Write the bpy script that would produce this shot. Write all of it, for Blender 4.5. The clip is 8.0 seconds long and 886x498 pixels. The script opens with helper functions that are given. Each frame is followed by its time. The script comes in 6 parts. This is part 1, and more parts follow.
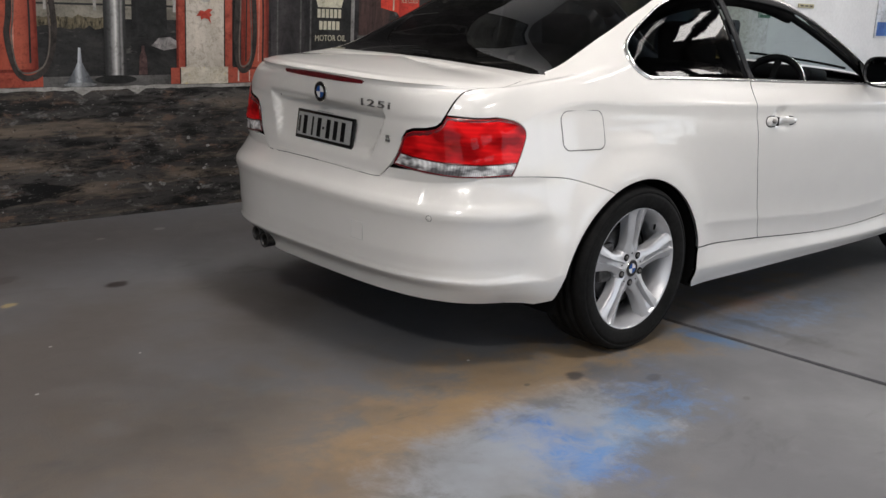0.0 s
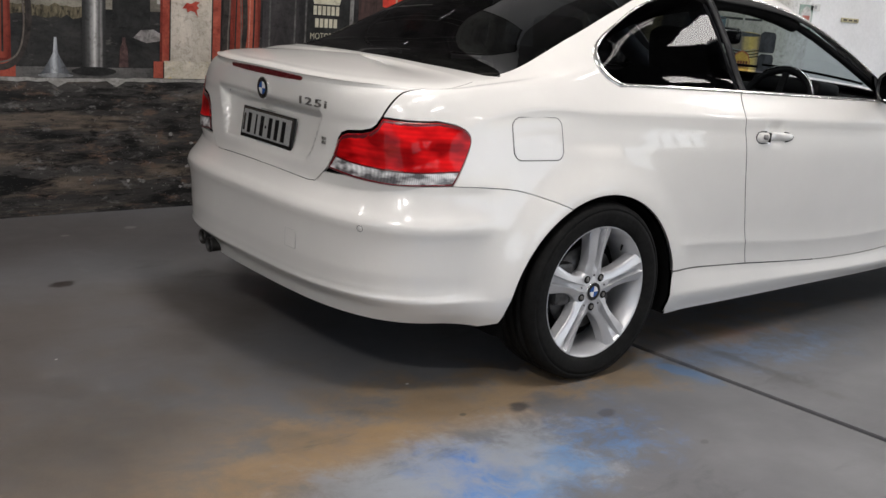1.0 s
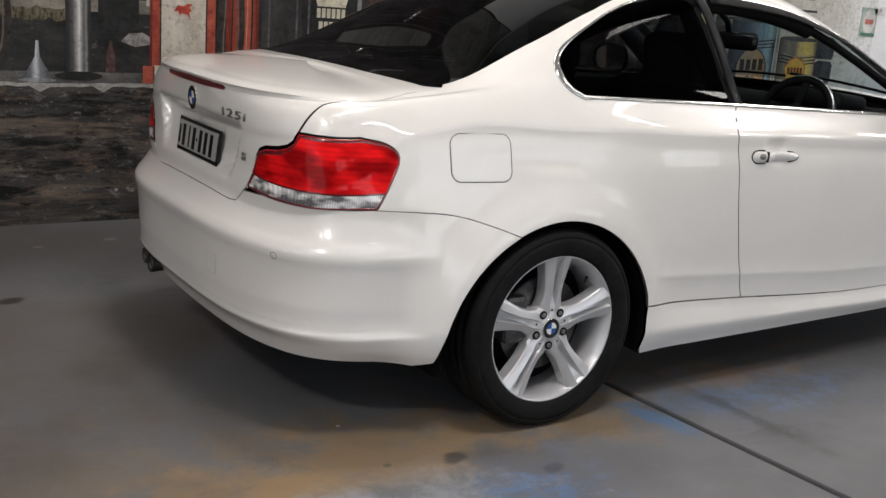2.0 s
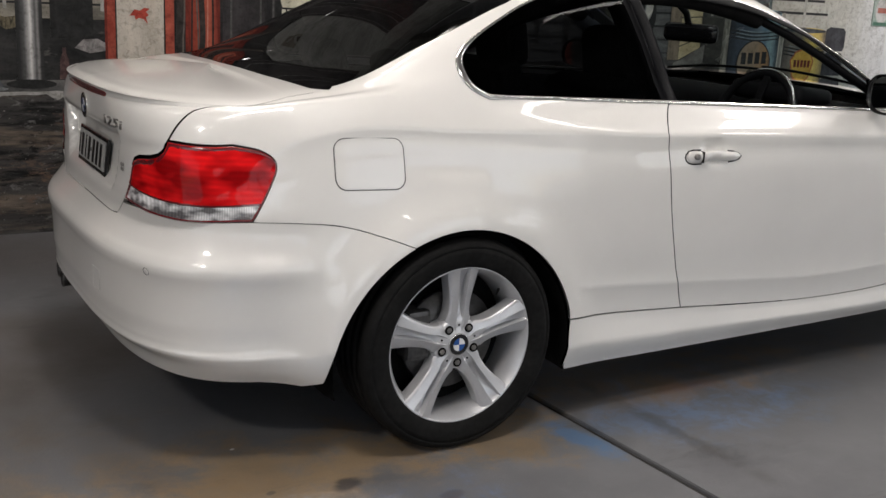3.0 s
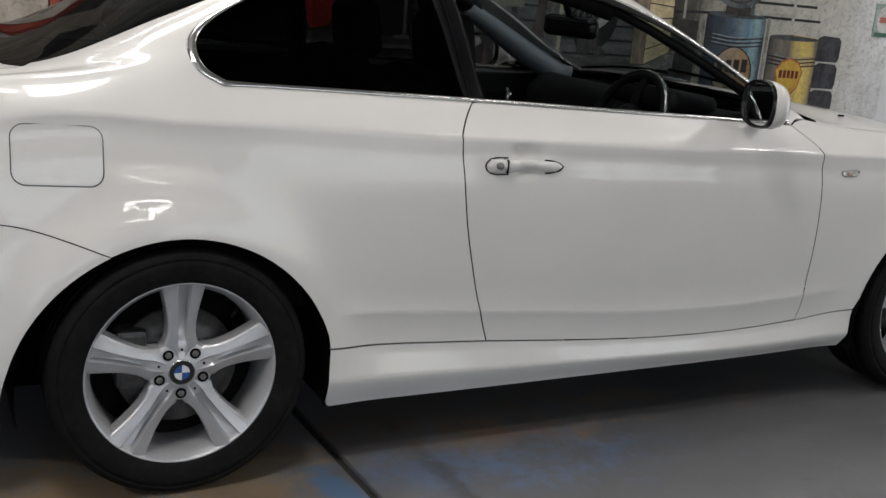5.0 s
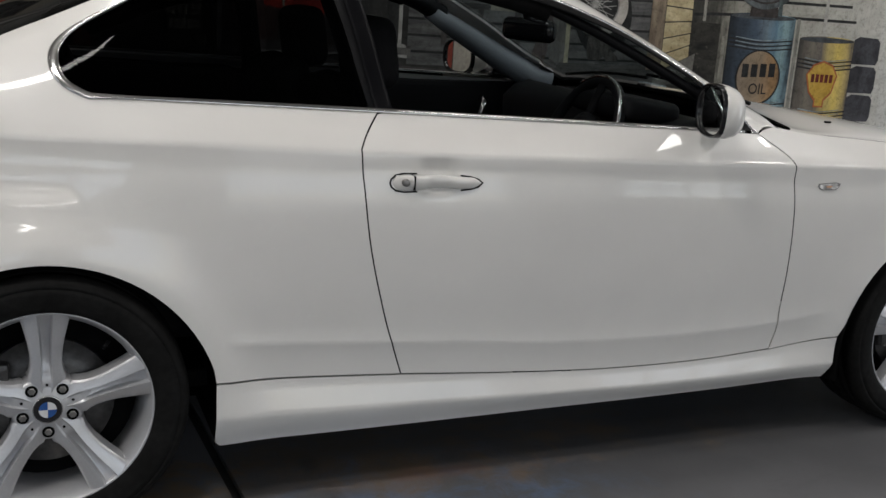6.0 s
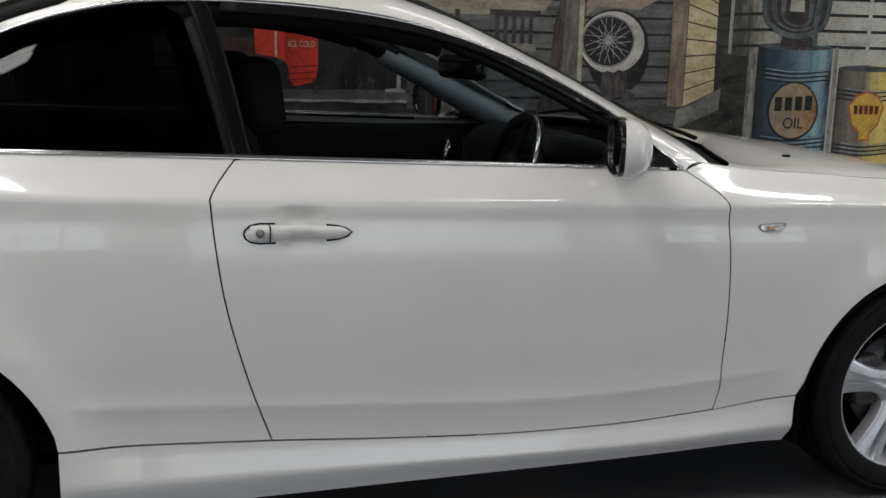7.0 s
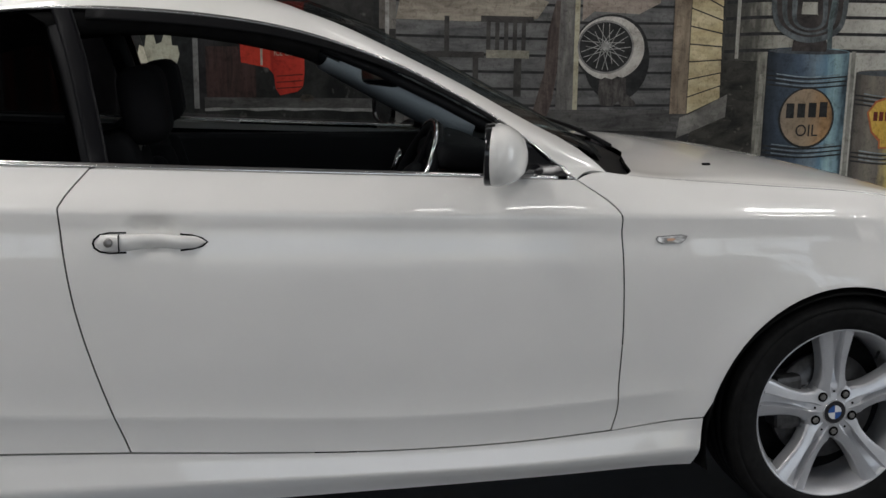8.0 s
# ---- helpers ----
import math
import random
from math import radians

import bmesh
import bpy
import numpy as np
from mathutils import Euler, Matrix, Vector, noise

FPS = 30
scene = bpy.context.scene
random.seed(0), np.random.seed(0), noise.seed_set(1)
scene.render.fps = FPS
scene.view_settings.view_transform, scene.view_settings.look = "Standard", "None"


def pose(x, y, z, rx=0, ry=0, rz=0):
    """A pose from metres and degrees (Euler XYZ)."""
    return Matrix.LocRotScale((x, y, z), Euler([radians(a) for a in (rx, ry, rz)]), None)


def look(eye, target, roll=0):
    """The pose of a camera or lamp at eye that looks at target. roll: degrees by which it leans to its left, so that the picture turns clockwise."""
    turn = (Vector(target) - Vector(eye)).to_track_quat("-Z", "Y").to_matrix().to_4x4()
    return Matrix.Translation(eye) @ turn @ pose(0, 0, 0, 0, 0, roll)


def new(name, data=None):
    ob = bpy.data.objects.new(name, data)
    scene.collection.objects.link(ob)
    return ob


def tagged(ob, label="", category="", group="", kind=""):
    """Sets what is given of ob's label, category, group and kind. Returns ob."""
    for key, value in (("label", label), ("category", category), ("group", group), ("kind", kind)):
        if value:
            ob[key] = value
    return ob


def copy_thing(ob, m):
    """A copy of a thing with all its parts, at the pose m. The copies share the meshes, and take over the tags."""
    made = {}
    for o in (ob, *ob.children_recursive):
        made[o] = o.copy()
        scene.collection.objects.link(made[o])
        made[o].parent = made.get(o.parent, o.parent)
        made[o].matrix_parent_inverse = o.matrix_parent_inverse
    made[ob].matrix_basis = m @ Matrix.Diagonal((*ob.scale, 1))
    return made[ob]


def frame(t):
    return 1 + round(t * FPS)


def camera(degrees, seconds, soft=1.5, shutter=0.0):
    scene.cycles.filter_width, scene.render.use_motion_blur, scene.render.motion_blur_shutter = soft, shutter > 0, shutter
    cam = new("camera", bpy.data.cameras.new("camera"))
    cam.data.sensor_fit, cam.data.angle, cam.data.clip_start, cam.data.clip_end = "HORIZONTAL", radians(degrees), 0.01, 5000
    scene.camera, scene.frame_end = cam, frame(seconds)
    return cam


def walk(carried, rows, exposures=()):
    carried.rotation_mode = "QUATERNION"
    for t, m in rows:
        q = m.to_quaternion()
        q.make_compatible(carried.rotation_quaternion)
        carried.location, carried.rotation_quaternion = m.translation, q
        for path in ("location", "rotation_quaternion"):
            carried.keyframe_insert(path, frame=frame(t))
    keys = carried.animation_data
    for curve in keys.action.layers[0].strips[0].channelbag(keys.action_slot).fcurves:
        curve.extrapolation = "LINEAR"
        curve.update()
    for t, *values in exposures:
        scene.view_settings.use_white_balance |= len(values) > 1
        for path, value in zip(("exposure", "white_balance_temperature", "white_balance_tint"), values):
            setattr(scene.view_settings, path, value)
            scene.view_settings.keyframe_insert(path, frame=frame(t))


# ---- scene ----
cam = camera(46.21, 8.0)
PATH = [
    (0, (-3.072, -3.162, 1.309), (-1.769, -1.726, 0.821), 2.85),
    (0.5, (-2.838, -3.176, 1.283), (-1.569, -1.708, 0.798), 3.56),
    (1, (-2.583, -3.194, 1.282), (-1.363, -1.684, 0.802), 4.42),
    (1.2, (-2.461, -3.219, 1.281), (-1.273, -1.683, 0.808), 4.41),
    (2.3, (-1.859, -3.158, 1.316), (-0.799, -1.534, 0.825), 3.86),
    (2.5, (-1.774, -3.172, 1.307), (-0.727, -1.538, 0.819), 3.15),
    (3, (-1.514, -3.238, 1.321), (-0.515, -1.578, 0.828), 3.01),
    (3.5, (-1.310, -3.266, 1.336), (-0.317, -1.599, 0.853), 4.19),
    (4, (-1.022, -3.251, 1.315), (-0.061, -1.561, 0.845), 4.59),
    (4.5, (-0.778, -3.240, 1.303), (0.154, -1.536, 0.825), 4.77),
    (4.7, (-0.682, -3.251, 1.296), (0.231, -1.538, 0.812), 4.76),
    (5.8, (-0.156, -3.182, 1.303), (0.634, -1.423, 0.771), 4.65),
    (6, (-0.040, -3.185, 1.299), (0.710, -1.396, 0.812), 3.68),
    (6.5, (0.264, -3.171, 1.307), (0.917, -1.330, 0.877), 2.73),
    (7, (0.577, -3.170, 1.288), (1.126, -1.291, 0.879), 1.28),
    (7.5, (0.856, -3.157, 1.281), (1.321, -1.253, 0.880), 1.02),
    (8, (1.106, -3.213, 1.284), (1.490, -1.291, 0.890), 0.67),
]
walk(cam, [(t, look(eye, target, roll)) for t, eye, target, roll in PATH],
     [(0, 0.52, 6480, 13), (1, 0.52, 6480, 13), (2.5, 0.40, 6620, 13), (3.5, 0.22, 6640, 13), (4.5, 0.03, 6420, 12), (6, -0.06, 6440, 11), (7, -0.07, 6300, 11), (8, -0.07, 6320, 11)])

# ---------------------------------------------------------------- light
WALL_Y = 2.185
world = bpy.data.worlds.new("sky")
scene.world = world
world.use_nodes = True
wn, wl = world.node_tree.nodes, world.node_tree.links
sky = wn.new("ShaderNodeTexSky")
sky.sky_type = "NISHITA"
sky.sun_disc = False
sky.sun_elevation, sky.sun_rotation = radians(48), radians(150)
wl.new(sky.outputs[0], wn["Background"].inputs[0])
wn["Background"].inputs[1].default_value = 0.12

def window_light(name, eye, target, w, h, power, colour):
    lamp = new(name, bpy.data.lights.new(name, "AREA"))
    lamp.data.shape, lamp.data.size, lamp.data.size_y = "RECTANGLE", w, h
    lamp.data.energy, lamp.data.color = power, colour
    lamp.matrix_world = look(eye, target)
    return lamp


# ---------------------------------------------------------------- materials
def material(name, colour, rough=0.5, metal=0.0, grain=0.0, scale=30.0, bump=0.0, coat=0.0, stain=0.0, stain_scale=3.0, spec=0.5):
    """Principled material with fine grain and broad stains in its colour and a fine bump."""
    m = bpy.data.materials.new(name)
    m.use_nodes = True
    n, l = m.node_tree.nodes, m.node_tree.links
    b = n["Principled BSDF"]
    b.inputs["Base Color"].default_value = (*colour, 1)
    b.inputs["Roughness"].default_value = rough
    b.inputs["Metallic"].default_value = metal
    b.inputs["Coat Weight"].default_value = coat
    b.inputs["Coat Roughness"].default_value = 0.03
    b.inputs["Specular IOR Level"].default_value = spec
    if grain or bump or stain:
        tc = n.new("ShaderNodeTexCoord")
        fine = n.new("ShaderNodeTexNoise")
        fine.inputs["Scale"].default_value, fine.inputs["Detail"].default_value = scale, 6
        l.new(tc.outputs["Object"], fine.inputs["Vector"])
        broad = n.new("ShaderNodeTexNoise")
        broad.inputs["Scale"].default_value, broad.inputs["Detail"].default_value = stain_scale, 4
        l.new(tc.outputs["Object"], broad.inputs["Vector"])

        def spread(src, amount):
            r = n.new("ShaderNodeMapRange")
            r.inputs["From Min"].default_value, r.inputs["From Max"].default_value = 0.3, 0.7
            r.inputs["To Min"].default_value, r.inputs["To Max"].default_value = 1 - amount, 1 + amount
            l.new(src, r.inputs["Value"])
            return r.outputs[0]
        mul = n.new("ShaderNodeMath")
        mul.operation = "MULTIPLY"
        l.new(spread(fine.outputs[0], grain), mul.inputs[0])
        l.new(spread(broad.outputs[0], stain), mul.inputs[1])
        mix = n.new("ShaderNodeVectorMath")
        mix.operation = "SCALE"
        mix.inputs[0].default_value = colour
        l.new(mul.outputs[0], mix.inputs["Scale"])
        l.new(mix.outputs[0], b.inputs["Base Color"])
        if bump:
            bp = n.new("ShaderNodeBump")
            bp.inputs["Strength"].default_value, bp.inputs["Distance"].default_value = bump, 0.004
            l.new(fine.outputs[0], bp.inputs["Height"])
            l.new(bp.outputs[0], b.inputs["Normal"])
    return m


def glass_material(name, colour, rough=0.0, shine=0.85):
    """Thin tinted pane: clear film that lets light through, with a glossy face."""
    m = bpy.data.materials.new(name)
    m.use_nodes = True
    n, l = m.node_tree.nodes, m.node_tree.links
    n.remove(n["Principled BSDF"])
    clear, gloss, mix, face, power, amount = (n.new("ShaderNodeBsdfTransparent"), n.new("ShaderNodeBsdfGlossy"), n.new("ShaderNodeMixShader"),
                                              n.new("ShaderNodeLayerWeight"), n.new("ShaderNodeMath"), n.new("ShaderNodeMath"))
    clear.inputs[0].default_value = (*colour, 1)
    gloss.inputs["Roughness"].default_value = rough
    power.operation, amount.operation = "POWER", "MULTIPLY_ADD"
    power.inputs[1].default_value = 4.0
    amount.inputs[1].default_value, amount.inputs[2].default_value = shine, 0.045 * shine / 0.85
    l.new(face.outputs["Facing"], power.inputs[0])
    l.new(power.outputs[0], amount.inputs[0])
    l.new(amount.outputs[0], mix.inputs[0])
    l.new(clear.outputs[0], mix.inputs[1])
    l.new(gloss.outputs[0], mix.inputs[2])
    l.new(mix.outputs[0], n["Material Output"].inputs["Surface"])
    return m


def glow(name, colour, strength):
    m = bpy.data.materials.new(name)
    m.use_nodes = True
    b = m.node_tree.nodes["Principled BSDF"]
    b.inputs["Base Color"].default_value = (0.8, 0.8, 0.8, 1)
    b.inputs["Emission Color"].default_value = (*colour, 1)
    b.inputs["Emission Strength"].default_value = strength
    return m


PAINT = material("white_car_paint", (0.75, 0.73, 0.695), 0.32, grain=0.012, scale=9, stain=0.015, stain_scale=1.7, coat=0.88)
TRIM = material("black_plastic", (0.006, 0.006, 0.0065), 0.45, grain=0.2, scale=400, bump=0.1, spec=0.08)
GLOSSBLACK = material("gloss_black_plastic", (0.008, 0.008, 0.009), 0.12)
SHELL = material("dark_underbody", (0.006, 0.006, 0.006), 0.9, grain=0.3, scale=20, bump=0.2, spec=0.05)
RUBBER = material("tyre_rubber", (0.0085, 0.0083, 0.008), 0.75, grain=0.3, scale=60, bump=0.2, stain=0.35, stain_scale=9, spec=0.12)
ALLOY = material("silver_alloy", (0.56, 0.56, 0.57), 0.38, metal=0.5, grain=0.03, scale=200, stain=0.06, stain_scale=12, coat=0.25)
ALLOY_IN = material("shaded_barrel_metal", (0.30, 0.30, 0.31), 0.45, metal=0.8, grain=0.15, scale=40, stain=0.2)
CHROME = material("satin_aluminium", (0.78, 0.77, 0.75), 0.16, metal=1.0, grain=0.02, scale=90)
BRAKE = material("dark_brake_iron", (0.085, 0.083, 0.082), 0.42, metal=0.7, grain=0.3, scale=60)
STEEL = material("worn_steel", (0.25, 0.24, 0.23), 0.4, metal=0.9, grain=0.2, scale=60)
GLASS = glass_material("clear_glass", (0.68, 0.71, 0.71))
SCREEN = glass_material("windscreen_glass", (0.46, 0.52, 0.53), shine=0.35)
TINT = glass_material("dark_tinted_glass", (0.09, 0.093, 0.10), shine=0.14)
REARTINT = glass_material("tinted_rear_glass", (0.085, 0.09, 0.10), shine=0.7)
MIRROR = material("mirror_glass", (0.8, 0.8, 0.8), 0.02, metal=1.0)
CABIN = material("black_cabin_plastic", (0.005, 0.005, 0.006), 0.65, grain=0.2, scale=300, bump=0.15, spec=0.2)
CLOTH = material("black_seat_cloth", (0.005, 0.005, 0.006), 0.9, grain=0.3, scale=500, bump=0.3, spec=0.15)
GREYTRIM = material("grey_pillar_trim", (0.20, 0.215, 0.24), 0.75, grain=0.08, scale=250, bump=0.1)


def lens_material(name, c0, c1, rough, scale, axis="Z", cells=11, rib=0.62, coat=0.5):
    """Moulded lamp plastic with fine ribs; lit reflector patches and rib shading are mixed into the colour."""
    m = bpy.data.materials.new(name)
    m.use_nodes = True
    n, l = m.node_tree.nodes, m.node_tree.links
    b = n["Principled BSDF"]
    tc, wv, ns, mix, bp = (n.new("ShaderNodeTexCoord"), n.new("ShaderNodeTexWave"), n.new("ShaderNodeTexNoise"), n.new("ShaderNodeMix"), n.new("ShaderNodeBump"))
    wv.bands_direction = axis
    wv.inputs["Scale"].default_value, wv.inputs["Distortion"].default_value = scale, 0.3
    ns.inputs["Scale"].default_value, ns.inputs["Detail"].default_value = cells, 2
    mp = n.new("ShaderNodeMapping")
    mp.inputs["Scale"].default_value = (1, 1, 2.2)
    l.new(tc.outputs["Object"], wv.inputs["Vector"])
    l.new(tc.outputs["Object"], mp.inputs["Vector"])
    l.new(mp.outputs[0], ns.inputs["Vector"])
    mix.data_type = "RGBA"
    mix.inputs["A"].default_value, mix.inputs["B"].default_value = (*c0, 1), (*c1, 1)
    r = n.new("ShaderNodeMapRange")
    r.inputs["From Min"].default_value, r.inputs["From Max"].default_value = 0.40, 0.62
    l.new(ns.outputs["Fac"], r.inputs["Value"])
    l.new(r.outputs[0], mix.inputs["Factor"])
    ribs = n.new("ShaderNodeMix")
    ribs.data_type, ribs.blend_type = "RGBA", "MULTIPLY"
    rr = n.new("ShaderNodeMapRange")
    rr.inputs["To Min"].default_value, rr.inputs["To Max"].default_value = rib, 1.0
    ribs.inputs["Factor"].default_value = 1.0
    l.new(wv.outputs["Fac"], rr.inputs["Value"])
    l.new(mix.outputs["Result"], ribs.inputs["A"])
    l.new(rr.outputs[0], ribs.inputs["B"])
    l.new(ribs.outputs["Result"], b.inputs["Base Color"])
    b.inputs["Roughness"].default_value = rough
    b.inputs["Coat Weight"].default_value, b.inputs["Coat Roughness"].default_value = coat, 0.02
    b.inputs["Specular IOR Level"].default_value = 0.02
    bp.inputs["Strength"].default_value, bp.inputs["Distance"].default_value = 0.25, 0.001
    l.new(wv.outputs["Fac"], bp.inputs["Height"])
    l.new(bp.outputs[0], b.inputs["Normal"])
    return m


REDLENS = lens_material("red_lamp_lens", (0.27, 0.0012, 0.0025), (0.84, 0.010, 0.012), 0.5, 22, cells=8, rib=0.88, coat=0.26)
CLEARLENS = lens_material("clear_lamp_lens", (0.15, 0.145, 0.15), (0.94, 0.93, 0.93), 0.2, 55, "X", 17, rib=0.7, coat=0.6)
INDICATOR = lens_material("indicator_lens", (0.30, 0.29, 0.28), (0.95, 0.94, 0.92), 0.12, 20, "X", 40, rib=0.8, coat=0.9)
FILM = material("black_pillar_film", (0.004, 0.004, 0.005), 0.35, spec=0.08)
TUBE = glow("fluorescent_diffuser", (1.0, 0.96, 0.90), 20.0)
AMBER = material("amber_plastic", (0.62, 0.36, 0.22), 0.3, coat=0.5, grain=0.05)
DARKRED = material("dark_red_lens", (0.13, 0.004, 0.008), 0.25, coat=1.0, grain=0.05, scale=80)

# daylight in roof panels and doorways; doorways and last two panels are unseen, added fill
for gx, gy, power in ((5.0, -1.1, 40), (5.75, -3.1, 40), (6.95, -3.1, 40), (-0.65, -2.3, 48), (-4.5, -3.2, 84), (-0.3, -0.2, 28)):
    window_light("roof_daylight", (gx, gy, 4.24), (gx, gy, 0), 0.8, 0.5, power, (1.0, 0.97, 0.92))
window_light("doorway_daylight", (2.9, -8.15, 1.65), (2.9, 0, 1.2), 4.0, 3.3, 33, (0.95, 0.98, 1.0))
for gx in (-4.5, -1.5, 7.3):
    window_light("window_daylight", (gx, -8.15, 2.1), (gx, 0, 1.6), 2.2, 1.6, 15, (0.95, 0.98, 1.0))
window_light("east_fill_daylight", (10.15, -2.4, 1.7), (0, -2.4, 1.4), 2.4, 3.4, 64, (0.93, 0.97, 1.0))
window_light("west_fill_daylight", (-7.15, -3.5, 1.7), (0, -3.5, 1.2), 4.0, 3.4, 22, (1.0, 0.97, 0.92))

# ---------------------------------------------------------------- mesh helpers
def part(name, bm, mat, parent, label="", smooth=True):
    """Links a bmesh as one mesh object under a thing or part."""
    me = bpy.data.meshes.new(name)
    bm.to_mesh(me)
    bm.free()
    if smooth:
        me.shade_smooth()
    me.materials.append(mat)
    ob = new(name, me)
    ob.parent = parent
    return tagged(ob, label)


def box_bm(bm, c, s, bevel=0.0, seg=2, rot=None):
    """Adds a bevelled box of size s at c."""
    r = bmesh.ops.create_cube(bm, size=1.0)
    vs = r["verts"]
    bmesh.ops.scale(bm, vec=s, verts=vs)
    if bevel:
        es = list({e for v in vs for e in v.link_edges})
        out = bmesh.ops.bevel(bm, geom=es, offset=bevel, segments=seg, affect="EDGES", profile=0.6)
        vs = list(set(out["verts"]) | {v for v in vs if v.is_valid})
    if rot is not None:
        bmesh.ops.transform(bm, matrix=rot, verts=vs)
    bmesh.ops.translate(bm, vec=c, verts=vs)
    return vs


def box(name, c, s, mat, parent, bevel=0.004, label="", rot=None, seg=2):
    bm = bmesh.new()
    box_bm(bm, c, s, bevel, seg, rot)
    return part(name, bm, mat, parent, label, smooth=False)


def lathe_bm(bm, profile, n=48, axis="y", c=(0, 0, 0)):
    """Turns (radius, along) pairs round an axis through c."""
    rings = []
    for r, a in profile:
        ring = []
        for i in range(n):
            w = 2 * math.pi * i / n
            p = {"y": (r * math.cos(w), a, r * math.sin(w)), "z": (r * math.cos(w), r * math.sin(w), a),
                 "x": (a, r * math.cos(w), r * math.sin(w))}[axis]
            ring.append(bm.verts.new(Vector(p) + Vector(c)))
        rings.append(ring)
    for r0, r1 in zip(rings, rings[1:]):
        for i in range(n):
            j = (i + 1) % n
            bm.faces.new((r0[i], r0[j], r1[j], r1[i]))
    return rings


def tube_bm(bm, pts, radius, n=10, flat=1.0, cap=True):
    """A round bar along a line of points; flat squashes it across."""
    pts = [Vector(p) for p in pts]
    rings = []
    ref = Vector((0, 0, 1))
    for i, p in enumerate(pts):
        d = (pts[min(i + 1, len(pts) - 1)] - pts[max(i - 1, 0)]).normalized()
        if abs(d.dot(ref)) > 0.95:
            ref = Vector((1, 0, 0))
        a = d.cross(ref).normalized()
        b = a.cross(d).normalized()
        ref = b
        r = radius[i] if isinstance(radius, (list, tuple)) else radius
        rings.append([bm.verts.new(p + a * r * math.cos(2 * math.pi * k / n) + b * r * flat * math.sin(2 * math.pi * k / n)) for k in range(n)])
    for r0, r1 in zip(rings, rings[1:]):
        for k in range(n):
            j = (k + 1) % n
            bm.faces.new((r0[k], r0[j], r1[j], r1[k]))
    if cap:
        bm.faces.new(rings[0][::-1])
        bm.faces.new(rings[-1])
    bmesh.ops.recalc_face_normals(bm, faces=bm.faces)


def smooth_line(pts, per=8):
    """Catmull-Rom points through pts."""
    pts = [np.array(p, float) for p in pts]
    pts = [2 * pts[0] - pts[1], *pts, 2 * pts[-1] - pts[-2]]
    out = []
    for a, b, c, d in zip(pts, pts[1:], pts[2:], pts[3:]):
        for i in range(per):
            t = i / per
            out.append(0.5 * (2 * b + (c - a) * t + (2 * a - 5 * b + 4 * c - d) * t * t + (3 * b - a - 3 * c + d) * t ** 3))
    out.append(pts[-2])
    return out


# ---------------------------------------------------------------- shape of the car body
# x forward from the rear axle, y across, z up. u runs along the side and, past REAR and FRONT, round the corners
# to the middle of the tail and nose; t runs up a section from the sill to the middle of the roof.
REAR, FRONT, WRAP = -0.45, 2.95, 1.0
TK = np.array([0, 0.09, 0.17, 0.38, 0.66, 0.71, 0.80, 0.97, 1.17, 1.45, 1.78])


class Spline:
    def __init__(self, xs, ys):
        self.x, self.y = np.array(xs, float), np.array(ys, float)
        h = np.diff(self.x)
        d = np.diff(self.y) / h
        m = np.empty(len(self.x))
        m[1:-1] = (d[:-1] * h[1:] + d[1:] * h[:-1]) / (h[1:] + h[:-1])
        m[0], m[-1] = d[0], d[-1]
        self.m = m

    def __call__(self, x):
        x = np.clip(np.asarray(x, float), self.x[0], self.x[-1])
        i = np.clip(np.searchsorted(self.x, x, side="right") - 1, 0, len(self.x) - 2)
        h = self.x[i + 1] - self.x[i]
        s = (x - self.x[i]) / h
        return ((1 + 2 * s) * (1 - s) ** 2 * self.y[i] + s * (1 - s) ** 2 * h * self.m[i]
                + s * s * (3 - 2 * s) * self.y[i + 1] + s * s * (s - 1) * h * self.m[i + 1])


UK = [-1.45, -0.95, -0.45, -0.31, 0.0, 0.3, 0.6, 1.0, 1.3, 1.6, 1.9, 2.1, 2.4, 2.8, 3.2, 3.95]
HALF, HIGH = [], []


def body_line(half, high):
    """One line of the body from tail to nose along UK: half width and height."""
    HALF.append(half)
    HIGH.append(high)


# bottom of the sill
body_line([.7, .7, .735, .75, .79, .822, .826, .826, .826, .826, .826, .824, .815, .78, .72, .7],
          [.248, .248, .238, .228, .188, .187, .186, .186, .187, .188, .191, .195, .200, .21, .21, .21])
# edge of the sill
body_line([.74, .74, .775, .79, .825, .845, .848, .848, .848, .848, .848, .846, .835, .8, .75, .73],
          [.3, .3, .29, .285, .26, .255, .25, .245, .24, .235, .235, .24, .25, .27, .28, .28])
# sill seam
body_line([.765, .765, .795, .805, .825, .838, .842, .842, .842, .842, .842, .842, .835, .81, .77, .75],
          [.35, .35, .37, .38, .375, .372, .355, .33, .312, .305, .315, .33, .35, .36, .36, .36])
# widest line of the doors
body_line([.775, .775, .8, .812, .832, .848, .856, .858, .858, .858, .858, .856, .845, .82, .78, .76],
          [.545, .545, .56, .57, .58, .58, .58, .58, .57, .565, .56, .56, .56, .55, .52, .5])
# under the shoulder
body_line([.735, .735, .752, .767, .799, .829, .847, .85, .851, .852, .851, .846, .836, .808, .745, .72],
          [.718, .718, .845, .872, .872, .863, .853, .843, .835, .826, .818, .812, .803, .78, .69, .65])
# shoulder line
body_line([.72, .72, .742, .757, .79, .82, .838, .842, .843, .844, .843, .838, .828, .8, .735, .71],
          [.765, .765, .89, .917, .912, .908, .898, .888, .88, .871, .863, .857, .848, .825, .735, .69])
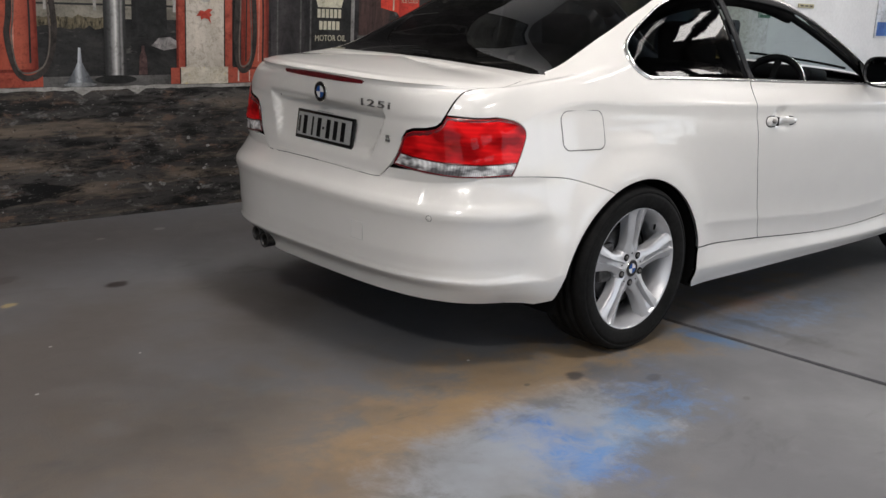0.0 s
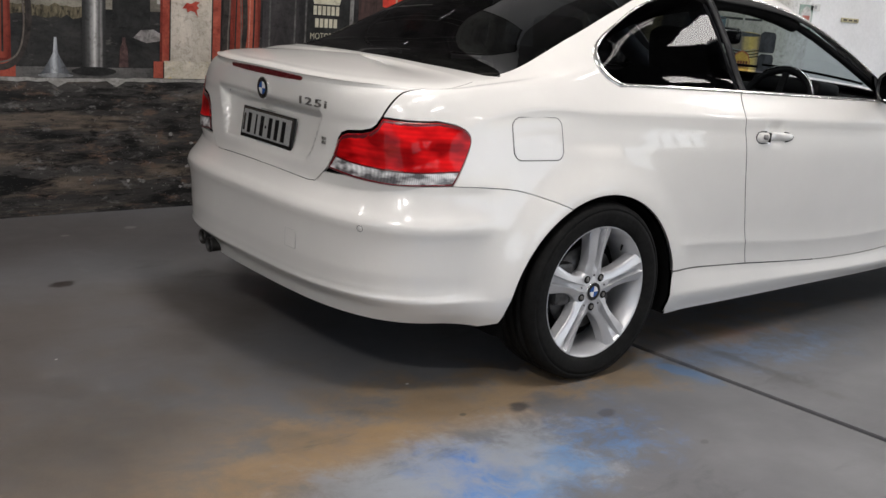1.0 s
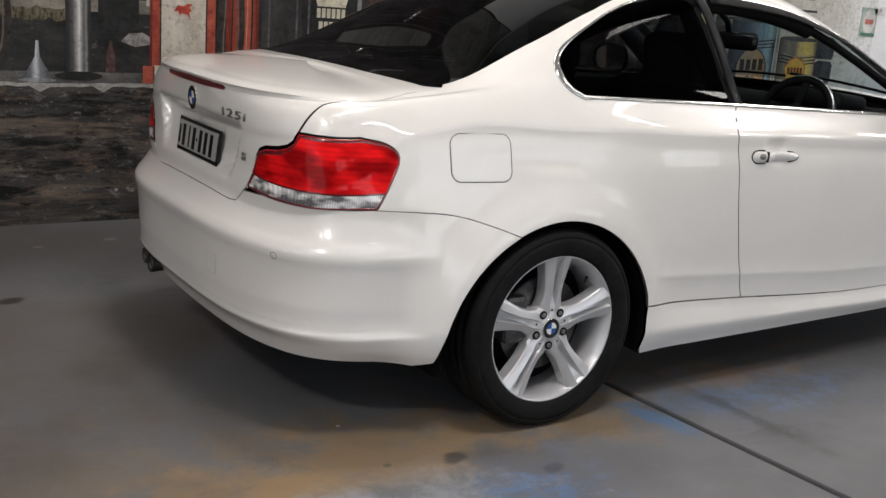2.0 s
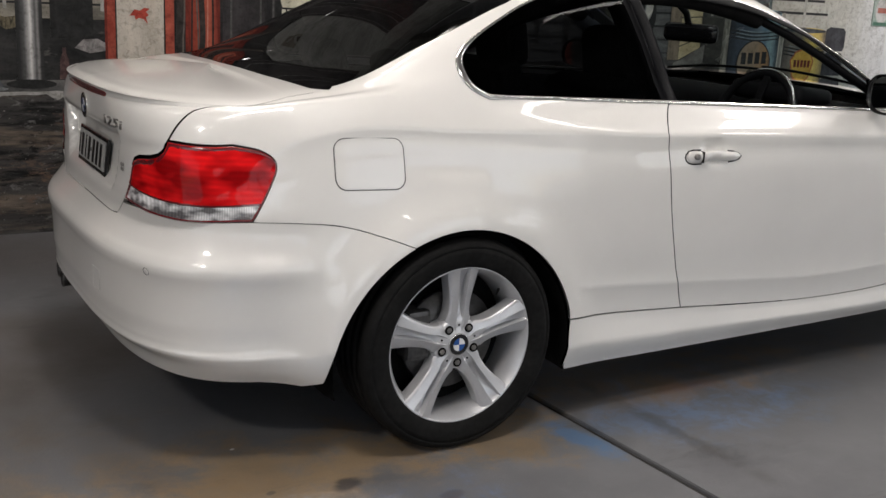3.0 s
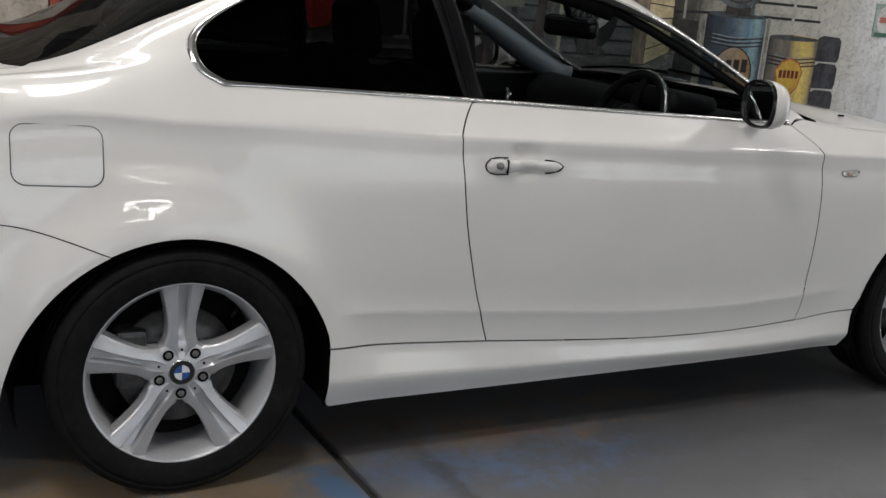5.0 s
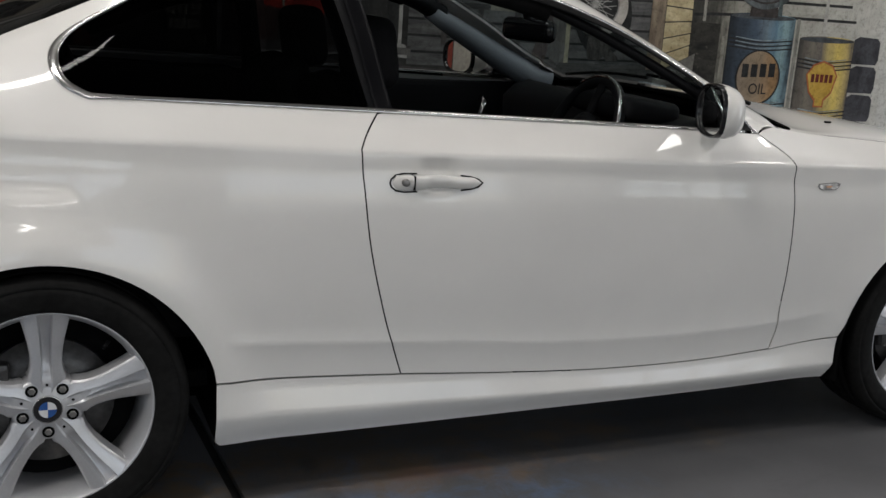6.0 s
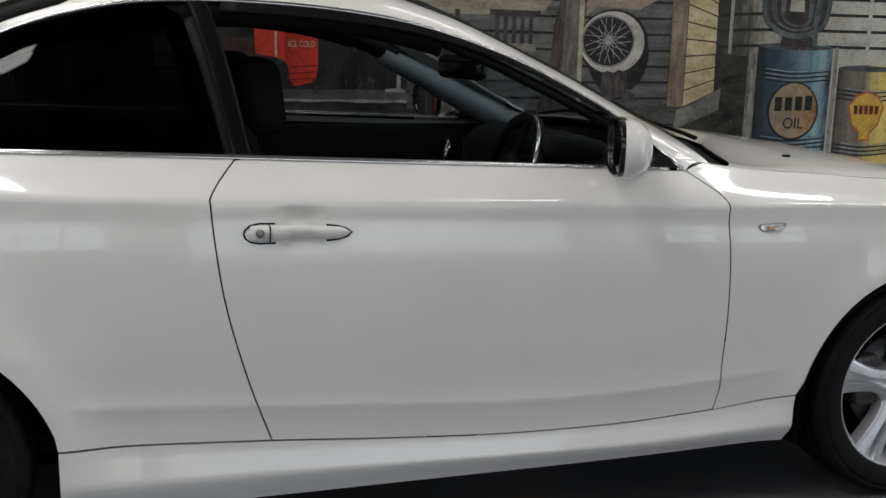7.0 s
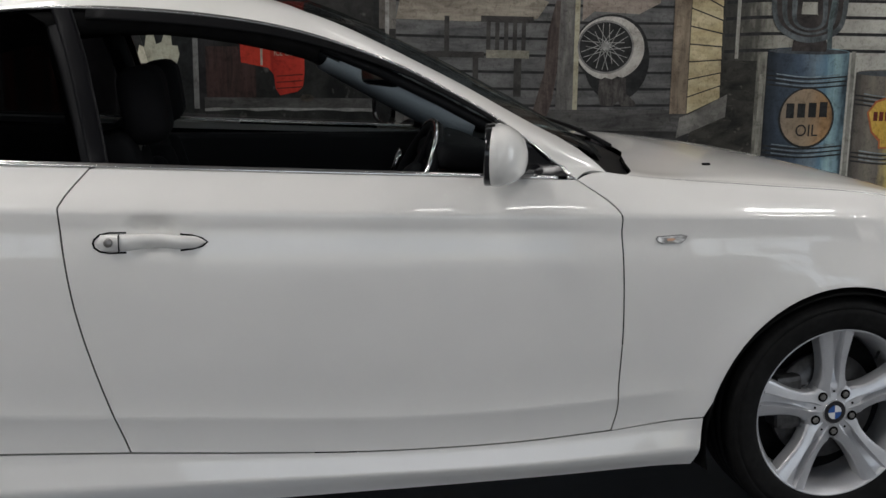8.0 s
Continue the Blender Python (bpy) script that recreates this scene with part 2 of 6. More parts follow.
# belt line
body_line([.69, .69, .705, .72, .748, .757, .76, .762, .766, .77, .776, .772, .765, .745, .68, .66],
          [.9, .915, .963, .982, .998, .997, .985, .973, .965, .957, .947, .925, .903, .872, .79, .74])
# lower window line
body_line([.655, .655, .66, .668, .69, .68, .672, .672, .68, .712, .752, .735, .72, .7, .63, .6],
          [.972, .968, .985, 1.003, 1.075, 1.15, 1.165, 1.16, 1.135, 1.06, .976, .945, .926, .893, .815, .765])
# roof edge
body_line([.57, .57, .585, .6, .598, .585, .572, .568, .598, .662, .712, .66, .62, .6, .54, .51],
          [.99, .988, 1, 1.017, 1.145, 1.27, 1.33, 1.342, 1.283, 1.157, 1.012, .955, .942, .902, .825, .775])
# roof shoulder
body_line([.31, .31, .32, .335, .34, .33, .325, .325, .335, .36, .41, .4, .36, .34, .3, .28],
          [1.01, 1.01, 1.013, 1.034, 1.195, 1.325, 1.388, 1.402, 1.352, 1.228, 1.08, .985, .961, .913, .835, .785])
# middle of the roof
body_line([0] * 16,
          [1.02, 1.02, 1.02, 1.042, 1.215, 1.342, 1.405, 1.418, 1.378, 1.258, 1.11, 1, .967, .916, .838, .79])
TAIL = [.372, .390, .436, .440, .386, .380, .384, .380, .335, .17, 0]   # reach of each line behind REAR at the middle
NOSE = [.36, .40, .43, .44, .44, .42, .36, .32, .25, .12, 0]
SPY, SPZ = [Spline(UK, r) for r in HALF], [Spline(UK, r) for r in HIGH]
TAIL, NOSE = np.array(TAIL), np.array(NOSE)
ARCH_X, ARCH_Z, ARCH_R = (0.0, 2.66), 0.27, 0.385
# rear bumper: rolled shoulder under the lamps, hollow face, and a lip along the bottom
BUMPER = Spline([.20, .25, .30, .322, .334, .348, .366, .42, .48, .53, .553, .568, .583, .605, .632, .66, .69, .72],
                [-.010, -.003, .005, .0085, .008, -.003, -.010, -.013, -.008, .003, .0105, .0125, .009, .0, -.006, -.008, -.003, 0])


def along(keys, t):
    """Smooth curve through the lines of the body at section places t; keys is one row per point."""
    h = np.diff(TK)
    d = np.diff(keys, axis=1) / h
    m = np.empty_like(keys)
    m[:, 1:-1] = (d[:, :-1] * h[1:] + d[:, 1:] * h[:-1]) / (h[1:] + h[:-1])
    m[:, 0], m[:, -1] = d[:, 0], np.where(np.abs(d[:, -1]) < 0.3, 0, d[:, -1])
    i = np.clip(np.searchsorted(TK, t, side="right") - 1, 0, len(TK) - 2)
    j = np.arange(len(t))
    s = (t - TK[i]) / h[i]
    return ((1 + 2 * s) * (1 - s) ** 2 * keys[j, i] + s * (1 - s) ** 2 * h[i] * m[j, i]
            + s * s * (3 - 2 * s) * keys[j, i + 1] + s * s * (s - 1) * h[i] * m[j, i + 1])


def draft(u, t):
    """Points of the right-hand side of the body, before it is settled over the wheels."""
    u, t = np.atleast_1d(np.asarray(u, float)), np.atleast_1d(np.asarray(t, float))
    ky, kz = np.stack([s(u) for s in SPY], 1), np.stack([s(u) for s in SPZ], 1)
    y, z = along(ky, t), along(kz, t)
    x = u.copy()
    for back in (True, False):
        m = u < REAR if back else u > FRONT
        if m.any():
            reach = along(np.repeat((TAIL if back else NOSE)[None], m.sum(), 0), t[m])
            phi = np.clip((REAR - u[m] if back else u[m] - FRONT) / WRAP, 0, 1) * math.pi / 2
            n = np.interp(t[m], [.30, .58, .66, .74, .86], [3.2, 3.2, 4.0, 4.2, 2.7]) if back else 2.8
            r = (np.cos(phi) ** n + np.sin(phi) ** n) ** (-1 / n)
            x[m] = REAR - reach * r * np.sin(phi) if back else FRONT + reach * r * np.sin(phi)
            y[m] = y[m] * r * np.cos(phi)
    m = u < -0.32
    if m.any():
        w = np.clip((-0.32 - u[m]) / 0.26, 0, 1)
        phi = np.clip((REAR - u[m]) / WRAP, 0, 1) * math.pi / 2
        f = np.where(z[m] < 0.72, BUMPER(z[m]), 0) * w * w * (3 - 2 * w)
        x[m] -= f * np.sin(phi) ** 0.5
        y[m] += f * np.cos(phi) ** 0.5
    for ax, lip in zip(ARCH_X, (0.868, 0.866)):   # wheel arches swell out to their lips
        d = np.hypot(x - ax, z - ARCH_Z)
        w = np.exp(-((d - ARCH_R) / 0.085) ** 2) * (z < 0.80) * np.clip((z - 0.1) / 0.25, 0, 1) * (np.abs(u - ax) < 0.6)
        y = y + w * np.maximum(lip - y, 0) * 0.9
    # dished face of the boot lid round the number plate, under a sharp overhanging edge
    if (u < -0.9).any():
        inside = 1 / (1 + np.exp((np.abs(y) - 0.275 - 0.38 * (z - 0.67)) / 0.0025)) / (1 + np.exp((0.712 - z) / 0.006))
        under = 1 / (1 + np.exp((z - 0.862) / 0.003)) / (1 + np.exp((0.69 - z) / 0.012))
        x = x + np.where((u < -0.9) & (t < 0.9), under * (0.005 + (0.014 + 0.026 * np.clip((z - 0.69) / 0.172, 0, 1)) * inside), 0)
    # spoiler edge along the boot lid
    w = np.exp(-np.abs(t - 0.945) / 0.035) * np.clip((-0.72 - u) / 0.2, 0, 1)
    x, z = x - 0.011 * w, z + 0.007 * w
    # crisp shoulder line along the flank
    w = np.clip((u + 0.78) / 0.55, 0, 1)
    w = w * w * (3 - 2 * w) * np.clip((2.85 - u) / 0.5, 0, 1)
    y = y + (0.0080 * np.exp(-np.abs(t - 0.715) / 0.040) - 0.0060 * np.exp(-((t - 0.672) / 0.05) ** 2)) * w
    # folded lower edge of the door
    y = y + 0.0075 * np.exp(-np.abs(t - 0.245) / 0.035) * np.clip((u - 0.39) / 0.05, 0, 1) * np.clip((2.25 - u) / 0.15, 0, 1)
    # edge along the sill
    y = y + 0.010 * np.clip(1 - np.abs(t - 0.105) / 0.045, 0, 1) * np.clip((u - 0.3) / 0.1, 0, 1) * np.clip((2.34 - u) / 0.1, 0, 1)
    # finger hollow behind the door handle
    w = np.exp(-((x - 0.905) / 0.047) ** 4 - ((z - 0.842) / 0.036) ** 4)
    y = y - np.where((x > 0.8) & (x < 1.0), w * 0.016, 0)
    return np.stack([x, -y, z], 1)


def surface(u, t):
    """Points of the right-hand side of the body."""
    p = draft(u, t)
    x, z = p[:, 0].copy(), p[:, 2].copy()
    p[:, 0] += np.interp(x, [-.5, 0, .6, 1.1, 1.6, 2.0, 2.25, 2.6, 2.7], [-.012, -.001, .004, .013, .020, .027, .020, .002, 0])
    p[:, 2] += (np.interp(x, [-.6, -.4, .1, .6, 1.1, 1.6, 2.0, 2.66], [.011, .010, .005, .002, -.001, -.003, -.005, -.004]) + .026 * (z - .6)) * np.clip((z - .2) / .12, 0, 1)
    p[:, 1] *= 1 - np.interp(x, [-.2, .6, 1.1, 1.6, 2.0, 2.6], [-.007, -.005, .001, .006, .012, .014]) / .85
    return p


def normal(u, t):
    e = 0.003
    a = surface(u + e, t) - surface(u - e, t)
    tu, td = np.minimum(t + e, TK[-1]), np.maximum(t - e, 0)
    b = surface(u, tu) - surface(u, td)
    n = np.cross(a, b)
    return n / np.maximum(np.linalg.norm(n, axis=1, keepdims=True), 1e-9)


CREASES = (.097, .105, .113, .237, .245, .253, .706, .715, .724)   # section places of the folded lines
TGRID = np.linspace(0, 1.5, 301)


def t_at(u, z):
    """Section place at height z."""
    zz = draft(np.full(301, float(u)), TGRID)[:, 2]
    return float(np.interp(z, np.maximum.accumulate(zz), TGRID))


WRAP_U = np.linspace(-1.45, REAR, 101)
WRAP_P = [draft(np.full(301, u), TGRID) for u in WRAP_U]


def ring_at(z, axis):
    """Places round the tail at height z: coordinate along axis and section place for each WRAP_U."""
    ts = np.array([np.interp(z, np.maximum.accumulate(p[:, 2]), TGRID) for p in WRAP_P])
    return np.array([np.interp(t, TGRID, p[:, axis]) for t, p in zip(ts, WRAP_P)]), ts


def ut(x, z):
    """Body place (u, t) of a point of the side at x and height z."""
    if x >= REAR:
        return x, t_at(x, z)
    xs, ts = ring_at(z, 0)
    u = float(np.interp(x, np.maximum.accumulate(xs), WRAP_U))
    return u, t_at(u, z)


def uty(y, z):
    """Body place of a point of the tail at half width y and height z."""
    ys, ts = ring_at(z, 1)
    u = float(np.interp(y, np.maximum.accumulate(-ys), WRAP_U))
    return u, t_at(u, z)


def side(pts, per=6):
    """Smooth run of body places through points given by x and height."""
    return [ut(float(p[0]), float(p[1])) for p in (smooth_line(pts, per) if len(pts) > 2 else [np.array(p) for p in pts])]


def resample(poly, step=0.02):
    out = []
    for a, b in zip(poly, poly[1:] + poly[:1]):
        a, b = np.array(a, float), np.array(b, float)
        n = max(1, int(np.hypot(*(b - a)) / step))
        out += [a + (b - a) * i / n for i in range(n)]
    keep = [out[0]]
    for p in out[1:]:
        if np.hypot(*(p - keep[-1])) > 0.0015:
            keep.append(p)
    if np.hypot(*(keep[0] - keep[-1])) < 0.0015:
        keep.pop()
    return keep


def inset(poly, d):
    """Moves a closed outline inwards by d."""
    area = sum(a[0] * b[1] - b[0] * a[1] for a, b in zip(poly, poly[1:] + poly[:1]))
    s = 1 if area > 0 else -1
    out = []
    n = len(poly)
    for i in range(n):
        e0, e1 = poly[i] - poly[i - 1], poly[(i + 1) % n] - poly[i]
        n0, n1 = np.array((-e0[1], e0[0])) / np.hypot(*e0), np.array((-e1[1], e1[0])) / np.hypot(*e1)
        m = n0 + n1
        m = m / max(m.dot(m) / 2, 0.5)
        q = poly[i] + s * d * m
        if q[1] > TK[-1] - 1e-6 or poly[i][1] > TK[-1] - 1e-6:
            q[1] = TK[-1]
        if poly[i][0] < -1.4499 or poly[i][0] > 3.9499:
            q[0] = poly[i][0]
        out.append(q)
    return out


def panel(name, poly, mat, parent, gap=0.0018, lift=0.0, fold=0.012, step=0.03, flip=False, both=False, label=""):
    """A skin panel bounded by a closed run of body places, with folded edges. flip: on the left side; both: across the middle."""
    poly = inset(resample(poly), gap) if gap else resample(poly)
    bm = bmesh.new()
    bm.faces.new([bm.verts.new((p[0], p[1], 0)) for p in poly])
    lo, hi = np.min(poly, 0), np.max(poly, 0)
    for ax in (0, 1):
        k = int(math.ceil((hi[ax] - lo[ax]) / step))
        for i in range(1, k):
            co, no = [0, 0, 0], [0, 0, 0]
            co[ax], no[ax] = lo[ax] + (hi[ax] - lo[ax]) * i / k, 1
            bmesh.ops.bisect_plane(bm, geom=bm.verts[:] + bm.edges[:] + bm.faces[:], plane_co=co, plane_no=no, dist=1e-6)
    for t in CREASES:
        if lo[1] + .004 < t < hi[1] - .004:
            bmesh.ops.bisect_plane(bm, geom=bm.verts[:] + bm.edges[:] + bm.faces[:], plane_co=(0, t, 0), plane_no=(0, 1, 0), dist=1e-6)
    bm.verts.index_update()
    uv = np.array([v.co[:2] for v in bm.verts])
    nor = normal(uv[:, 0], uv[:, 1])
    pos = surface(uv[:, 0], uv[:, 1]) + nor * lift
    faces = [[v.index for v in f.verts] for f in bm.faces]
    if bm.faces and sum(f.normal.z for f in bm.faces) < 0:
        faces = [f[::-1] for f in faces]
    rim = [(e.verts[0].index, e.verts[1].index) for e in bm.edges if e.is_boundary]
    bm.free()
    P, N, Fc = [tuple(p) for p in pos], [tuple(n) for n in nor], list(faces)
    if fold:
        seen = {}
        for a, b in rim:
            if both and abs(pos[a, 1]) < 1e-4 and abs(pos[b, 1]) < 1e-4:
                continue
            q = []
            for i in (a, b):
                if i not in seen:
                    w = pos[i] - nor[i] * fold
                    out = pos[i] - pos.mean(0)
                    out = out - nor[i] * out.dot(nor[i])
                    out = out / max(np.linalg.norm(out), 1e-6)
                    seen[i] = len(P)
                    P += [tuple(pos[i]), tuple(w)]
                    N += [tuple(out), tuple(out)]
                q.append(seen[i])
            Fc.append([q[0], q[1], q[1] + 1, q[0] + 1])
    P, N = np.array(P), np.array(N)
    sets = [(P, N, Fc)]
    m = np.array((1, -1, 1))
    if flip:
        sets = [(P * m, N * m, [f[::-1] for f in Fc])]
    if both:
        k = len(P)
        sets.append((P * m, N * m, [[i + k for i in f[::-1]] for f in Fc]))
    P, N, Fc = np.concatenate([s[0] for s in sets]), np.concatenate([s[1] for s in sets]), sum((s[2] for s in sets), [])
    me = bpy.data.meshes.new(name)
    me.from_pydata(P.tolist(), [], Fc)
    me.materials.append(mat)
    me.shade_smooth()
    me.normals_split_custom_set_from_vertices(N.tolist())
    ob = new(name, me)
    ob.parent = parent
    return tagged(ob, label)


def ribbon(name, line, width, mat, parent, lift=0.004, flip=False, label="", round_=True):
    """A raised strip of given width along a run of body places."""
    line = np.array(line, float)
    w = np.broadcast_to(np.asarray(width, float), (len(line),))
    d = np.gradient(line, axis=0)
    d = d / np.maximum(np.hypot(d[:, 0], d[:, 1])[:, None], 1e-9)
    side_ = np.stack([-d[:, 1], d[:, 0]], 1)
    prof = [(-0.5, -0.5), (-0.5, 0.6), (-0.3, 1), (0, 1.12), (0.3, 1), (0.5, 0.6), (0.5, -0.5)] if round_ else [(-0.5, -0.5), (-0.5, 1), (0.5, 1), (0.5, -0.5)]
    m = np.array((1, -1 if flip else 1, 1))
    rows = []
    for a, b in prof:
        q = line + side_ * (a * w)[:, None]
        q[:, 1] = np.minimum(q[:, 1], TK[-1])
        rows.append((surface(q[:, 0], q[:, 1]) + normal(q[:, 0], q[:, 1]) * (lift * b)) * m)
    bm = bmesh.new()
    vs = [[bm.verts.new(p) for p in r] for r in rows]
    for r0, r1 in zip(vs, vs[1:]):
        for i in range(len(line) - 1):
            bm.faces.new((r0[i], r0[i + 1], r1[i + 1], r1[i]))
    for i in (0, -1):
        bm.faces.new([r[i] for r in vs])
    bmesh.ops.recalc_face_normals(bm, faces=bm.faces)
    return part(name, bm, mat, parent, label)


# ---------------------------------------------------------------- the setting
def structure(name, bm, mat, label, category="", smooth=False):
    ob = part(name, bm, mat, None, smooth=smooth)
    return tagged(ob, label, category or name.split("_")[0], kind="structure")


def slab(name, c, s, mat, label, category=""):
    bm = bmesh.new()
    box_bm(bm, c, s)
    return structure(name, bm, mat, label, category)


def floor_material():
    """Grey painted concrete with ochre and blue overspray, oil spots and scuffs, and painted shade round the car."""
    m = bpy.data.materials.new("painted_concrete_floor")
    m.use_nodes = True
    n, l = m.node_tree.nodes, m.node_tree.links
    b = n["Principled BSDF"]
    tc = n.new("ShaderNodeTexCoord")

    def noise_tex(scale, detail=6, rough=0.6, warp=0.0, stretch=None):
        t = n.new("ShaderNodeTexNoise")
        t.inputs["Scale"].default_value, t.inputs["Detail"].default_value = scale, detail
        t.inputs["Roughness"].default_value, t.inputs["Distortion"].default_value = rough, warp
        if stretch:
            mp = n.new("ShaderNodeMapping")
            mp.inputs["Scale"].default_value = stretch
            l.new(tc.outputs["Object"], mp.inputs["Vector"])
            l.new(mp.outputs[0], t.inputs["Vector"])
        else:
            l.new(tc.outputs["Object"], t.inputs["Vector"])
        return t.outputs["Fac"]

    def math_(op, a, c=None):
        k = n.new("ShaderNodeMath")
        k.operation = op
        for i, v in enumerate((a, c)):
            if v is None:
                continue
            if isinstance(v, (int, float)):
                k.inputs[i].default_value = v
            else:
                l.new(v, k.inputs[i])
        return k.outputs[0]

    def ramp(v, lo, hi):
        r = n.new("ShaderNodeMapRange")
        r.interpolation_type = "SMOOTHSTEP"
        r.inputs["From Min"].default_value, r.inputs["From Max"].default_value = lo, hi
        l.new(v, r.inputs["Value"])
        return r.outputs[0]

    def patch(cx, cy, rx, ry, turn, noisy, lo, hi, ragged=1.0):
        mp = n.new("ShaderNodeMapping")
        mp.vector_type = "TEXTURE"
        mp.inputs["Location"].default_value = (cx, cy, 0)
        mp.inputs["Rotation"].default_value = (0, 0, radians(turn))
        mp.inputs["Scale"].default_value = (rx, ry, 1)
        l.new(tc.outputs["Object"], mp.inputs["Vector"])
        ln = n.new("ShaderNodeVectorMath")
        ln.operation = "LENGTH"
        l.new(mp.outputs[0], ln.inputs[0])
        v = math_("ADD", math_("SUBTRACT", 1.0, ln.outputs["Value"]), math_("MULTIPLY", math_("SUBTRACT", noisy, 0.5), 3.6 * ragged))
        return ramp(v, lo, hi)

    def mix(base, colour, fac):
        k = n.new("ShaderNodeMix")
        k.data_type = "RGBA"
        l.new(fac, k.inputs["Factor"])
        if isinstance(base, tuple):
            k.inputs["A"].default_value = (*base, 1)
        else:
            l.new(base, k.inputs["A"])
        k.inputs["B"].default_value = (*colour, 1)
        return k.outputs["Result"]

    broad, mid, fine, ragged = noise_tex(1.1, 5), noise_tex(6, 8, 0.65, 0.4), noise_tex(120, 4), noise_tex(4.5, 12, 0.72, 0.3)
    speck = noise_tex(11, 12, 0.75, 0.8)
    col = mix((0.116, 0.116, 0.121), (0.176, 0.176, 0.182), ramp(broad, 0.35, 0.68))
    col = mix(col, (0.20, 0.20, 0.205), math_("MULTIPLY", ramp(mid, 0.5, 0.75), 0.4))
    col = mix(col, (0.20, 0.145, 0.085), math_("MULTIPLY", patch(-1.55, -0.9, 1.0, 0.8, 0, ragged, -0.1, 0.9), 0.55))
    col = mix(col, (0.255, 0.18, 0.105), math_("MULTIPLY", math_("MULTIPLY", patch(-0.70, -0.84, 1.10, 0.25, 8, ragged, -0.2, 0.8), ramp(mid, 0.15, 0.5)), 0.95))
    col = mix(col, (0.24, 0.165, 0.085), math_("MULTIPLY", patch(0.15, -0.78, 0.35, 0.3, -10, ragged, 0.0, 0.7), 0.75))
    col = mix(col, (0.30, 0.19, 0.085), math_("MULTIPLY", patch(-1.02, -0.93, 0.50, 0.13, 16, ragged, -0.2, 0.8, 0.7), 0.6))
    col = mix(col, (0.27, 0.175, 0.085), math_("MULTIPLY", patch(-1.50, -1.10, 0.34, 0.20, 24, ragged, -0.2, 0.9, 0.7), 0.5))
    col = mix(col, (0.27, 0.30, 0.34), math_("MULTIPLY", patch(-0.95, -1.24, 0.68, 0.30, 6, ragged, -0.1, 0.6, 0.7), 0.85))
    col = mix(col, (0.040, 0.165, 0.48), math_("MULTIPLY", math_("MULTIPLY", patch(-0.85, -1.33, 0.17, 0.30, -12, mid, -0.3, 1.0, 0.8), ramp(speck, 0.30, 0.66)), 0.9))
    col = mix(col, (0.055, 0.175, 0.42), math_("MULTIPLY", math_("MULTIPLY", patch(-0.30, -1.24, 0.30, 0.22, 20, mid, -0.3, 1.0, 0.8), ramp(speck, 0.36, 0.70)), 0.6))
    col = mix(col, (0.10, 0.225, 0.43), math_("MULTIPLY", math_("MULTIPLY", patch(-0.60, -1.34, 0.40, 0.13, 10, mid, -0.4, 0.8, 0.8), ramp(speck, 0.3, 0.7)), 0.7))
    col = mix(col, (0.20, 0.15, 0.09), math_("MULTIPLY", patch(0.8, -0.55, 0.5, 0.3, 0, ragged, 0.2, 0.9), 0.5))
    # brown area behind the car, deeper towards its middle
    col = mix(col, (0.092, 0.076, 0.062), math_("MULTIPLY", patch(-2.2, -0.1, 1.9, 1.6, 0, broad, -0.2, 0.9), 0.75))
    col = mix(col, (0.060, 0.060, 0.062), math_("MULTIPLY", ramp(noise_tex(2.2, 9, 0.7, 1.2, (0.5, 1.6, 1)), 0.56, 0.72), 0.55))
    # shade under and behind the tail, painted into the floor colour
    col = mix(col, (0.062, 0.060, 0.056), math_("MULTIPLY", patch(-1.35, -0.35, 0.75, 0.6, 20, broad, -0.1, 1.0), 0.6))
    # shade along the car's near side, painted into the floor colour
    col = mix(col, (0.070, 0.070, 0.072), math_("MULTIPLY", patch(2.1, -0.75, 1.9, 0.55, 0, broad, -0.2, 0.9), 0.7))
    col = mix(col, (0.11, 0.17, 0.27), math_("MULTIPLY", math_("MULTIPLY", patch(1.0, -0.85, 0.55, 0.25, -15, ragged, -0.2, 0.9), ramp(speck, 0.38, 0.66)), 0.7))
    col = mix(col, (0.17, 0.125, 0.08), math_("MULTIPLY", math_("MULTIPLY", patch(1.3, -0.62, 0.9, 0.2, 0, ragged, -0.2, 0.9), ramp(mid, 0.4, 0.66)), 0.7))
    col = mix(col, (0.13, 0.18, 0.27), math_("MULTIPLY", math_("MULTIPLY", patch(0.78, -0.96, 0.34, 0.17, -8, ragged, -0.3, 0.7), ramp(speck, 0.30, 0.60)), 0.9))
    col = mix(col, (0.08, 0.15, 0.26), math_("MULTIPLY", math_("MULTIPLY", patch(0.385, -0.93, 0.055, 0.20, 3, mid, -0.3, 0.8), ramp(speck, 0.30, 0.55)), 0.9))
    col = mix(col, (0.22, 0.145, 0.075), math_("MULTIPLY", math_("MULTIPLY", patch(0.85, -0.74, 0.55, 0.13, -4, ragged, -0.2, 0.8), ramp(mid, 0.25, 0.55)), 0.5))
    col = mix(col, (0.21, 0.085, 0.05), math_("MULTIPLY", patch(1.02, -0.76, 0.16, 0.05, 0, mid, -0.1, 0.7), 0.25))
    col = mix(col, (0.060, 0.055, 0.050), math_("MULTIPLY", patch(0.70, -1.05, 0.035, 0.36, 3, mid, -0.4, 0.9), 0.6))
    # darker along the foot of the wall
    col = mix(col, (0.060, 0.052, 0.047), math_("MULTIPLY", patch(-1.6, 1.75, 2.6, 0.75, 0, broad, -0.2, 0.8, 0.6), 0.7))
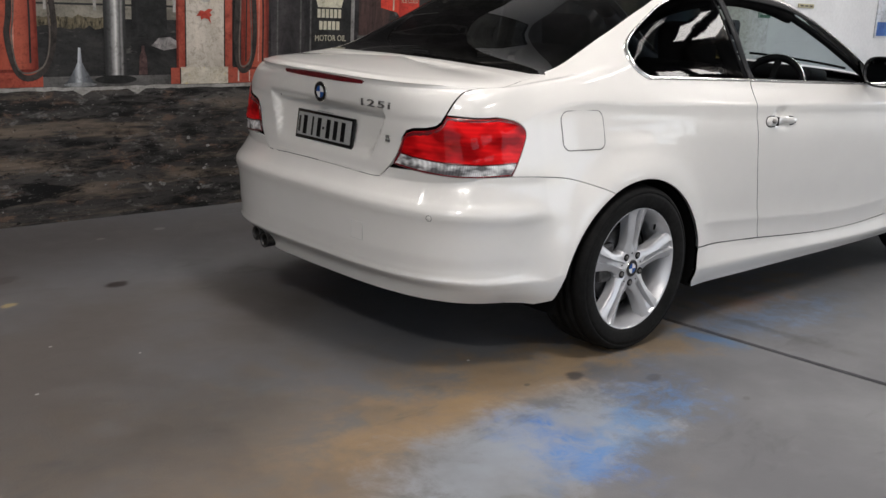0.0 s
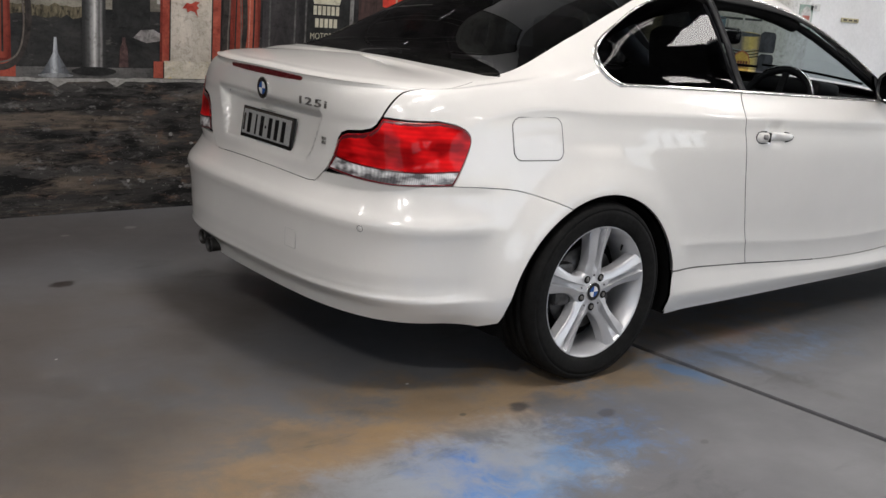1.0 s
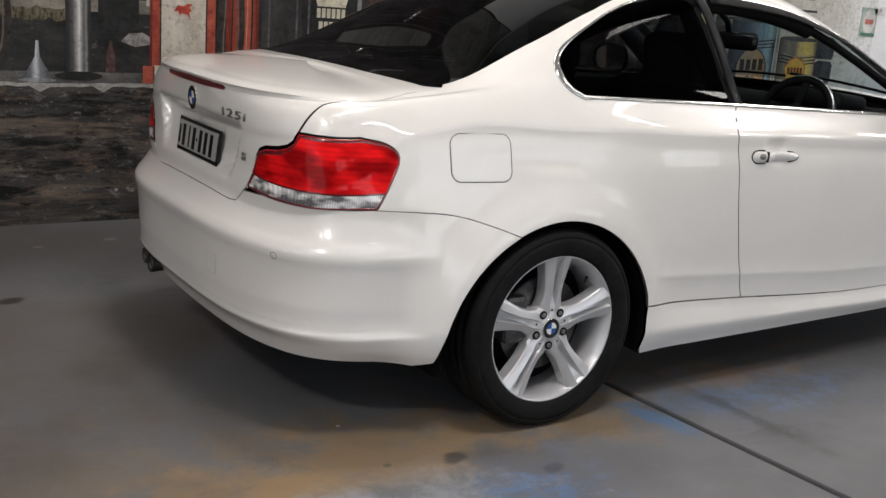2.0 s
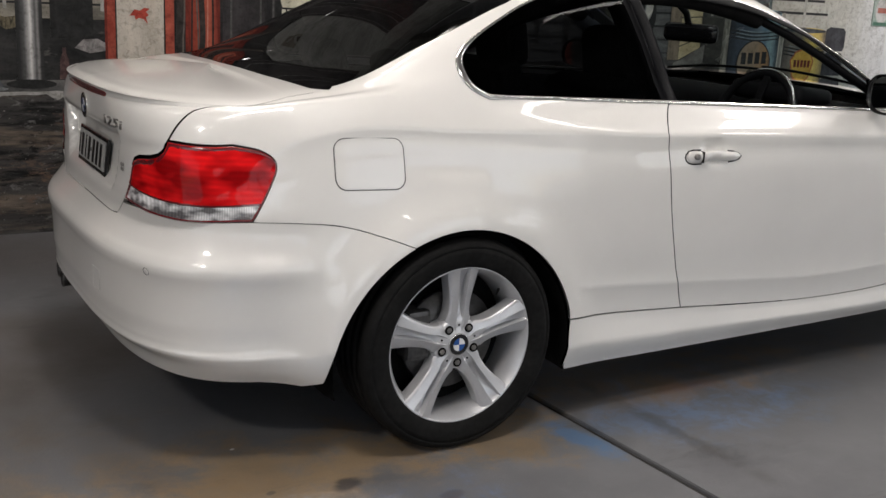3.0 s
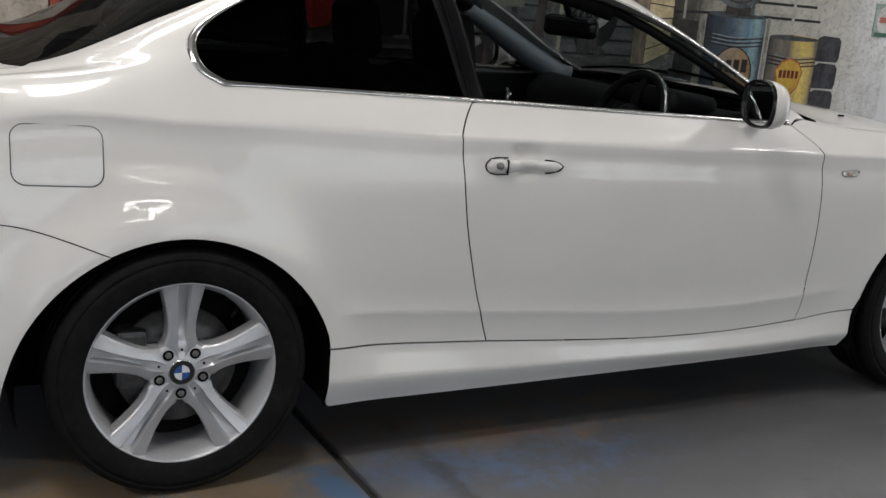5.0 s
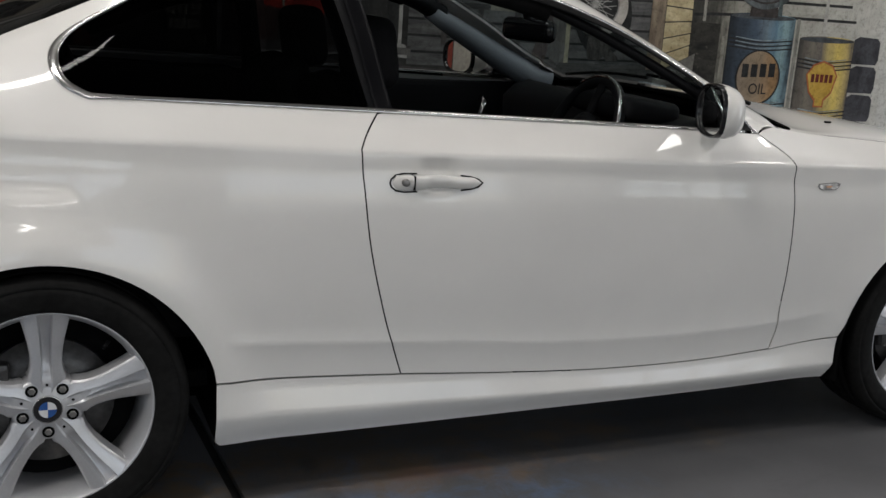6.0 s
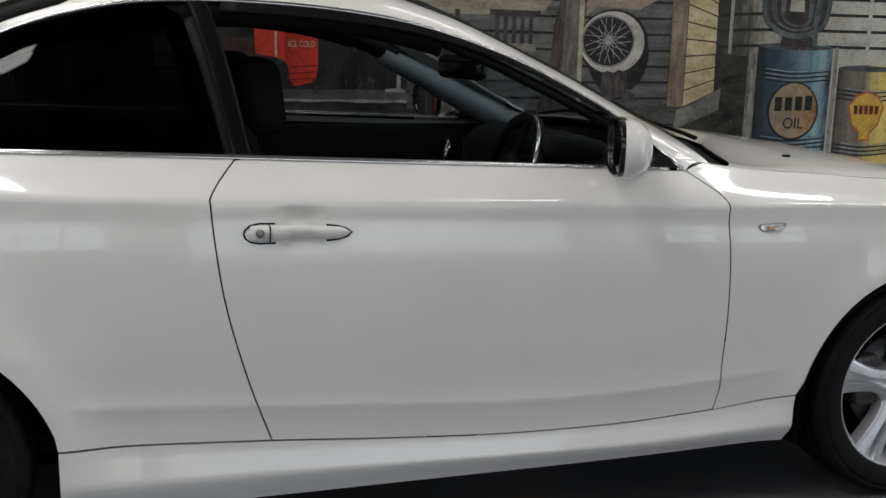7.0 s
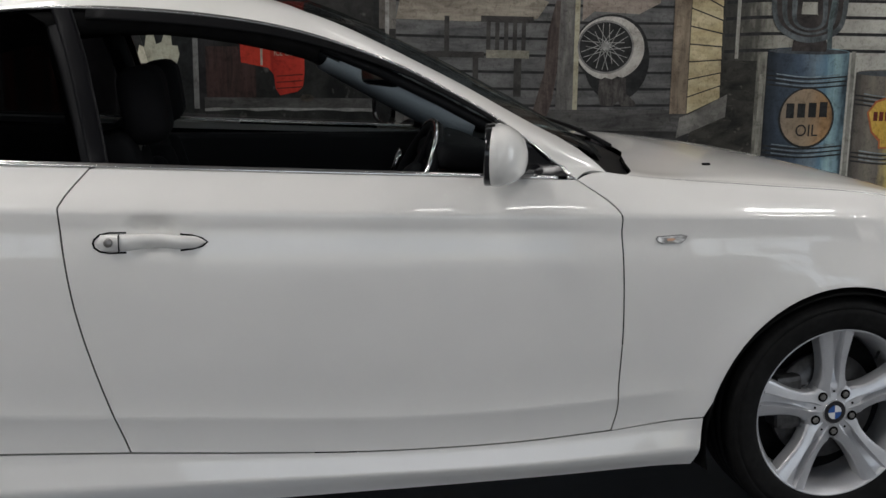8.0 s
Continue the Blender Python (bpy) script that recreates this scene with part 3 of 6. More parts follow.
    for cx, cy, r, tint, amount in ((-0.385, -0.93, 0.042, (0.05, 0.045, 0.045), 0.85), (-0.16, -1.10, 0.032, (0.06, 0.055, 0.06), 0.7),
                                    (-1.22, 0.954, 0.05, (0.03, 0.022, 0.02), 0.9), (-1.6, 1.25, 0.06, (0.05, 0.04, 0.035), 0.6),
                                    (0.9, -1.7, 0.03, (0.06, 0.06, 0.06), 0.6), (-0.60, 1.80, 0.030, (0.26, 0.25, 0.24), 0.5),
                                    (-0.95, 1.74, 0.022, (0.28, 0.26, 0.24), 0.5), (-0.595, -0.598, 0.008, (0.6, 0.6, 0.58), 1.0),
                                    (-1.7, 0.9, 0.03, (0.5, 0.38, 0.15), 0.6), (-1.75, 0.35, 0.007, (0.55, 0.54, 0.50), 1.0), (-1.52, 0.12, 0.005, (0.55, 0.54, 0.50), 1.0), (-1.95, -0.05, 0.006, (0.5, 0.5, 0.47), 1.0), (-0.59, -0.89, 0.012, (0.05, 0.045, 0.04), 0.7), (-0.05, -1.41, 0.016, (0.07, 0.065, 0.065), 0.6)):
        col = mix(col, tint, math_("MULTIPLY", patch(cx, cy, r * 1.5, r, 20, mid, 0.0, 0.5, 0.5), amount))
    col = mix(col, (0.05, 0.05, 0.05), math_("MULTIPLY", ramp(fine, 0.62, 0.75), 0.35))
    l.new(col, b.inputs["Base Color"])
    rough = n.new("ShaderNodeMapRange")
    rough.inputs["To Min"].default_value, rough.inputs["To Max"].default_value = 0.42, 0.68
    l.new(mid, rough.inputs["Value"])
    l.new(rough.outputs[0], b.inputs["Roughness"])
    bp = n.new("ShaderNodeBump")
    bp.inputs["Strength"].default_value, bp.inputs["Distance"].default_value = 0.25, 0.003
    l.new(math_("ADD", fine, math_("MULTIPLY", mid, 2.0)), bp.inputs["Height"])
    l.new(bp.outputs[0], b.inputs["Normal"])
    return m


FLOOR = floor_material()
WHITEWALL = material("white_wall_paint", (0.74, 0.745, 0.75), 0.75, grain=0.04, scale=40, bump=0.25, stain=0.07, stain_scale=1.5)
CEIL = material("ceiling_sheet", (0.34, 0.335, 0.33), 0.8, grain=0.08, scale=15, bump=0.1, stain=0.1)
GREYWALL = material("grey_block_wall", (0.36, 0.36, 0.35), 0.85, grain=0.1, scale=25, bump=0.3, stain=0.12)
STEELBEAM = material("painted_steel_beam", (0.18, 0.17, 0.16), 0.6, grain=0.1, scale=20, stain=0.2)
X0, X1, Y0, TOP = -7.0, 10.0, -8.0, 4.2

# floor in two pours with an open joint between them, which runs a little askew
def joint_x(y):
    return .447 - .054 * (y + .7)


def pour(name, west, east, mat, label, category, top=0.0):
    """A floor slab between two edges, each given as a function of y."""
    bm = bmesh.new()
    vs = [[bm.verts.new((f(y), y, z)) for f, y in ((west, Y0), (east, Y0), (east, WALL_Y), (west, WALL_Y))] for z in (top - .12, top)]
    bm.faces.new(vs[0][::-1])
    bm.faces.new(vs[1])
    for i in range(4):
        bm.faces.new((vs[0][i], vs[0][(i + 1) % 4], vs[1][(i + 1) % 4], vs[1][i]))
    bmesh.ops.bevel(bm, geom=bm.edges[:], offset=0.003, segments=2, affect="EDGES")
    return structure(name, bm, mat, label, category)


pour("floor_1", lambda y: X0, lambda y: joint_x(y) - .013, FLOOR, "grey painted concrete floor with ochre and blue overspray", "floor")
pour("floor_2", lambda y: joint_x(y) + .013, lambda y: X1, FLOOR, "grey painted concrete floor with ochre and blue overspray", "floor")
pour("floor_joint", lambda y: joint_x(y) - .022, lambda y: joint_x(y) + .022, material("joint_dirt", (0.03, 0.028, 0.026), 0.9, grain=0.3, bump=0.4), "dark dirty joint in the concrete floor", "floor joint", -.012)
slab("ground", (1.5, -3, -0.2), (120, 120, 0.1), material("asphalt_outside", (0.12, 0.12, 0.12), 0.9, grain=0.3, scale=60, bump=0.4), "asphalt outside the workshop", "ground")
slab("wall_north", ((X0 + X1) / 2, WALL_Y + 0.1, TOP / 2), (X1 - X0 + 0.4, 0.2, TOP), WHITEWALL, "white painted workshop wall behind the mural")
# west wall, out of view, its opening added to light the tail
bm = bmesh.new()
box_bm(bm, (X0 - 0.1, (Y0 - 5.5) / 2, TOP / 2), (0.2, -5.5 - Y0, TOP))
box_bm(bm, (X0 - 0.1, (WALL_Y - 1.5) / 2, TOP / 2), (0.2, WALL_Y + 1.5, TOP))
box_bm(bm, (X0 - 0.1, -3.5, (3.4 + TOP) / 2), (0.2, 4.0, TOP - 3.4))
structure("wall_west", bm, GREYWALL, "grey workshop end wall with a wide opening added for light", "wall")
# ceiling with daylight panels let into it, and the open side behind the camera
# the last two panels are unseen, added to light the tail and boot
SKYLIGHTS = [(5.0, -1.1), (5.75, -3.1), (6.95, -3.1), (-0.65, -2.3), (-4.5, -3.2), (-0.3, -0.2)]
SKY_W, SKY_L = 0.8, 0.5
ys = sorted({Y0, WALL_Y} | {y + d for _, y in SKYLIGHTS for d in (-SKY_L / 2, SKY_L / 2)})
bm = bmesh.new()
for a, b in zip(ys, ys[1:]):
    holes = sorted(x for x, y in SKYLIGHTS if abs((a + b) / 2 - y) < SKY_L / 2)
    xs = [X0] + [x + d for x in holes for d in (-SKY_W / 2, SKY_W / 2)] + [X1]
    for c, d in zip(xs[::2], xs[1::2]):
        box_bm(bm, ((c + d) / 2, (a + b) / 2, TOP + 0.05), (d - c, b - a, 0.1))
structure("ceiling", bm, CEIL, "grey sheeted workshop ceiling with daylight panels", "ceiling")
for x in (-2.85, 0.45, 3.75, 7.0):
    slab("ceiling_beam", (x, (Y0 + WALL_Y) / 2, TOP - 0.14), (0.12, WALL_Y - Y0, 0.26), STEELBEAM, "dark painted steel ceiling beam", "beam")

# south wall, out of view: windows known from reflections, wide doorway assumed to light the flank
OPEN = [(-5.6, -3.4, 1.3, 2.9), (-2.6, -0.4, 1.3, 2.9), (0.9, 4.9, 0.0, 3.3), (6.2, 8.4, 1.3, 2.9)]
bm = bmesh.new()
edge = X0
for a, b, lo, hi in OPEN:
    box_bm(bm, ((edge + a) / 2, Y0 - 0.1, TOP / 2), (a - edge, 0.2, TOP))
    if lo > 0:
        box_bm(bm, ((a + b) / 2, Y0 - 0.1, lo / 2), (b - a, 0.2, lo))
    box_bm(bm, ((a + b) / 2, Y0 - 0.1, (hi + TOP) / 2), (b - a, 0.2, TOP - hi))
    edge = b
box_bm(bm, ((edge + X1) / 2, Y0 - 0.1, TOP / 2), (X1 - edge, 0.2, TOP))
structure("wall_south", bm, GREYWALL, "grey workshop wall with windows and an open doorway", "wall")
for i, (a, b, lo, hi) in enumerate(OPEN):
    if lo > 0:
        fr = new(f"window_{i + 1}")
        tagged(fr, "steel framed workshop window with glazing bars", "window", kind="structure")
        fr.location = ((a + b) / 2, Y0 - 0.1, lo)
        for k in range(5):
            box("window_frame", ((k / 4 - 0.5) * (b - a), 0, (hi - lo) / 2), (0.05, 0.06, hi - lo), STEELBEAM, fr, 0.004)
        for k in range(3):
            box("window_frame", (0, 0.004, (hi - lo) * k / 2), (b - a, 0.055, 0.05), STEELBEAM, fr, 0.004)
# east wall, out of view, with a wide opening added to light the north wall
EO = (-3.6, -1.2, 3.4)
bm = bmesh.new()
box_bm(bm, (X1 + 0.1, (Y0 + EO[0]) / 2, TOP / 2), (0.2, EO[0] - Y0, TOP))
box_bm(bm, (X1 + 0.1, (EO[1] + WALL_Y) / 2, TOP / 2), (0.2, WALL_Y - EO[1], TOP))
box_bm(bm, (X1 + 0.1, (EO[0] + EO[1]) / 2, (EO[2] + TOP) / 2), (0.2, EO[1] - EO[0], TOP - EO[2]))
structure("wall_east", bm, WHITEWALL, "white workshop end wall with a wide opening added for light", "wall")

# fluorescent battens under the ceiling, unseen, added to light car and mural from above
batten = new("ceiling_light")
tagged(batten, "white twin-tube fluorescent batten added out of view under the ceiling", "ceiling light", "ceiling lights")
bm = bmesh.new()
box_bm(bm, (0, 0, 0.03), (1.24, 0.16, 0.06), 0.008)
part("housing", bm, WHITEWALL, batten, smooth=False)
for k in (-0.045, 0.045):
    bm = bmesh.new()
    lathe_bm(bm, [(0.0001, -0.59), (0.019, -0.59), (0.019, 0.59), (0.0001, 0.59)], 12, "x", c=(0, k, -0.022))
    part("tube", bm, TUBE, batten)
BATTENS = [(-3.2, 0.7), (-0.2, 0.7), (2.8, 0.7), (5.4, 0.7), (7.6, 0.7), (-4.0, -2.2), (-1.7, -2.2), (2.8, -2.2), (5.8, -5.0), (-0.2, -5.0)]
batten.location = (*BATTENS[0], TOP - 0.32)
for x, y in BATTENS[1:]:
    copy_thing(batten, Matrix.Translation((x, y, TOP - 0.32)))
for x, y in BATTENS:
    for k in (-0.4, 0.4):
        bm = bmesh.new()
        tube_bm(bm, [(x + k, y, TOP - 0.27), (x + k, y, TOP)], 0.006, 6)
        tagged(part("suspension_wire", bm, STEELBEAM, None), "thin steel wire that holds a ceiling light", "wire", "suspension wires")

# ---------------------------------------------------------------- the car
car = new("car")
tagged(car, "white two-door coupe with silver five-spoke alloy wheels on a concrete floor", "car")


def arch(k, a0, a1, n=26, r=ARCH_R):
    """Run along a wheel arch between two angles."""
    out = []
    r += .014 * k
    for i in range(n + 1):
        a = radians(a0 + (a1 - a0) * i / n)
        x, z = ARCH_X[k] + r * math.cos(a), ARCH_Z + r * math.sin(a)
        out.append(ut(x, max(z, 0.0)))
    return out


DOOR_R = [(.772, .982), (.718, .918), (.712, .875), (.735, .688), (.783, .50), (.838, .341)]
DOOR_F = [(1.905, .945), (1.995, .878), (2.004, .81), (2.014, .60), (2.011, .434), (2.012, .375), (1.998, .32)]
SILL = [(.37, .361), (.60, .353), (.838, .341), (1.137, .321), (1.43, .306), (1.74, .306), (1.998, .322), (2.252, .347)]
BELT = [(.105, 1.0), (.40, .993), (.772, .982), (1.137, .97), (1.60, .955), (1.905, .945)]
DLO_TOP = [(1.905, .945), (1.80, 1.03), (1.713, 1.09), (1.601, 1.153), (1.461, 1.219), (1.252, 1.286), (1.045, 1.320), (.804, 1.333), (.587, 1.326),
           (.43, 1.298), (.305, 1.258), (.20, 1.208), (.093, 1.148), (.042, 1.103), (.035, 1.06), (.058, 1.025), (.105, 1.0)]
BUMP = [(-.585, .690), (-.46, .684), (-.35, .673), (-.24, .643), (-.168, .617)]


def cut(line, a, b):
    """Part of a run of (x, z) points between two x values."""
    xs, zs = [p[0] for p in line], [p[1] for p in line]
    lo, hi = min(a, b), max(a, b)
    mids = [p for p in line if lo < p[0] < hi]
    ends = [(a, float(np.interp(a, xs, zs))), (b, float(np.interp(b, xs, zs)))]
    return [ends[0]] + (mids if a < b else mids[::-1]) + [ends[1]]


sill_back, sill_door, sill_front = side(cut(SILL, .838, .37)), side(cut(SILL, .838, 1.998)), side(cut(SILL, 1.998, 2.252))
belt_door, belt_back = side(cut(BELT, 1.905, .772)), side(cut(BELT, .772, .105))
dlo_top = side(DLO_TOP, 5)
lamp_out = [(-.585, .690), (-.558, .735), (-.531, .785), (-.516, .820), (-.522, .846), (-.555, .867), (-.62, .879)]
lamp_outer = side(lamp_out, 4)
lamp_inner = [uty(y, z) for y, z in ((.602, .880), (.590, .852), (.574, .838), (.545, .829), (.49, .822), (.464, .812), (.448, .79), (.408, .699))]
lamp_bottom = [uty(y, z) for y, z in ((.408, .699), (.50, .690), (.60, .684), (.68, .684))] + [ut(-.585, .690)]
LIPC = (-0.84, 0.84)       # corner of the boot lid on the deck
GLASSC = (-0.328, 1.09)     # lower corner of the rear window

for s in (False, True):
    door = panel("door", side(DOOR_R) + sill_door[1:] + side(DOOR_F)[::-1][1:] + belt_door[1:-1], PAINT, car, flip=s, step=0.02)
    quarter = (side(DOOR_R)[:-1] + sill_back + arch(0, 15, 115.5)[1:-1] + side(BUMP)[::-1] + lamp_outer[1:] + [lamp_inner[0]]
               + [LIPC, GLASSC] + belt_back[::-1][:-1])
    panel("quarter_panel", quarter, PAINT, car, flip=s)
    rear_edge = [GLASSC, (-.31, 1.15), (-.15, 1.165), (.05, 1.17), (.25, 1.175), (.40, 1.20), (.49, 1.26), (.54, 1.45), (.56, TK[-1])]
    wind_edge = [(1.17, TK[-1]), (1.165, 1.45), (1.19, 1.335), (1.27, 1.285), (1.45, 1.272), (1.7, 1.272), (1.9, 1.268), (1.945, 1.225), (1.966, 1.15), (1.980, 1.05), (1.990, .965), (1.995, .93)]
    panel("pillars_and_roof", dlo_top[:-1] + belt_back[-1:] + [(.06, belt_back[-1][1] - .03), (-.30, GLASSC[1] - .03)] + rear_edge + wind_edge, PAINT, car, gap=0.0, lift=-0.0006, fold=0.01, flip=s)
    panel("sill", [(.37, .02), *[(u, 0.0) for u in (.384, .8, 1.2, 1.6, 2.0, 2.236)], (2.238, .02)] + sill_front[::-1][:-1] + sill_door[::-1][:-1] + sill_back,
          PAINT, car, flip=s)
    fender = (side(DOOR_F) + sill_front[1:] + arch(1, 168, 20)[1:] + [(3.03, .45), (3.0, .62), (3.0, .85), (2.6, .86), (2.2, .875), (2.10, .93), (2.04, .940), (1.995, .925), (1.99, .87)])
    panel("front_fender", fender, PAINT, car, flip=s)
    lamp = panel("tail_lamp", lamp_bottom[::-1][:1] + lamp_outer[1:] + lamp_inner + lamp_bottom[1:-1], DARKRED, car, gap=0.002, fold=0.01, flip=s, label="red and clear tail lamp cluster")
    # red upper lens and clear lower lens, each with moulded ribs behind
    top_edge = [uty(.427, .742), uty(.50, .734), uty(.60, .729), uty(.68, .729), ut(-.562, .734)]
    red = top_edge + [ut(-.556, .741)] + [p for p in lamp_outer if p[1] > ut(-.55, .748)[1]] + lamp_inner[:-1]
    panel("red_lens", red, REDLENS, lamp, gap=0.003, lift=0.003, fold=0.006, flip=s)
    clear = lamp_bottom[::-1][:1] + top_edge[::-1] + lamp_bottom[:-1]
    panel("clear_lens", clear, CLEARLENS, lamp, gap=0.003, lift=0.002, fold=0.006, flip=s)
    lamp_frame = inset(resample(lamp_outer + lamp_inner + lamp_bottom[1:-1]), 0.006)
    ribbon("lamp_border", lamp_frame + lamp_frame[:1], 0.008, DARKRED, lamp, lift=0.003, flip=s)

lid_bottom = [(-1.45, t_at(-1.45, .652)), uty(.20, .650), uty(.32, .646), uty(.357, .649), uty(.395, .685)]
lid_front = [GLASSC, (-.365, 1.17), (-.40, 1.45), (-.415, TK[-1])]
panel("boot_lid", lid_bottom + lamp_inner[::-1] + [LIPC] + lid_front + [(-0.9, TK[-1]), (-1.45, TK[-1])], PAINT, car, gap=0.0032, both=True, step=0.010)
rear_arch = [arch(0, a, a, 1, ARCH_R + 0.022 * ((a - 117) / 66) ** 1.5)[0] for a in range(119, 184, 3)]
panel("rear_bumper", [(-1.45, 0.0)] + lid_bottom + lamp_bottom[1:] + side(BUMP)[1:] + rear_arch + [(-.45, 0.0)], PAINT, car, gap=0.0007, both=True, step=0.013)
panel("bonnet", [(2.10, .93), (2.2, .88), (2.6, .865), (3.0, .855), (3.45, .86), (3.95, .86), (3.95, TK[-1]), (2.21, TK[-1]), (2.168, 1.45), (2.132, 1.37), (2.112, 1.30), (2.098, 1.25), (2.088, 1.19), (2.078, 1.12), (2.068, 1.05), (2.055, .985), (2.04, .945)], PAINT, car, both=True)
panel("front_bumper", [(3.05, .30), (3.03, .45), (3.0, .62), (3.0, .85), (3.45, .85), (3.95, .85), (3.95, 0.0), (3.0, 0.0)], PAINT, car, both=True)
panel("cowl", [(2.02, 1.235), (1.905, 1.266), (1.945, 1.225), (1.966, 1.15), (1.980, 1.05), (1.990, .965), (1.998, .935), (2.04, .945), (2.055, .985), (2.068, 1.05), (2.078, 1.12), (2.088, 1.19), (2.098, 1.25), (2.112, 1.30), (2.132, 1.37), (2.168, 1.45), (2.21, TK[-1]), (2.10, TK[-1]), (2.07, 1.45)], TRIM, car, both=True, gap=0.0, lift=-0.014)
panel("windscreen", [(2.02, 1.235), (2.07, 1.45), (2.10, TK[-1]), (1.17, TK[-1]), (1.165, 1.45), (1.19, 1.335), (1.27, 1.285), (1.45, 1.272), (1.7, 1.272), (1.9, 1.268)], SCREEN, car, both=True, fold=0.004, step=0.06, label="clear glass windscreen")
panel("rear_window", [GLASSC, (-.365, 1.17), (-.40, 1.45), (-.415, TK[-1]), (.56, TK[-1]), (.54, 1.45), (.49, 1.26), (.40, 1.20), (.25, 1.175), (.05, 1.17), (-.15, 1.165), (-.31, 1.15)], REARTINT, car, both=True, fold=0.004, step=0.05, label="dark tinted rear window")

# side windows with their bright surround
for s in (False, True):
    ring = resample(dlo_top + side(BELT)[1:-1], 0.02)
    B0, B1 = [(.668, 1.33), (.680, 1.30), (.712, 1.20), (.745, 1.07), (.766, .985)], [(.728, 1.335), (.741, 1.30), (.769, 1.20), (.793, 1.07), (.808, .982)]
    rearglass = [p for p in dlo_top if p[0] < .655] + belt_back[::-1][1:-1] + side(B0[1:])[::-1]
    panel("quarter_window", rearglass, TINT, car, gap=0.012, lift=-0.004, fold=0.004, step=0.05, flip=s, label="dark tinted quarter window")
    frontglass = side(B1[1:-1]) + [ut(.800, .982)] + [p for p in belt_door[::-1] if .81 < p[0] < 1.74] + [ut(1.74, .951), ut(1.74, 1.05)] + [p for p in dlo_top if .74 < p[0] < 1.70]
    if s:       # the driver's window is wound down
        panel("door_window", frontglass, GLASS, car, gap=0.026, lift=-0.007, fold=0.004, step=0.06, flip=s, label="clear door window")
    ribbon("b_pillar_trim", side([((a[0] + b[0]) / 2 + 0.004, min(a[1], b[1])) for a, b in zip(B0, B1)]), 0.043, FILM, car, lift=0.002, flip=s)
    ribbon("window_frame", [(u, t - 0.022) for u, t in dlo_top if 0.72 < u < 1.72], 0.030, TRIM, car, lift=0.002, flip=s)
    edge = inset(ring, 0.004)
    k = min(range(len(edge)), key=lambda i: np.hypot(edge[i][0] - 1.88, edge[i][1] - ut(1.88, .95)[1]))
    edge = edge[k:] + edge[:k]
    wd = np.array([0.010 + 0.013 * math.exp(-((p[0] - 0.04) / 0.09) ** 2) for p in edge])
    ribbon("window_surround", edge, wd, CHROME, car, lift=0.004, flip=s, label="bright satin window surround strip")
    panel("mirror_sail", [ut(1.75, .952), ut(1.90, .945), ut(1.80, 1.025), ut(1.75, 1.06)], GLOSSBLACK, car, gap=0.006, lift=0.002, flip=s, step=0.06)

# dark shell behind the skins
u_, t_ = np.arange(-1.45, 3.951, 0.06), np.concatenate([np.arange(0.0, 0.79, 0.05), [0.79]])
bm = bmesh.new()
for sg in (1, -1):
    grid = {}
    for i, u in enumerate(u_):
        for j, t in enumerate(t_):
            p = surface(u, t)[0] - normal(np.array([u]), np.array([t]))[0] * 0.03
            grid[i, j] = bm.verts.new((p[0], p[1] * sg, p[2]))
    for i in range(len(u_) - 1):
        for j in range(len(t_) - 1):
            q = [grid[i, j], grid[i + 1, j], grid[i + 1, j + 1], grid[i, j + 1]]
            c = sum((v.co for v in q), Vector()) / 4
            if all(math.hypot(c.x - ax, c.z - ARCH_Z) > ARCH_R + 0.03 for ax in ARCH_X):
                bm.faces.new(q)
bmesh.ops.delete(bm, geom=[v for v in bm.verts if not v.link_faces], context="VERTS")
part("inner_shell", bm, SHELL, car)
bm = bmesh.new()
box_bm(bm, (1.33, 0, 0.23), (1.86, 1.44, 0.06), 0.01)
box_bm(bm, (-0.40, 0, 0.33), (0.62, 0.9, 0.10), 0.03)
box_bm(bm, (2.80, 0, 0.32), (0.70, 0.9, 0.10), 0.03)
part("floor_pan", bm, SHELL, car)
for ax in ARCH_X:
    for sg in (-1, 1):
        bm = bmesh.new()
        rings = []
        for yy, rr in ((0.855, ARCH_R - 0.004), (0.80, ARCH_R + 0.004), (0.52, ARCH_R + 0.004)):
            rings.append([bm.verts.new((ax + rr * math.cos(radians(a)), sg * (yy - (0.05 if ax == 0 and a > 130 and yy > 0.7 else 0)), ARCH_Z + rr * math.sin(radians(a)))) for a in range(-12, 193, 6)])
        for r0, r1 in zip(rings, rings[1:]):
            for i in range(len(r0) - 1):
                bm.faces.new((r0[i], r0[i + 1], r1[i + 1], r1[i]))
        bm.faces.new(rings[-1])
        part("wheel_arch_liner", bm, SHELL, car)

# wheels
BLUE, BADGEWHITE, BLACKRING = material("badge_blue", (0.02, 0.085, 0.30), 0.25, coat=0.5), material("badge_white", (0.75, 0.75, 0.75), 0.25, coat=0.5), material("badge_black", (0.01, 0.01, 0.012), 0.2, coat=0.5)


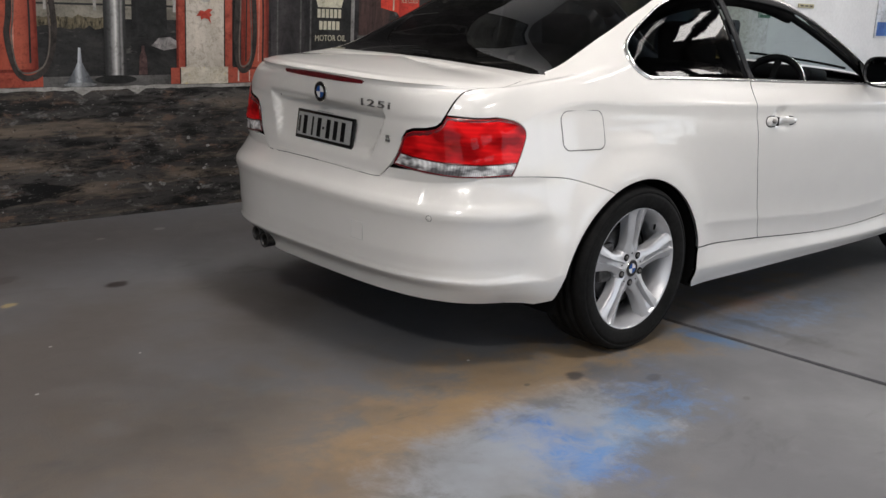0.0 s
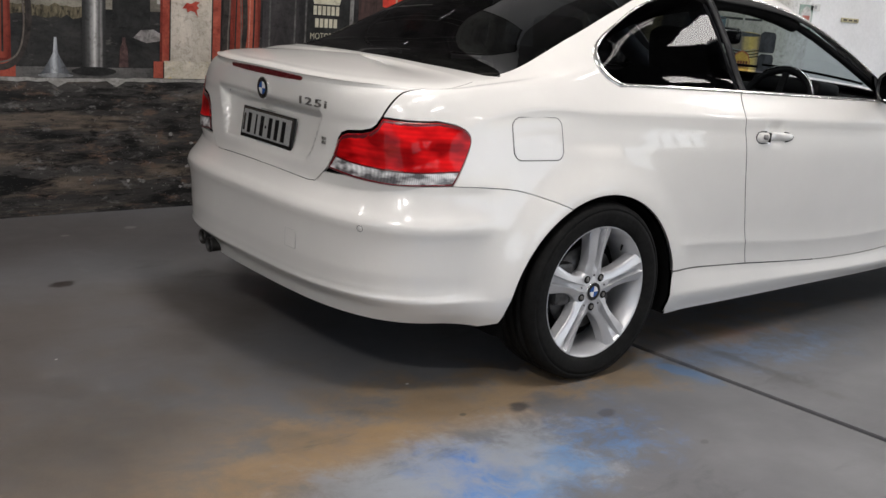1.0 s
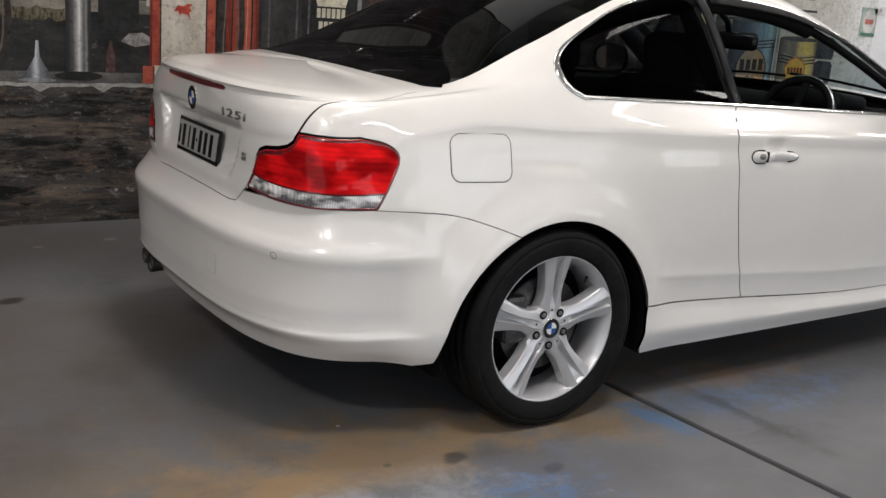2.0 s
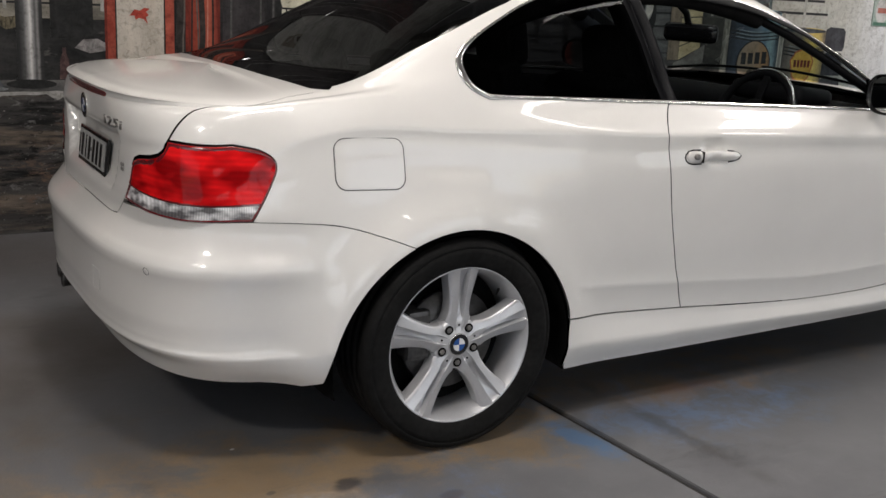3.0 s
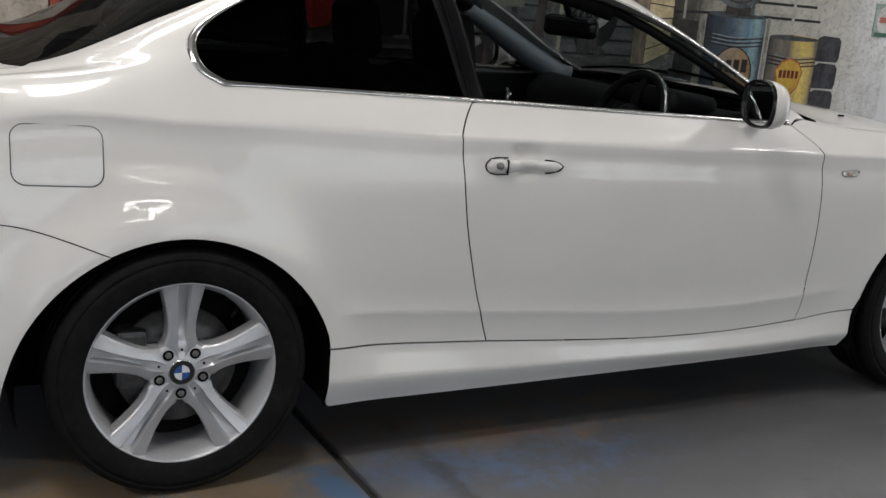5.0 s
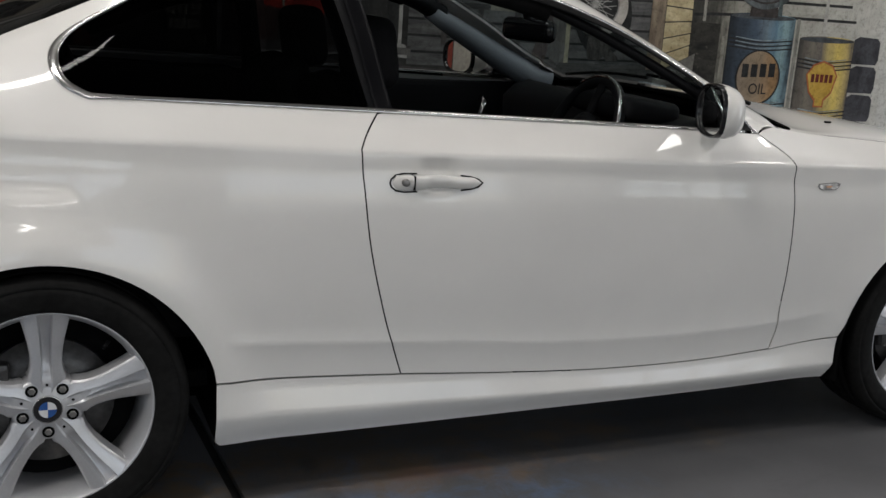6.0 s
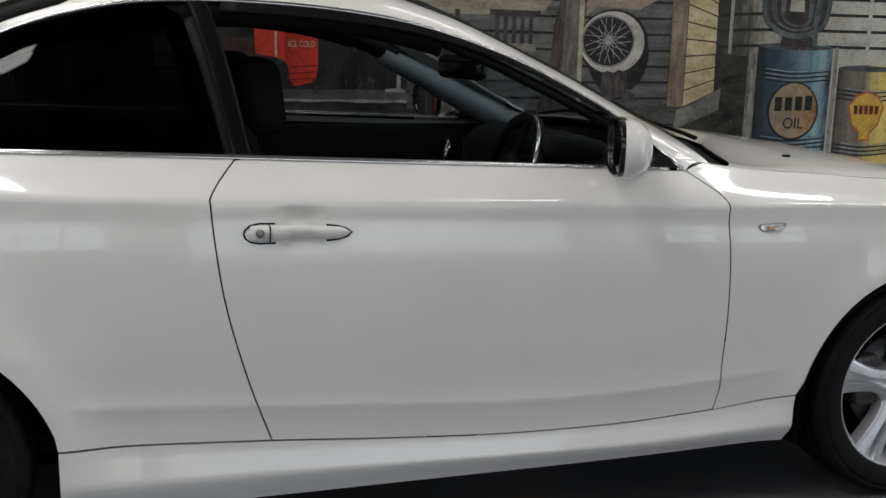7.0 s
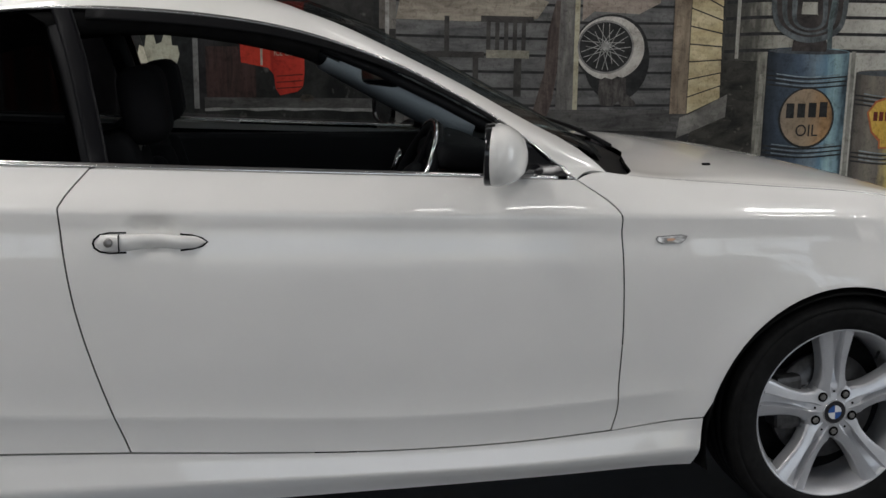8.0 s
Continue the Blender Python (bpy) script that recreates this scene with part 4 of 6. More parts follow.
def roundel(name, parent, r, m, label):
    """A round badge: bright rim, black ring, quartered blue and white field."""
    base = bmesh.new()
    lathe_bm(base, [(0.0001, -0.001), (r, -0.001), (r, 0.003), (r * 0.95, 0.004), (r * 0.90, 0.003), (0.0001, 0.003)], 40, "z")
    bmesh.ops.transform(base, matrix=m, verts=base.verts)
    ob = part(name, base, CHROME, parent, label)
    bm = bmesh.new()
    lathe_bm(bm, [(r * 0.58, 0.0036), (r * 0.92, 0.0036)], 40, "z")
    bmesh.ops.transform(bm, matrix=m, verts=bm.verts)
    part("ring", bm, BLACKRING, ob)
    for q in range(4):
        bm = bmesh.new()
        vs = [bm.verts.new((0, 0, 0.0044))] + [bm.verts.new((r * 0.57 * math.cos(math.pi / 2 * (q + i / 8)), r * 0.57 * math.sin(math.pi / 2 * (q + i / 8)), 0.0044)) for i in range(9)]
        bm.faces.new(vs)
        bmesh.ops.transform(bm, matrix=m, verts=bm.verts)
        part("field", bm, BLUE if q % 2 else BADGEWHITE, ob)
    return ob


def make_wheel():
    """A wheel about the origin, its face towards -y."""
    w = new("wheel")
    bm = bmesh.new()
    lathe_bm(bm, [(.2330, -.098), (.238, -.104), (.246, -.1075), (.262, -.1115), (.278, -.113), (.290, -.1125), (.2905, -.1112), (.293, -.1112), (.2935, -.1125), (.300, -.110), (.308, -.1045), (.3135, -.096), (.3165, -.084),
                  (.3172, -.062), (.311, -.061), (.311, -.053), (.3178, -.052), (.318, -.026), (.311, -.025), (.311, -.017), (.318, -.016), (.318, .016), (.311, .017), (.311, .025),
                  (.318, .026), (.3178, .052), (.311, .053), (.311, .061), (.3172, .062), (.3135, .096), (.300, .110), (.27, .113), (.233, .098)], 96)
    tyre = part("tyre", bm, RUBBER, w, "black road tyre with circumferential grooves")
    bm = bmesh.new()
    lathe_bm(bm, [(.2345, -.094), (.2345, -.0985), (.2330, -.1005), (.2305, -.1000), (.2275, -.0955), (.2230, -.086), (.2150, -.072), (.2085, -.03), (.205, .06), (.230, .095)], 96)
    rim = part("rim", bm, ALLOY, w, "silver alloy rim")
    for k in range(5):
        a = radians(90 + 72 * k)
        bm = bmesh.new()
        rows = []
        for r, half, y, valley in ((.030, .024, -.080, .0), (.058, .038, -.0805, .0), (.074, .0415, -.0815, .001), (.086, .0365, -.083, .010), (.102, .0340, -.0845, .018), (.125, .0340, -.087, .023), (.150, .0370, -.0895, .025),
                                   (.178, .0425, -.0925, .024), (.202, .0480, -.0950, .019), (.2185, .0520, -.0970, .013), (.2290, .0540, -.0995, .006)):
            row = []
            for f, dy in ((-1.06, .045), (-1.0, .010), (-.95, .0065), (-.78, .003), (-.33, -.002), (-.22, valley * .9), (0, valley), (.22, valley * .9), (.33, -.002), (.78, .003), (.95, .0065), (1.0, .010), (1.06, .045)):
                row.append(bm.verts.new((r * math.cos(a) - f * half * math.sin(a), y + dy, r * math.sin(a) + f * half * math.cos(a))))
            rows.append(row)
        for r0, r1 in zip(rows, rows[1:]):
            for i in range(len(r0) - 1):
                bm.faces.new((r0[i], r1[i], r1[i + 1], r0[i + 1]))
        bm.normal_update()
        sp = part("spoke", bm, ALLOY, rim)
        for e in sp.data.edges:            # crisp edges along the two ridges
            c0, c1 = e.vertices[0] % 13, e.vertices[1] % 13
            e.use_edge_sharp = c0 == c1 and c0 in (1, 4, 5, 7, 8, 11)
    bm = bmesh.new()
    lathe_bm(bm, [(.0001, -.083), (.036, -.083), (.040, -.0815), (.062, -.0795), (.074, -.076), (.080, -.066), (.080, -.03)], 60)
    part("hub", bm, ALLOY, rim)
    for k in range(5):
        a = radians(270 + 72 * k)
        bm = bmesh.new()
        c = (.056 * math.cos(a), 0, .056 * math.sin(a))
        lathe_bm(bm, [(.0135, -.083), (.0135, -.0808), (.0128, -.083), (.0125, -.0805)], 20, c=c)
        lathe_bm(bm, [(.0001, -.0812), (.0128, -.0812)], 20, c=c)
        part("bolt_hole", bm, SHELL, rim)
        bm = bmesh.new()
        lathe_bm(bm, [(.0001, -.086), (.0070, -.086), (.0085, -.0845), (.0085, -.080)], 6, c=c)
        part("wheel_bolt", bm, STEEL, rim, smooth=False)
    for k in range(5):
        a = radians(306 + 72 * k)
        bm = bmesh.new()
        lathe_bm(bm, [(.0001, -.0815), (.0032, -.0815), (.0036, -.0780)], 12, c=(.058 * math.cos(a), 0, .058 * math.sin(a)))
        part("hub_pin_hole", bm, SHELL, rim)
    bm = bmesh.new()
    tube_bm(bm, [(.135, -.072, .150), (.122, -.080, .135)], [.0045, .0035], 8)
    part("valve_stem", bm, TRIM, rim)
    roundel("hub_cap", w, .0335, Matrix.Translation((0, -.0832, 0)) @ Matrix.Rotation(radians(90), 4, "X"), "round blue and white hub cap with black ring")
    bm = bmesh.new()
    lathe_bm(bm, [(.0001, -.045), (.075, -.045), (.078, -.030), (.085, -.028), (.150, -.028), (.150, -.008), (.0001, -.008)], 60)
    part("brake_disc", bm, BRAKE, w)
    bm = bmesh.new()
    lathe_bm(bm, [(.0001, .02), (.205, .02)], 48)
    part("backing_plate", bm, SHELL, w)
    bm = bmesh.new()
    box_bm(bm, (-.115, -.02, .03), (.075, .075, .15), .015)
    part("brake_caliper", bm, BRAKE, w, smooth=False)
    return w


first = make_wheel()
first.parent = car
first.matrix_basis = Matrix.Translation((0, -0.7535, 0.318))
for x, y, turn in ((2.66, -0.738, 0), (0, 0.7535, 180), (2.66, 0.738, 180)):
    m = Matrix.Translation((x, y, 0.318)) @ Matrix.Rotation(radians(turn), 4, "Z") @ (Matrix.Rotation(radians(-4), 4, "Y") if x else Matrix())
    copy_thing(first, m)

# ---------------------------------------------------------------- fittings of the car
def spot(u, t, lift=0.0, flip=False):
    p = surface(u, t)[0] + normal(np.array([u]), np.array([t]))[0] * lift
    return Vector((p[0], -p[1] if flip else p[1], p[2]))


def rounded(c, w, h, r, n=6):
    """Closed rounded rectangle about c in (x, z)."""
    out = []
    for sx, sz, a0 in ((1, 1, 0), (-1, 1, 90), (-1, -1, 180), (1, -1, 270)):
        for i in range(n + 1):
            a = radians(a0 + 90 * i / n)
            out.append((c[0] + sx * (w / 2 - r) + r * math.cos(a), c[1] + sz * (h / 2 - r) + r * math.sin(a)))
    return out


# fuel flap: a dark slit with the lid standing in it
flap_line = [ut(*p) for p in rounded((-.271, .832), .192, .132, .030)]
ribbon("fuel_flap_slit", flap_line + flap_line[:2], 0.0024, material("flap_slit", (0.10, 0.095, 0.09), 0.8), car, lift=0.0006, round_=False)
panel("fuel_flap", flap_line, PAINT, car, gap=0.0022, lift=0.0012, fold=0.003, step=0.02)

for s in (False, True):
    sg = 1 if s else -1
    # door handle: recess, grip bar and lock
    bm = bmesh.new()
    rows = []
    for i in range(25):
        f = i / 24
        x, z = .787 + .232 * f, .8275 - 0.002 * f
        high = .0195 * min(1, (f / 0.04) ** 0.5) if f < 0.2 else .0195 - .0055 * (f - 0.2) / 0.8
        high *= min(1, ((1 - f) / 0.10)) ** 0.55 if f > 0.9 else 1
        high = max(high, 0.002)
        out = .006 + .022 * min(1, f / 0.25) ** 0.7 * min(1, (1 - f) / 0.3) ** 0.7
        u, t = ut(x, z)
        c, nn = spot(u, t, 0, s), normal(np.array([u]), np.array([t]))[0]
        nn = Vector((nn[0], -nn[1] if s else nn[1], nn[2]))
        row = []
        for k in range(15):
            a = math.pi * (k / 14)
            row.append(bm.verts.new(c + Vector((0, 0, high * math.cos(a))) + nn * (out * math.sin(a) ** 0.6 - 0.003)))
        rows.append(row)
    for r0, r1 in zip(rows, rows[1:]):
        for k in range(14):
            bm.faces.new((r0[k], r0[k + 1], r1[k + 1], r1[k]))
    bmesh.ops.recalc_face_normals(bm, faces=bm.faces)
    hd = part("door_handle", bm, PAINT, car, "white pull-type door handle with lock")
    cap = [ut(*p) for p in ((.850, .8485), (.815, .8495), (.795, .8455), (.7835, .836), (.7805, .8275), (.7835, .818), (.795, .8095), (.815, .806), (.850, .8065))]
    ribbon("handle_gasket", cap, 0.0042, SHELL, hd, lift=0.0014, flip=s, round_=False)
    tip = [ut(*p) for p in ((.965, .8435), (.99, .841), (1.012, .8345), (1.0235, .826), (1.012, .8165), (.99, .811), (.965, .8085))]
    ribbon("handle_gasket", tip, 0.0042, SHELL, hd, lift=0.0014, flip=s, round_=False)
    bm = bmesh.new()
    box_bm(bm, spot(*ut(.8355, .8275), .0125, s), (.0022, .029, .036), 0.0008)
    part("handle_joint", bm, SHELL, hd)
    if not s:
        bm = bmesh.new()
        c = spot(*ut(.814, .827), 0.0225)
        lathe_bm(bm, [(.0001, -.004), (.0075, -.004), (.0095, -.002), (.0095, .008)], 20, c=c)
        part("lock_cylinder", bm, STEEL, hd)
    # side indicator
    ind = [ut(*p) for p in ((2.095, .806), (2.100, .812), (2.165, .815), (2.183, .811), (2.178, .802), (2.165, .793), (2.112, .793), (2.100, .798))]
    lampi = panel("side_indicator", ind, STEEL, car, gap=0.0, lift=0.003, fold=0.006, step=0.02, flip=s, label="clear side indicator")
    panel("clear_lens", ind, INDICATOR, lampi, gap=0.0028, lift=0.0052, fold=0.003, step=0.02, flip=s)
    inner_i = [ut(*p) for p in ((2.124, .8055), (2.142, .8065), (2.148, .803), (2.140, .800), (2.126, .800))]
    panel("amber_bulb", inner_i, AMBER, lampi, gap=0, lift=0.0066, fold=0.001, step=0.02, flip=s)
    # door mirror: white shell, black foot and bezel, mirror pane
    foot = new("door_mirror")
    foot.parent = car
    tagged(foot, "white door mirror with black housing and foot")
    bm = bmesh.new()
    rows = []
    for x, ys, zs, yo, zo in ((1.655, .094, .063, .878, 1.022), (1.662, .102, .070, .881, 1.022), (1.680, .106, .071, .883, 1.022), (1.702, .101, .066, .880, 1.021), (1.724, .085, .055, .872, 1.018), (1.740, .058, .038, .862, 1.014), (1.748, .02, .014, .854, 1.012)):
        row = []
        for i in range(28):
            a = 2 * math.pi * i / 28
            ca, sa = math.cos(a), math.sin(a)
            k = (abs(ca) ** 2.7 + abs(sa) ** 2.7) ** (-1 / 2.7)
            row.append(bm.verts.new((x + 0.27 * (0.888 - (yo + ys * ca * k)), sg * (yo + ys * ca * k), zo + zs * sa * k)))
        rows.append(row)
    for r0, r1 in zip(rows, rows[1:]):
        for i in range(28):
            bm.faces.new((r0[i], r0[(i + 1) % 28], r1[(i + 1) % 28], r1[i]))
    bm.faces.new(rows[-1])
    bmesh.ops.recalc_face_normals(bm, faces=bm.faces)
    part("mirror_shell", bm, PAINT, foot)
    bm = bmesh.new()
    rows2 = []
    for x, k0 in ((1.668, 1.02), (1.648, 1.01), (1.644, .97), (1.648, .90), (1.655, .88)):
        row = []
        for i in range(28):
            a = 2 * math.pi * i / 28
            ca, sa = math.cos(a), math.sin(a)
            k = (abs(ca) ** 2.7 + abs(sa) ** 2.7) ** (-1 / 2.7) * k0
            row.append(bm.verts.new((x + 0.27 * (0.888 - (.878 + .096 * ca * k)), sg * (.878 + .096 * ca * k), 1.022 + .070 * sa * k)))
        rows2.append(row)
    for r0, r1 in zip(rows2, rows2[1:]):
        for i in range(28):
            bm.faces.new((r0[i], r0[(i + 1) % 28], r1[(i + 1) % 28], r1[i]))
    pane = bmesh.new()
    pane.faces.new([pane.verts.new(v.co) for v in rows2[-1]])
    bmesh.ops.recalc_face_normals(bm, faces=bm.faces)
    part("mirror_bezel", bm, GLOSSBLACK, foot)
    part("mirror_pane", pane, MIRROR, foot, smooth=False)
    bm = bmesh.new()
    tube_bm(bm, [(1.80, sg * .745, .968), (1.765, sg * .79, .966), (1.725, sg * .835, .970), (1.715, sg * .86, .985)], [.030, .024, .022, .024], 12, 0.55)
    part("mirror_foot", bm, GLOSSBLACK, foot)
    foot.matrix_basis = Matrix.Translation((.022, 0, .004))

# tail fittings
badge_p, badge_n = spot(-1.45, t_at(-1.45, .898)), Vector(normal(np.array([-1.449]), np.array([t_at(-1.449, .898)]))[0])
roundel("boot_badge", car, .038, Matrix.Translation(badge_p + badge_n * 0.001) @ badge_n.to_track_quat("Z", "Y").to_matrix().to_4x4(), "round blue and white badge with black ring")
brake = [uty(abs(y), z) for y, z in ((.001, .966), (.12, .965), (.232, .962), (.246, .957), (.236, .948), (.12, .946), (.001, .946))]
brake = [(-1.45, brake[0][1])] + brake[1:-1] + [(-1.45, brake[-1][1])]
panel("high_brake_lamp", brake, DARKRED, car, gap=0, lift=0.002, fold=0.004, both=True, step=0.02, label="dark red high-level brake lamp strip")
for yy in (-.612, .612):
    bm = bmesh.new()
    u, t = uty(abs(yy), .549)
    p, nn = spot(u, t, 0.0, yy > 0), normal(np.array([u]), np.array([t]))[0]
    nn = Vector((nn[0], -nn[1] if yy > 0 else nn[1], nn[2]))
    lathe_bm(bm, [(.0001, .0008), (.009, .0008), (.0095, .0004)], 24, "z")
    lathe_bm(bm, [(.0098, .0006), (.0112, .0006)], 24, "z")
    bmesh.ops.transform(bm, matrix=Matrix.Translation(p) @ nn.to_track_quat("Z", "Y").to_matrix().to_4x4(), verts=bm.verts)
    sensor = part("parking_sensor", bm, PAINT, car)
    bm = bmesh.new()
    lathe_bm(bm, [(.0094, .0010), (.0108, .0010)], 24, "z")
    bmesh.ops.transform(bm, matrix=Matrix.Translation(p) @ nn.to_track_quat("Z", "Y").to_matrix().to_4x4(), verts=bm.verts)
    part("sensor_slit", bm, SHELL, sensor)
# towing-eye cover
tow = [uty(-y if y < 0 else y, z) for y, z in ((.33, .425), (.33, .485), (.27, .485), (.27, .425))]
ribbon("tow_cover_slit", tow + tow[:1], 0.0022, material("fine_slit", (0.52, 0.51, 0.49), 0.8), car, lift=0.0006, round_=False)

# number plate in its holder, lettering as plain bars
pa, pb = spot(*uty(.15, .72)), spot(*uty(.15, .83))
plate_x, plate_z = (pa.x + pb.x) / 2 - .009, .780
tilt = Matrix.Rotation(0.5 * math.atan2(pb.x - pa.x, pb.z - pa.z), 4, "Y")
plate = box("number_plate", (0, 0, 0), (.010, .362, .112), GLOSSBLACK, car, 0.004, "pale number plate in a black frame with dark bars")
plate.matrix_basis = Matrix.Translation((plate_x, 0.0, plate_z)) @ tilt
box("plate_face", (-.0062, 0, .002), (.003, .334, .086), material("plate_grey", (0.33, 0.33, 0.32), 0.55, grain=0.3, scale=260), plate, 0.001)
for i, y in enumerate((.118, .070, .028, -.030, -.075, -.122)):
    box("character_bar", (-.0082, y, .0), (.0016, .024 if i != 1 else .010, .070), TRIM, plate, 0.0005)
box("separator_dot", (-.0082, .001, .0), (.0016, .010, .010), TRIM, plate, 0.0005)
box("caption_bar", (-.0062, 0, -.055), (.0016, .11, .004), material("caption_grey", (0.42, 0.42, 0.42), 0.5), plate, 0.0004)
box("caption_bar", (-.0062, 0, .060), (.0016, .10, .003), material("plate_caption", (0.25, 0.25, 0.25), 0.5), plate, 0.0004)
box("state_bar", (-.0082, .155, .0), (.0016, .012, .06), BLACKRING, plate, 0.0004)


def lettering(name, words, size, mat, parent, place, depth=0.001, label=""):
    """Mesh letters from the built-in font; place maps (across, up, out) to the world."""
    cu = bpy.data.curves.new(name, "FONT")
    cu.body, cu.size, cu.align_x, cu.align_y, cu.extrude, cu.resolution_u = words, size, "CENTER", "CENTER", depth, 3
    tmp = bpy.data.objects.new(name, cu)
    me = bpy.data.meshes.new_from_object(tmp)
    me.name = name
    bpy.data.objects.remove(tmp)
    for v in me.vertices:
        v.co = place(*v.co)
    me.materials.clear()
    me.materials.append(mat)
    ob = new(name, me)
    ob.parent = parent
    return tagged(ob, label)


def on_tail(y0, z0, stretch=1.0):
    def place(a, b, c):
        u, t = uty(abs(y0 - a * stretch), z0 + b)
        return spot(u, t, 0.002 + c)
    return place


for ch, off in zip("125i", (-.068, -.022, .030, .068)):
    lettering("model_letter", ch, 0.034, STEEL, car, lambda a, b, c, o=off: on_tail(0, 0)(.314 + o + a * 2.5, 0.888 + b, c), 0.0025, "bright raised model letter")
# small maker's emblem beside the plate
u, t = uty(.379, .779)
p = spot(u, t, 0.003)
bm = bmesh.new()
for k in range(4):
    a = radians(45 + 90 * k)
    box_bm(bm, (p.x, p.y + .009 * math.cos(a), p.z + .009 * math.sin(a)), (.004, .010, .010), 0.002)
part("small_emblem", bm, STEEL, car)

# twin exhaust tips
DARKSTEEL = material("sooty_steel", (0.06, 0.058, 0.055), 0.35, metal=0.8, grain=0.3, scale=60)
for y, z in ((.405, .300), (.345, .282)):
    bm = bmesh.new()
    lathe_bm(bm, [(.024, .0), (.029, -.10), (.0295, -.105), (.027, -.106), (.025, -.09), (.022, .0), (.0001, .0)], 32, "x", c=(-.765, y, z))
    part("exhaust_tip", bm, DARKSTEEL, car, "dark steel exhaust tip")
bm = bmesh.new()
box_bm(bm, (-.59, .1, .30), (.34, .95, .17), .06, 4)
part("exhaust_muffler", bm, SHELL, car)

# window line across the scuttle, wipers
for y0 in (-.45, .15):
    bm = bmesh.new()
    pts = [(2.09 - 0.03 * f, y0 + .55 * f - .02, 0) for f in np.linspace(0, 1, 12)]
    line = []
    for x, y, _ in pts:
        tt = float(np.interp(-abs(y), -np.abs(surface(np.full(80, x), np.linspace(.95, 1.78, 80))[:, 1]), np.linspace(.95, 1.78, 80)))
        q = spot(x, tt, 0.018, y > 0)
        line.append(q)
    tube_bm(bm, line, 0.009, 8, 0.7)
    part("wiper", bm, TRIM, car)
jet = box("washer_jet", spot(2.36, 1.25, 0.003), (.022, .012, .007), TRIM, car, 0.003)
box("washer_jet", spot(2.36, 1.25, 0.006, True), (.03, .018, .010), TRIM, car, 0.003)

# ---------------------------------------------------------------- cabin
box("cabin_floor", (1.05, 0, .29), (2.0, 1.30, .05), CABIN, car, 0.01)
box("rear_bulkhead", (-.02, 0, .62), (.06, 1.20, .66), CABIN, car, 0.01, rot=Matrix.Rotation(radians(-18), 4, "Y"))
box("parcel_shelf", (-.12, 0, .985), (.46, 1.12, .03), CLOTH, car, 0.01)
for s in (False, True):
    sg = 1 if s else -1
    bm = bmesh.new()
    box_bm(bm, (1.30, sg * .735, .64), (1.22, .05, .60), .02)
    box_bm(bm, (1.32, sg * .69, .66), (.62, .08, .06), .025)
    card = part("door_card", bm, CABIN, car, smooth=False)
    bm = bmesh.new()
    tube_bm(bm, smooth_line([(1.668, sg * .70, .765), (1.676, sg * .648, .79), (1.700, sg * .64, .85), (1.712, sg * .69, .875)], 5), .015, 10)
    part("grab_handle", bm, CHROME, card, "bright grab handle")
    box("rear_side_panel", (.36, sg * .66, .70), (.68, .12, .56), CABIN, car, 0.03)
    # inner trim over the doors and along the screen pillar, which is grey on the far side
    bm = bmesh.new()
    if s:
        line = [spot(u, t, -d, s) for u, t, d in ((1.98, 1.165, .045), (1.9, 1.165, .047), (1.75, 1.18, .055), (1.6, 1.205, .070), (1.5, 1.225, .078), (1.42, 1.235, .080))]
        tube_bm(bm, line, [.082, .078, .070, .060, .052, .044], 12, 0.7)
        part("pillar_trim", bm, GREYTRIM, car, "grey screen pillar trim")
        bm = bmesh.new()
        tube_bm(bm, [spot(u, 1.22, -.060, s) for u in (1.46, 1.38, 1.28, 1.18)], .050, 12, 0.7)
        part("header_trim", bm, CABIN, car)
    else:
        # the near pillar trim takes the black cabin material to stand for shade
        tube_bm(bm, [spot(u, 1.165, -.040, s) for u in (1.96, 1.9, 1.75, 1.6, 1.45, 1.3, 1.2)], .020, 12, 0.7)
        part("pillar_trim", bm, CABIN, car, "screen pillar trim, coloured black for the shade on this side")
    bm = bmesh.new()
    line = [spot(u, 1.13, -0.035, s) for u in np.linspace(0.1, 1.3, 14)]
    tube_bm(bm, line, .03, 10)
    part("roof_rail_trim", bm, SHELL, car)
    bm = bmesh.new()
    line = [spot(*ut(x, z), -0.045, s) for x, z in ((.69, 1.30), (.72, 1.20), (.75, 1.08), (.775, .96))]
    tube_bm(bm, line, .035, 10)
    part("b_pillar_inner_trim", bm, CABIN, car)
    bm = bmesh.new()
    pts = [spot(*ut(x, z), -0.085, s) for x, z in ((.70, 1.26), (.735, 1.12), (.76, 1.0))]
    tube_bm(bm, pts, .022, 8, 0.12)
    part("seat_belt", bm, CLOTH, car)
panel("roof_lining", [(.56, TK[-1]), (.54, 1.45), (.49, 1.26), (.45, 1.22), (.7, 1.16), (1.0, 1.16), (1.22, 1.2), (1.165, 1.45), (1.17, TK[-1])], CABIN, car, gap=0, lift=-0.035, fold=0.0, both=True, step=0.1)


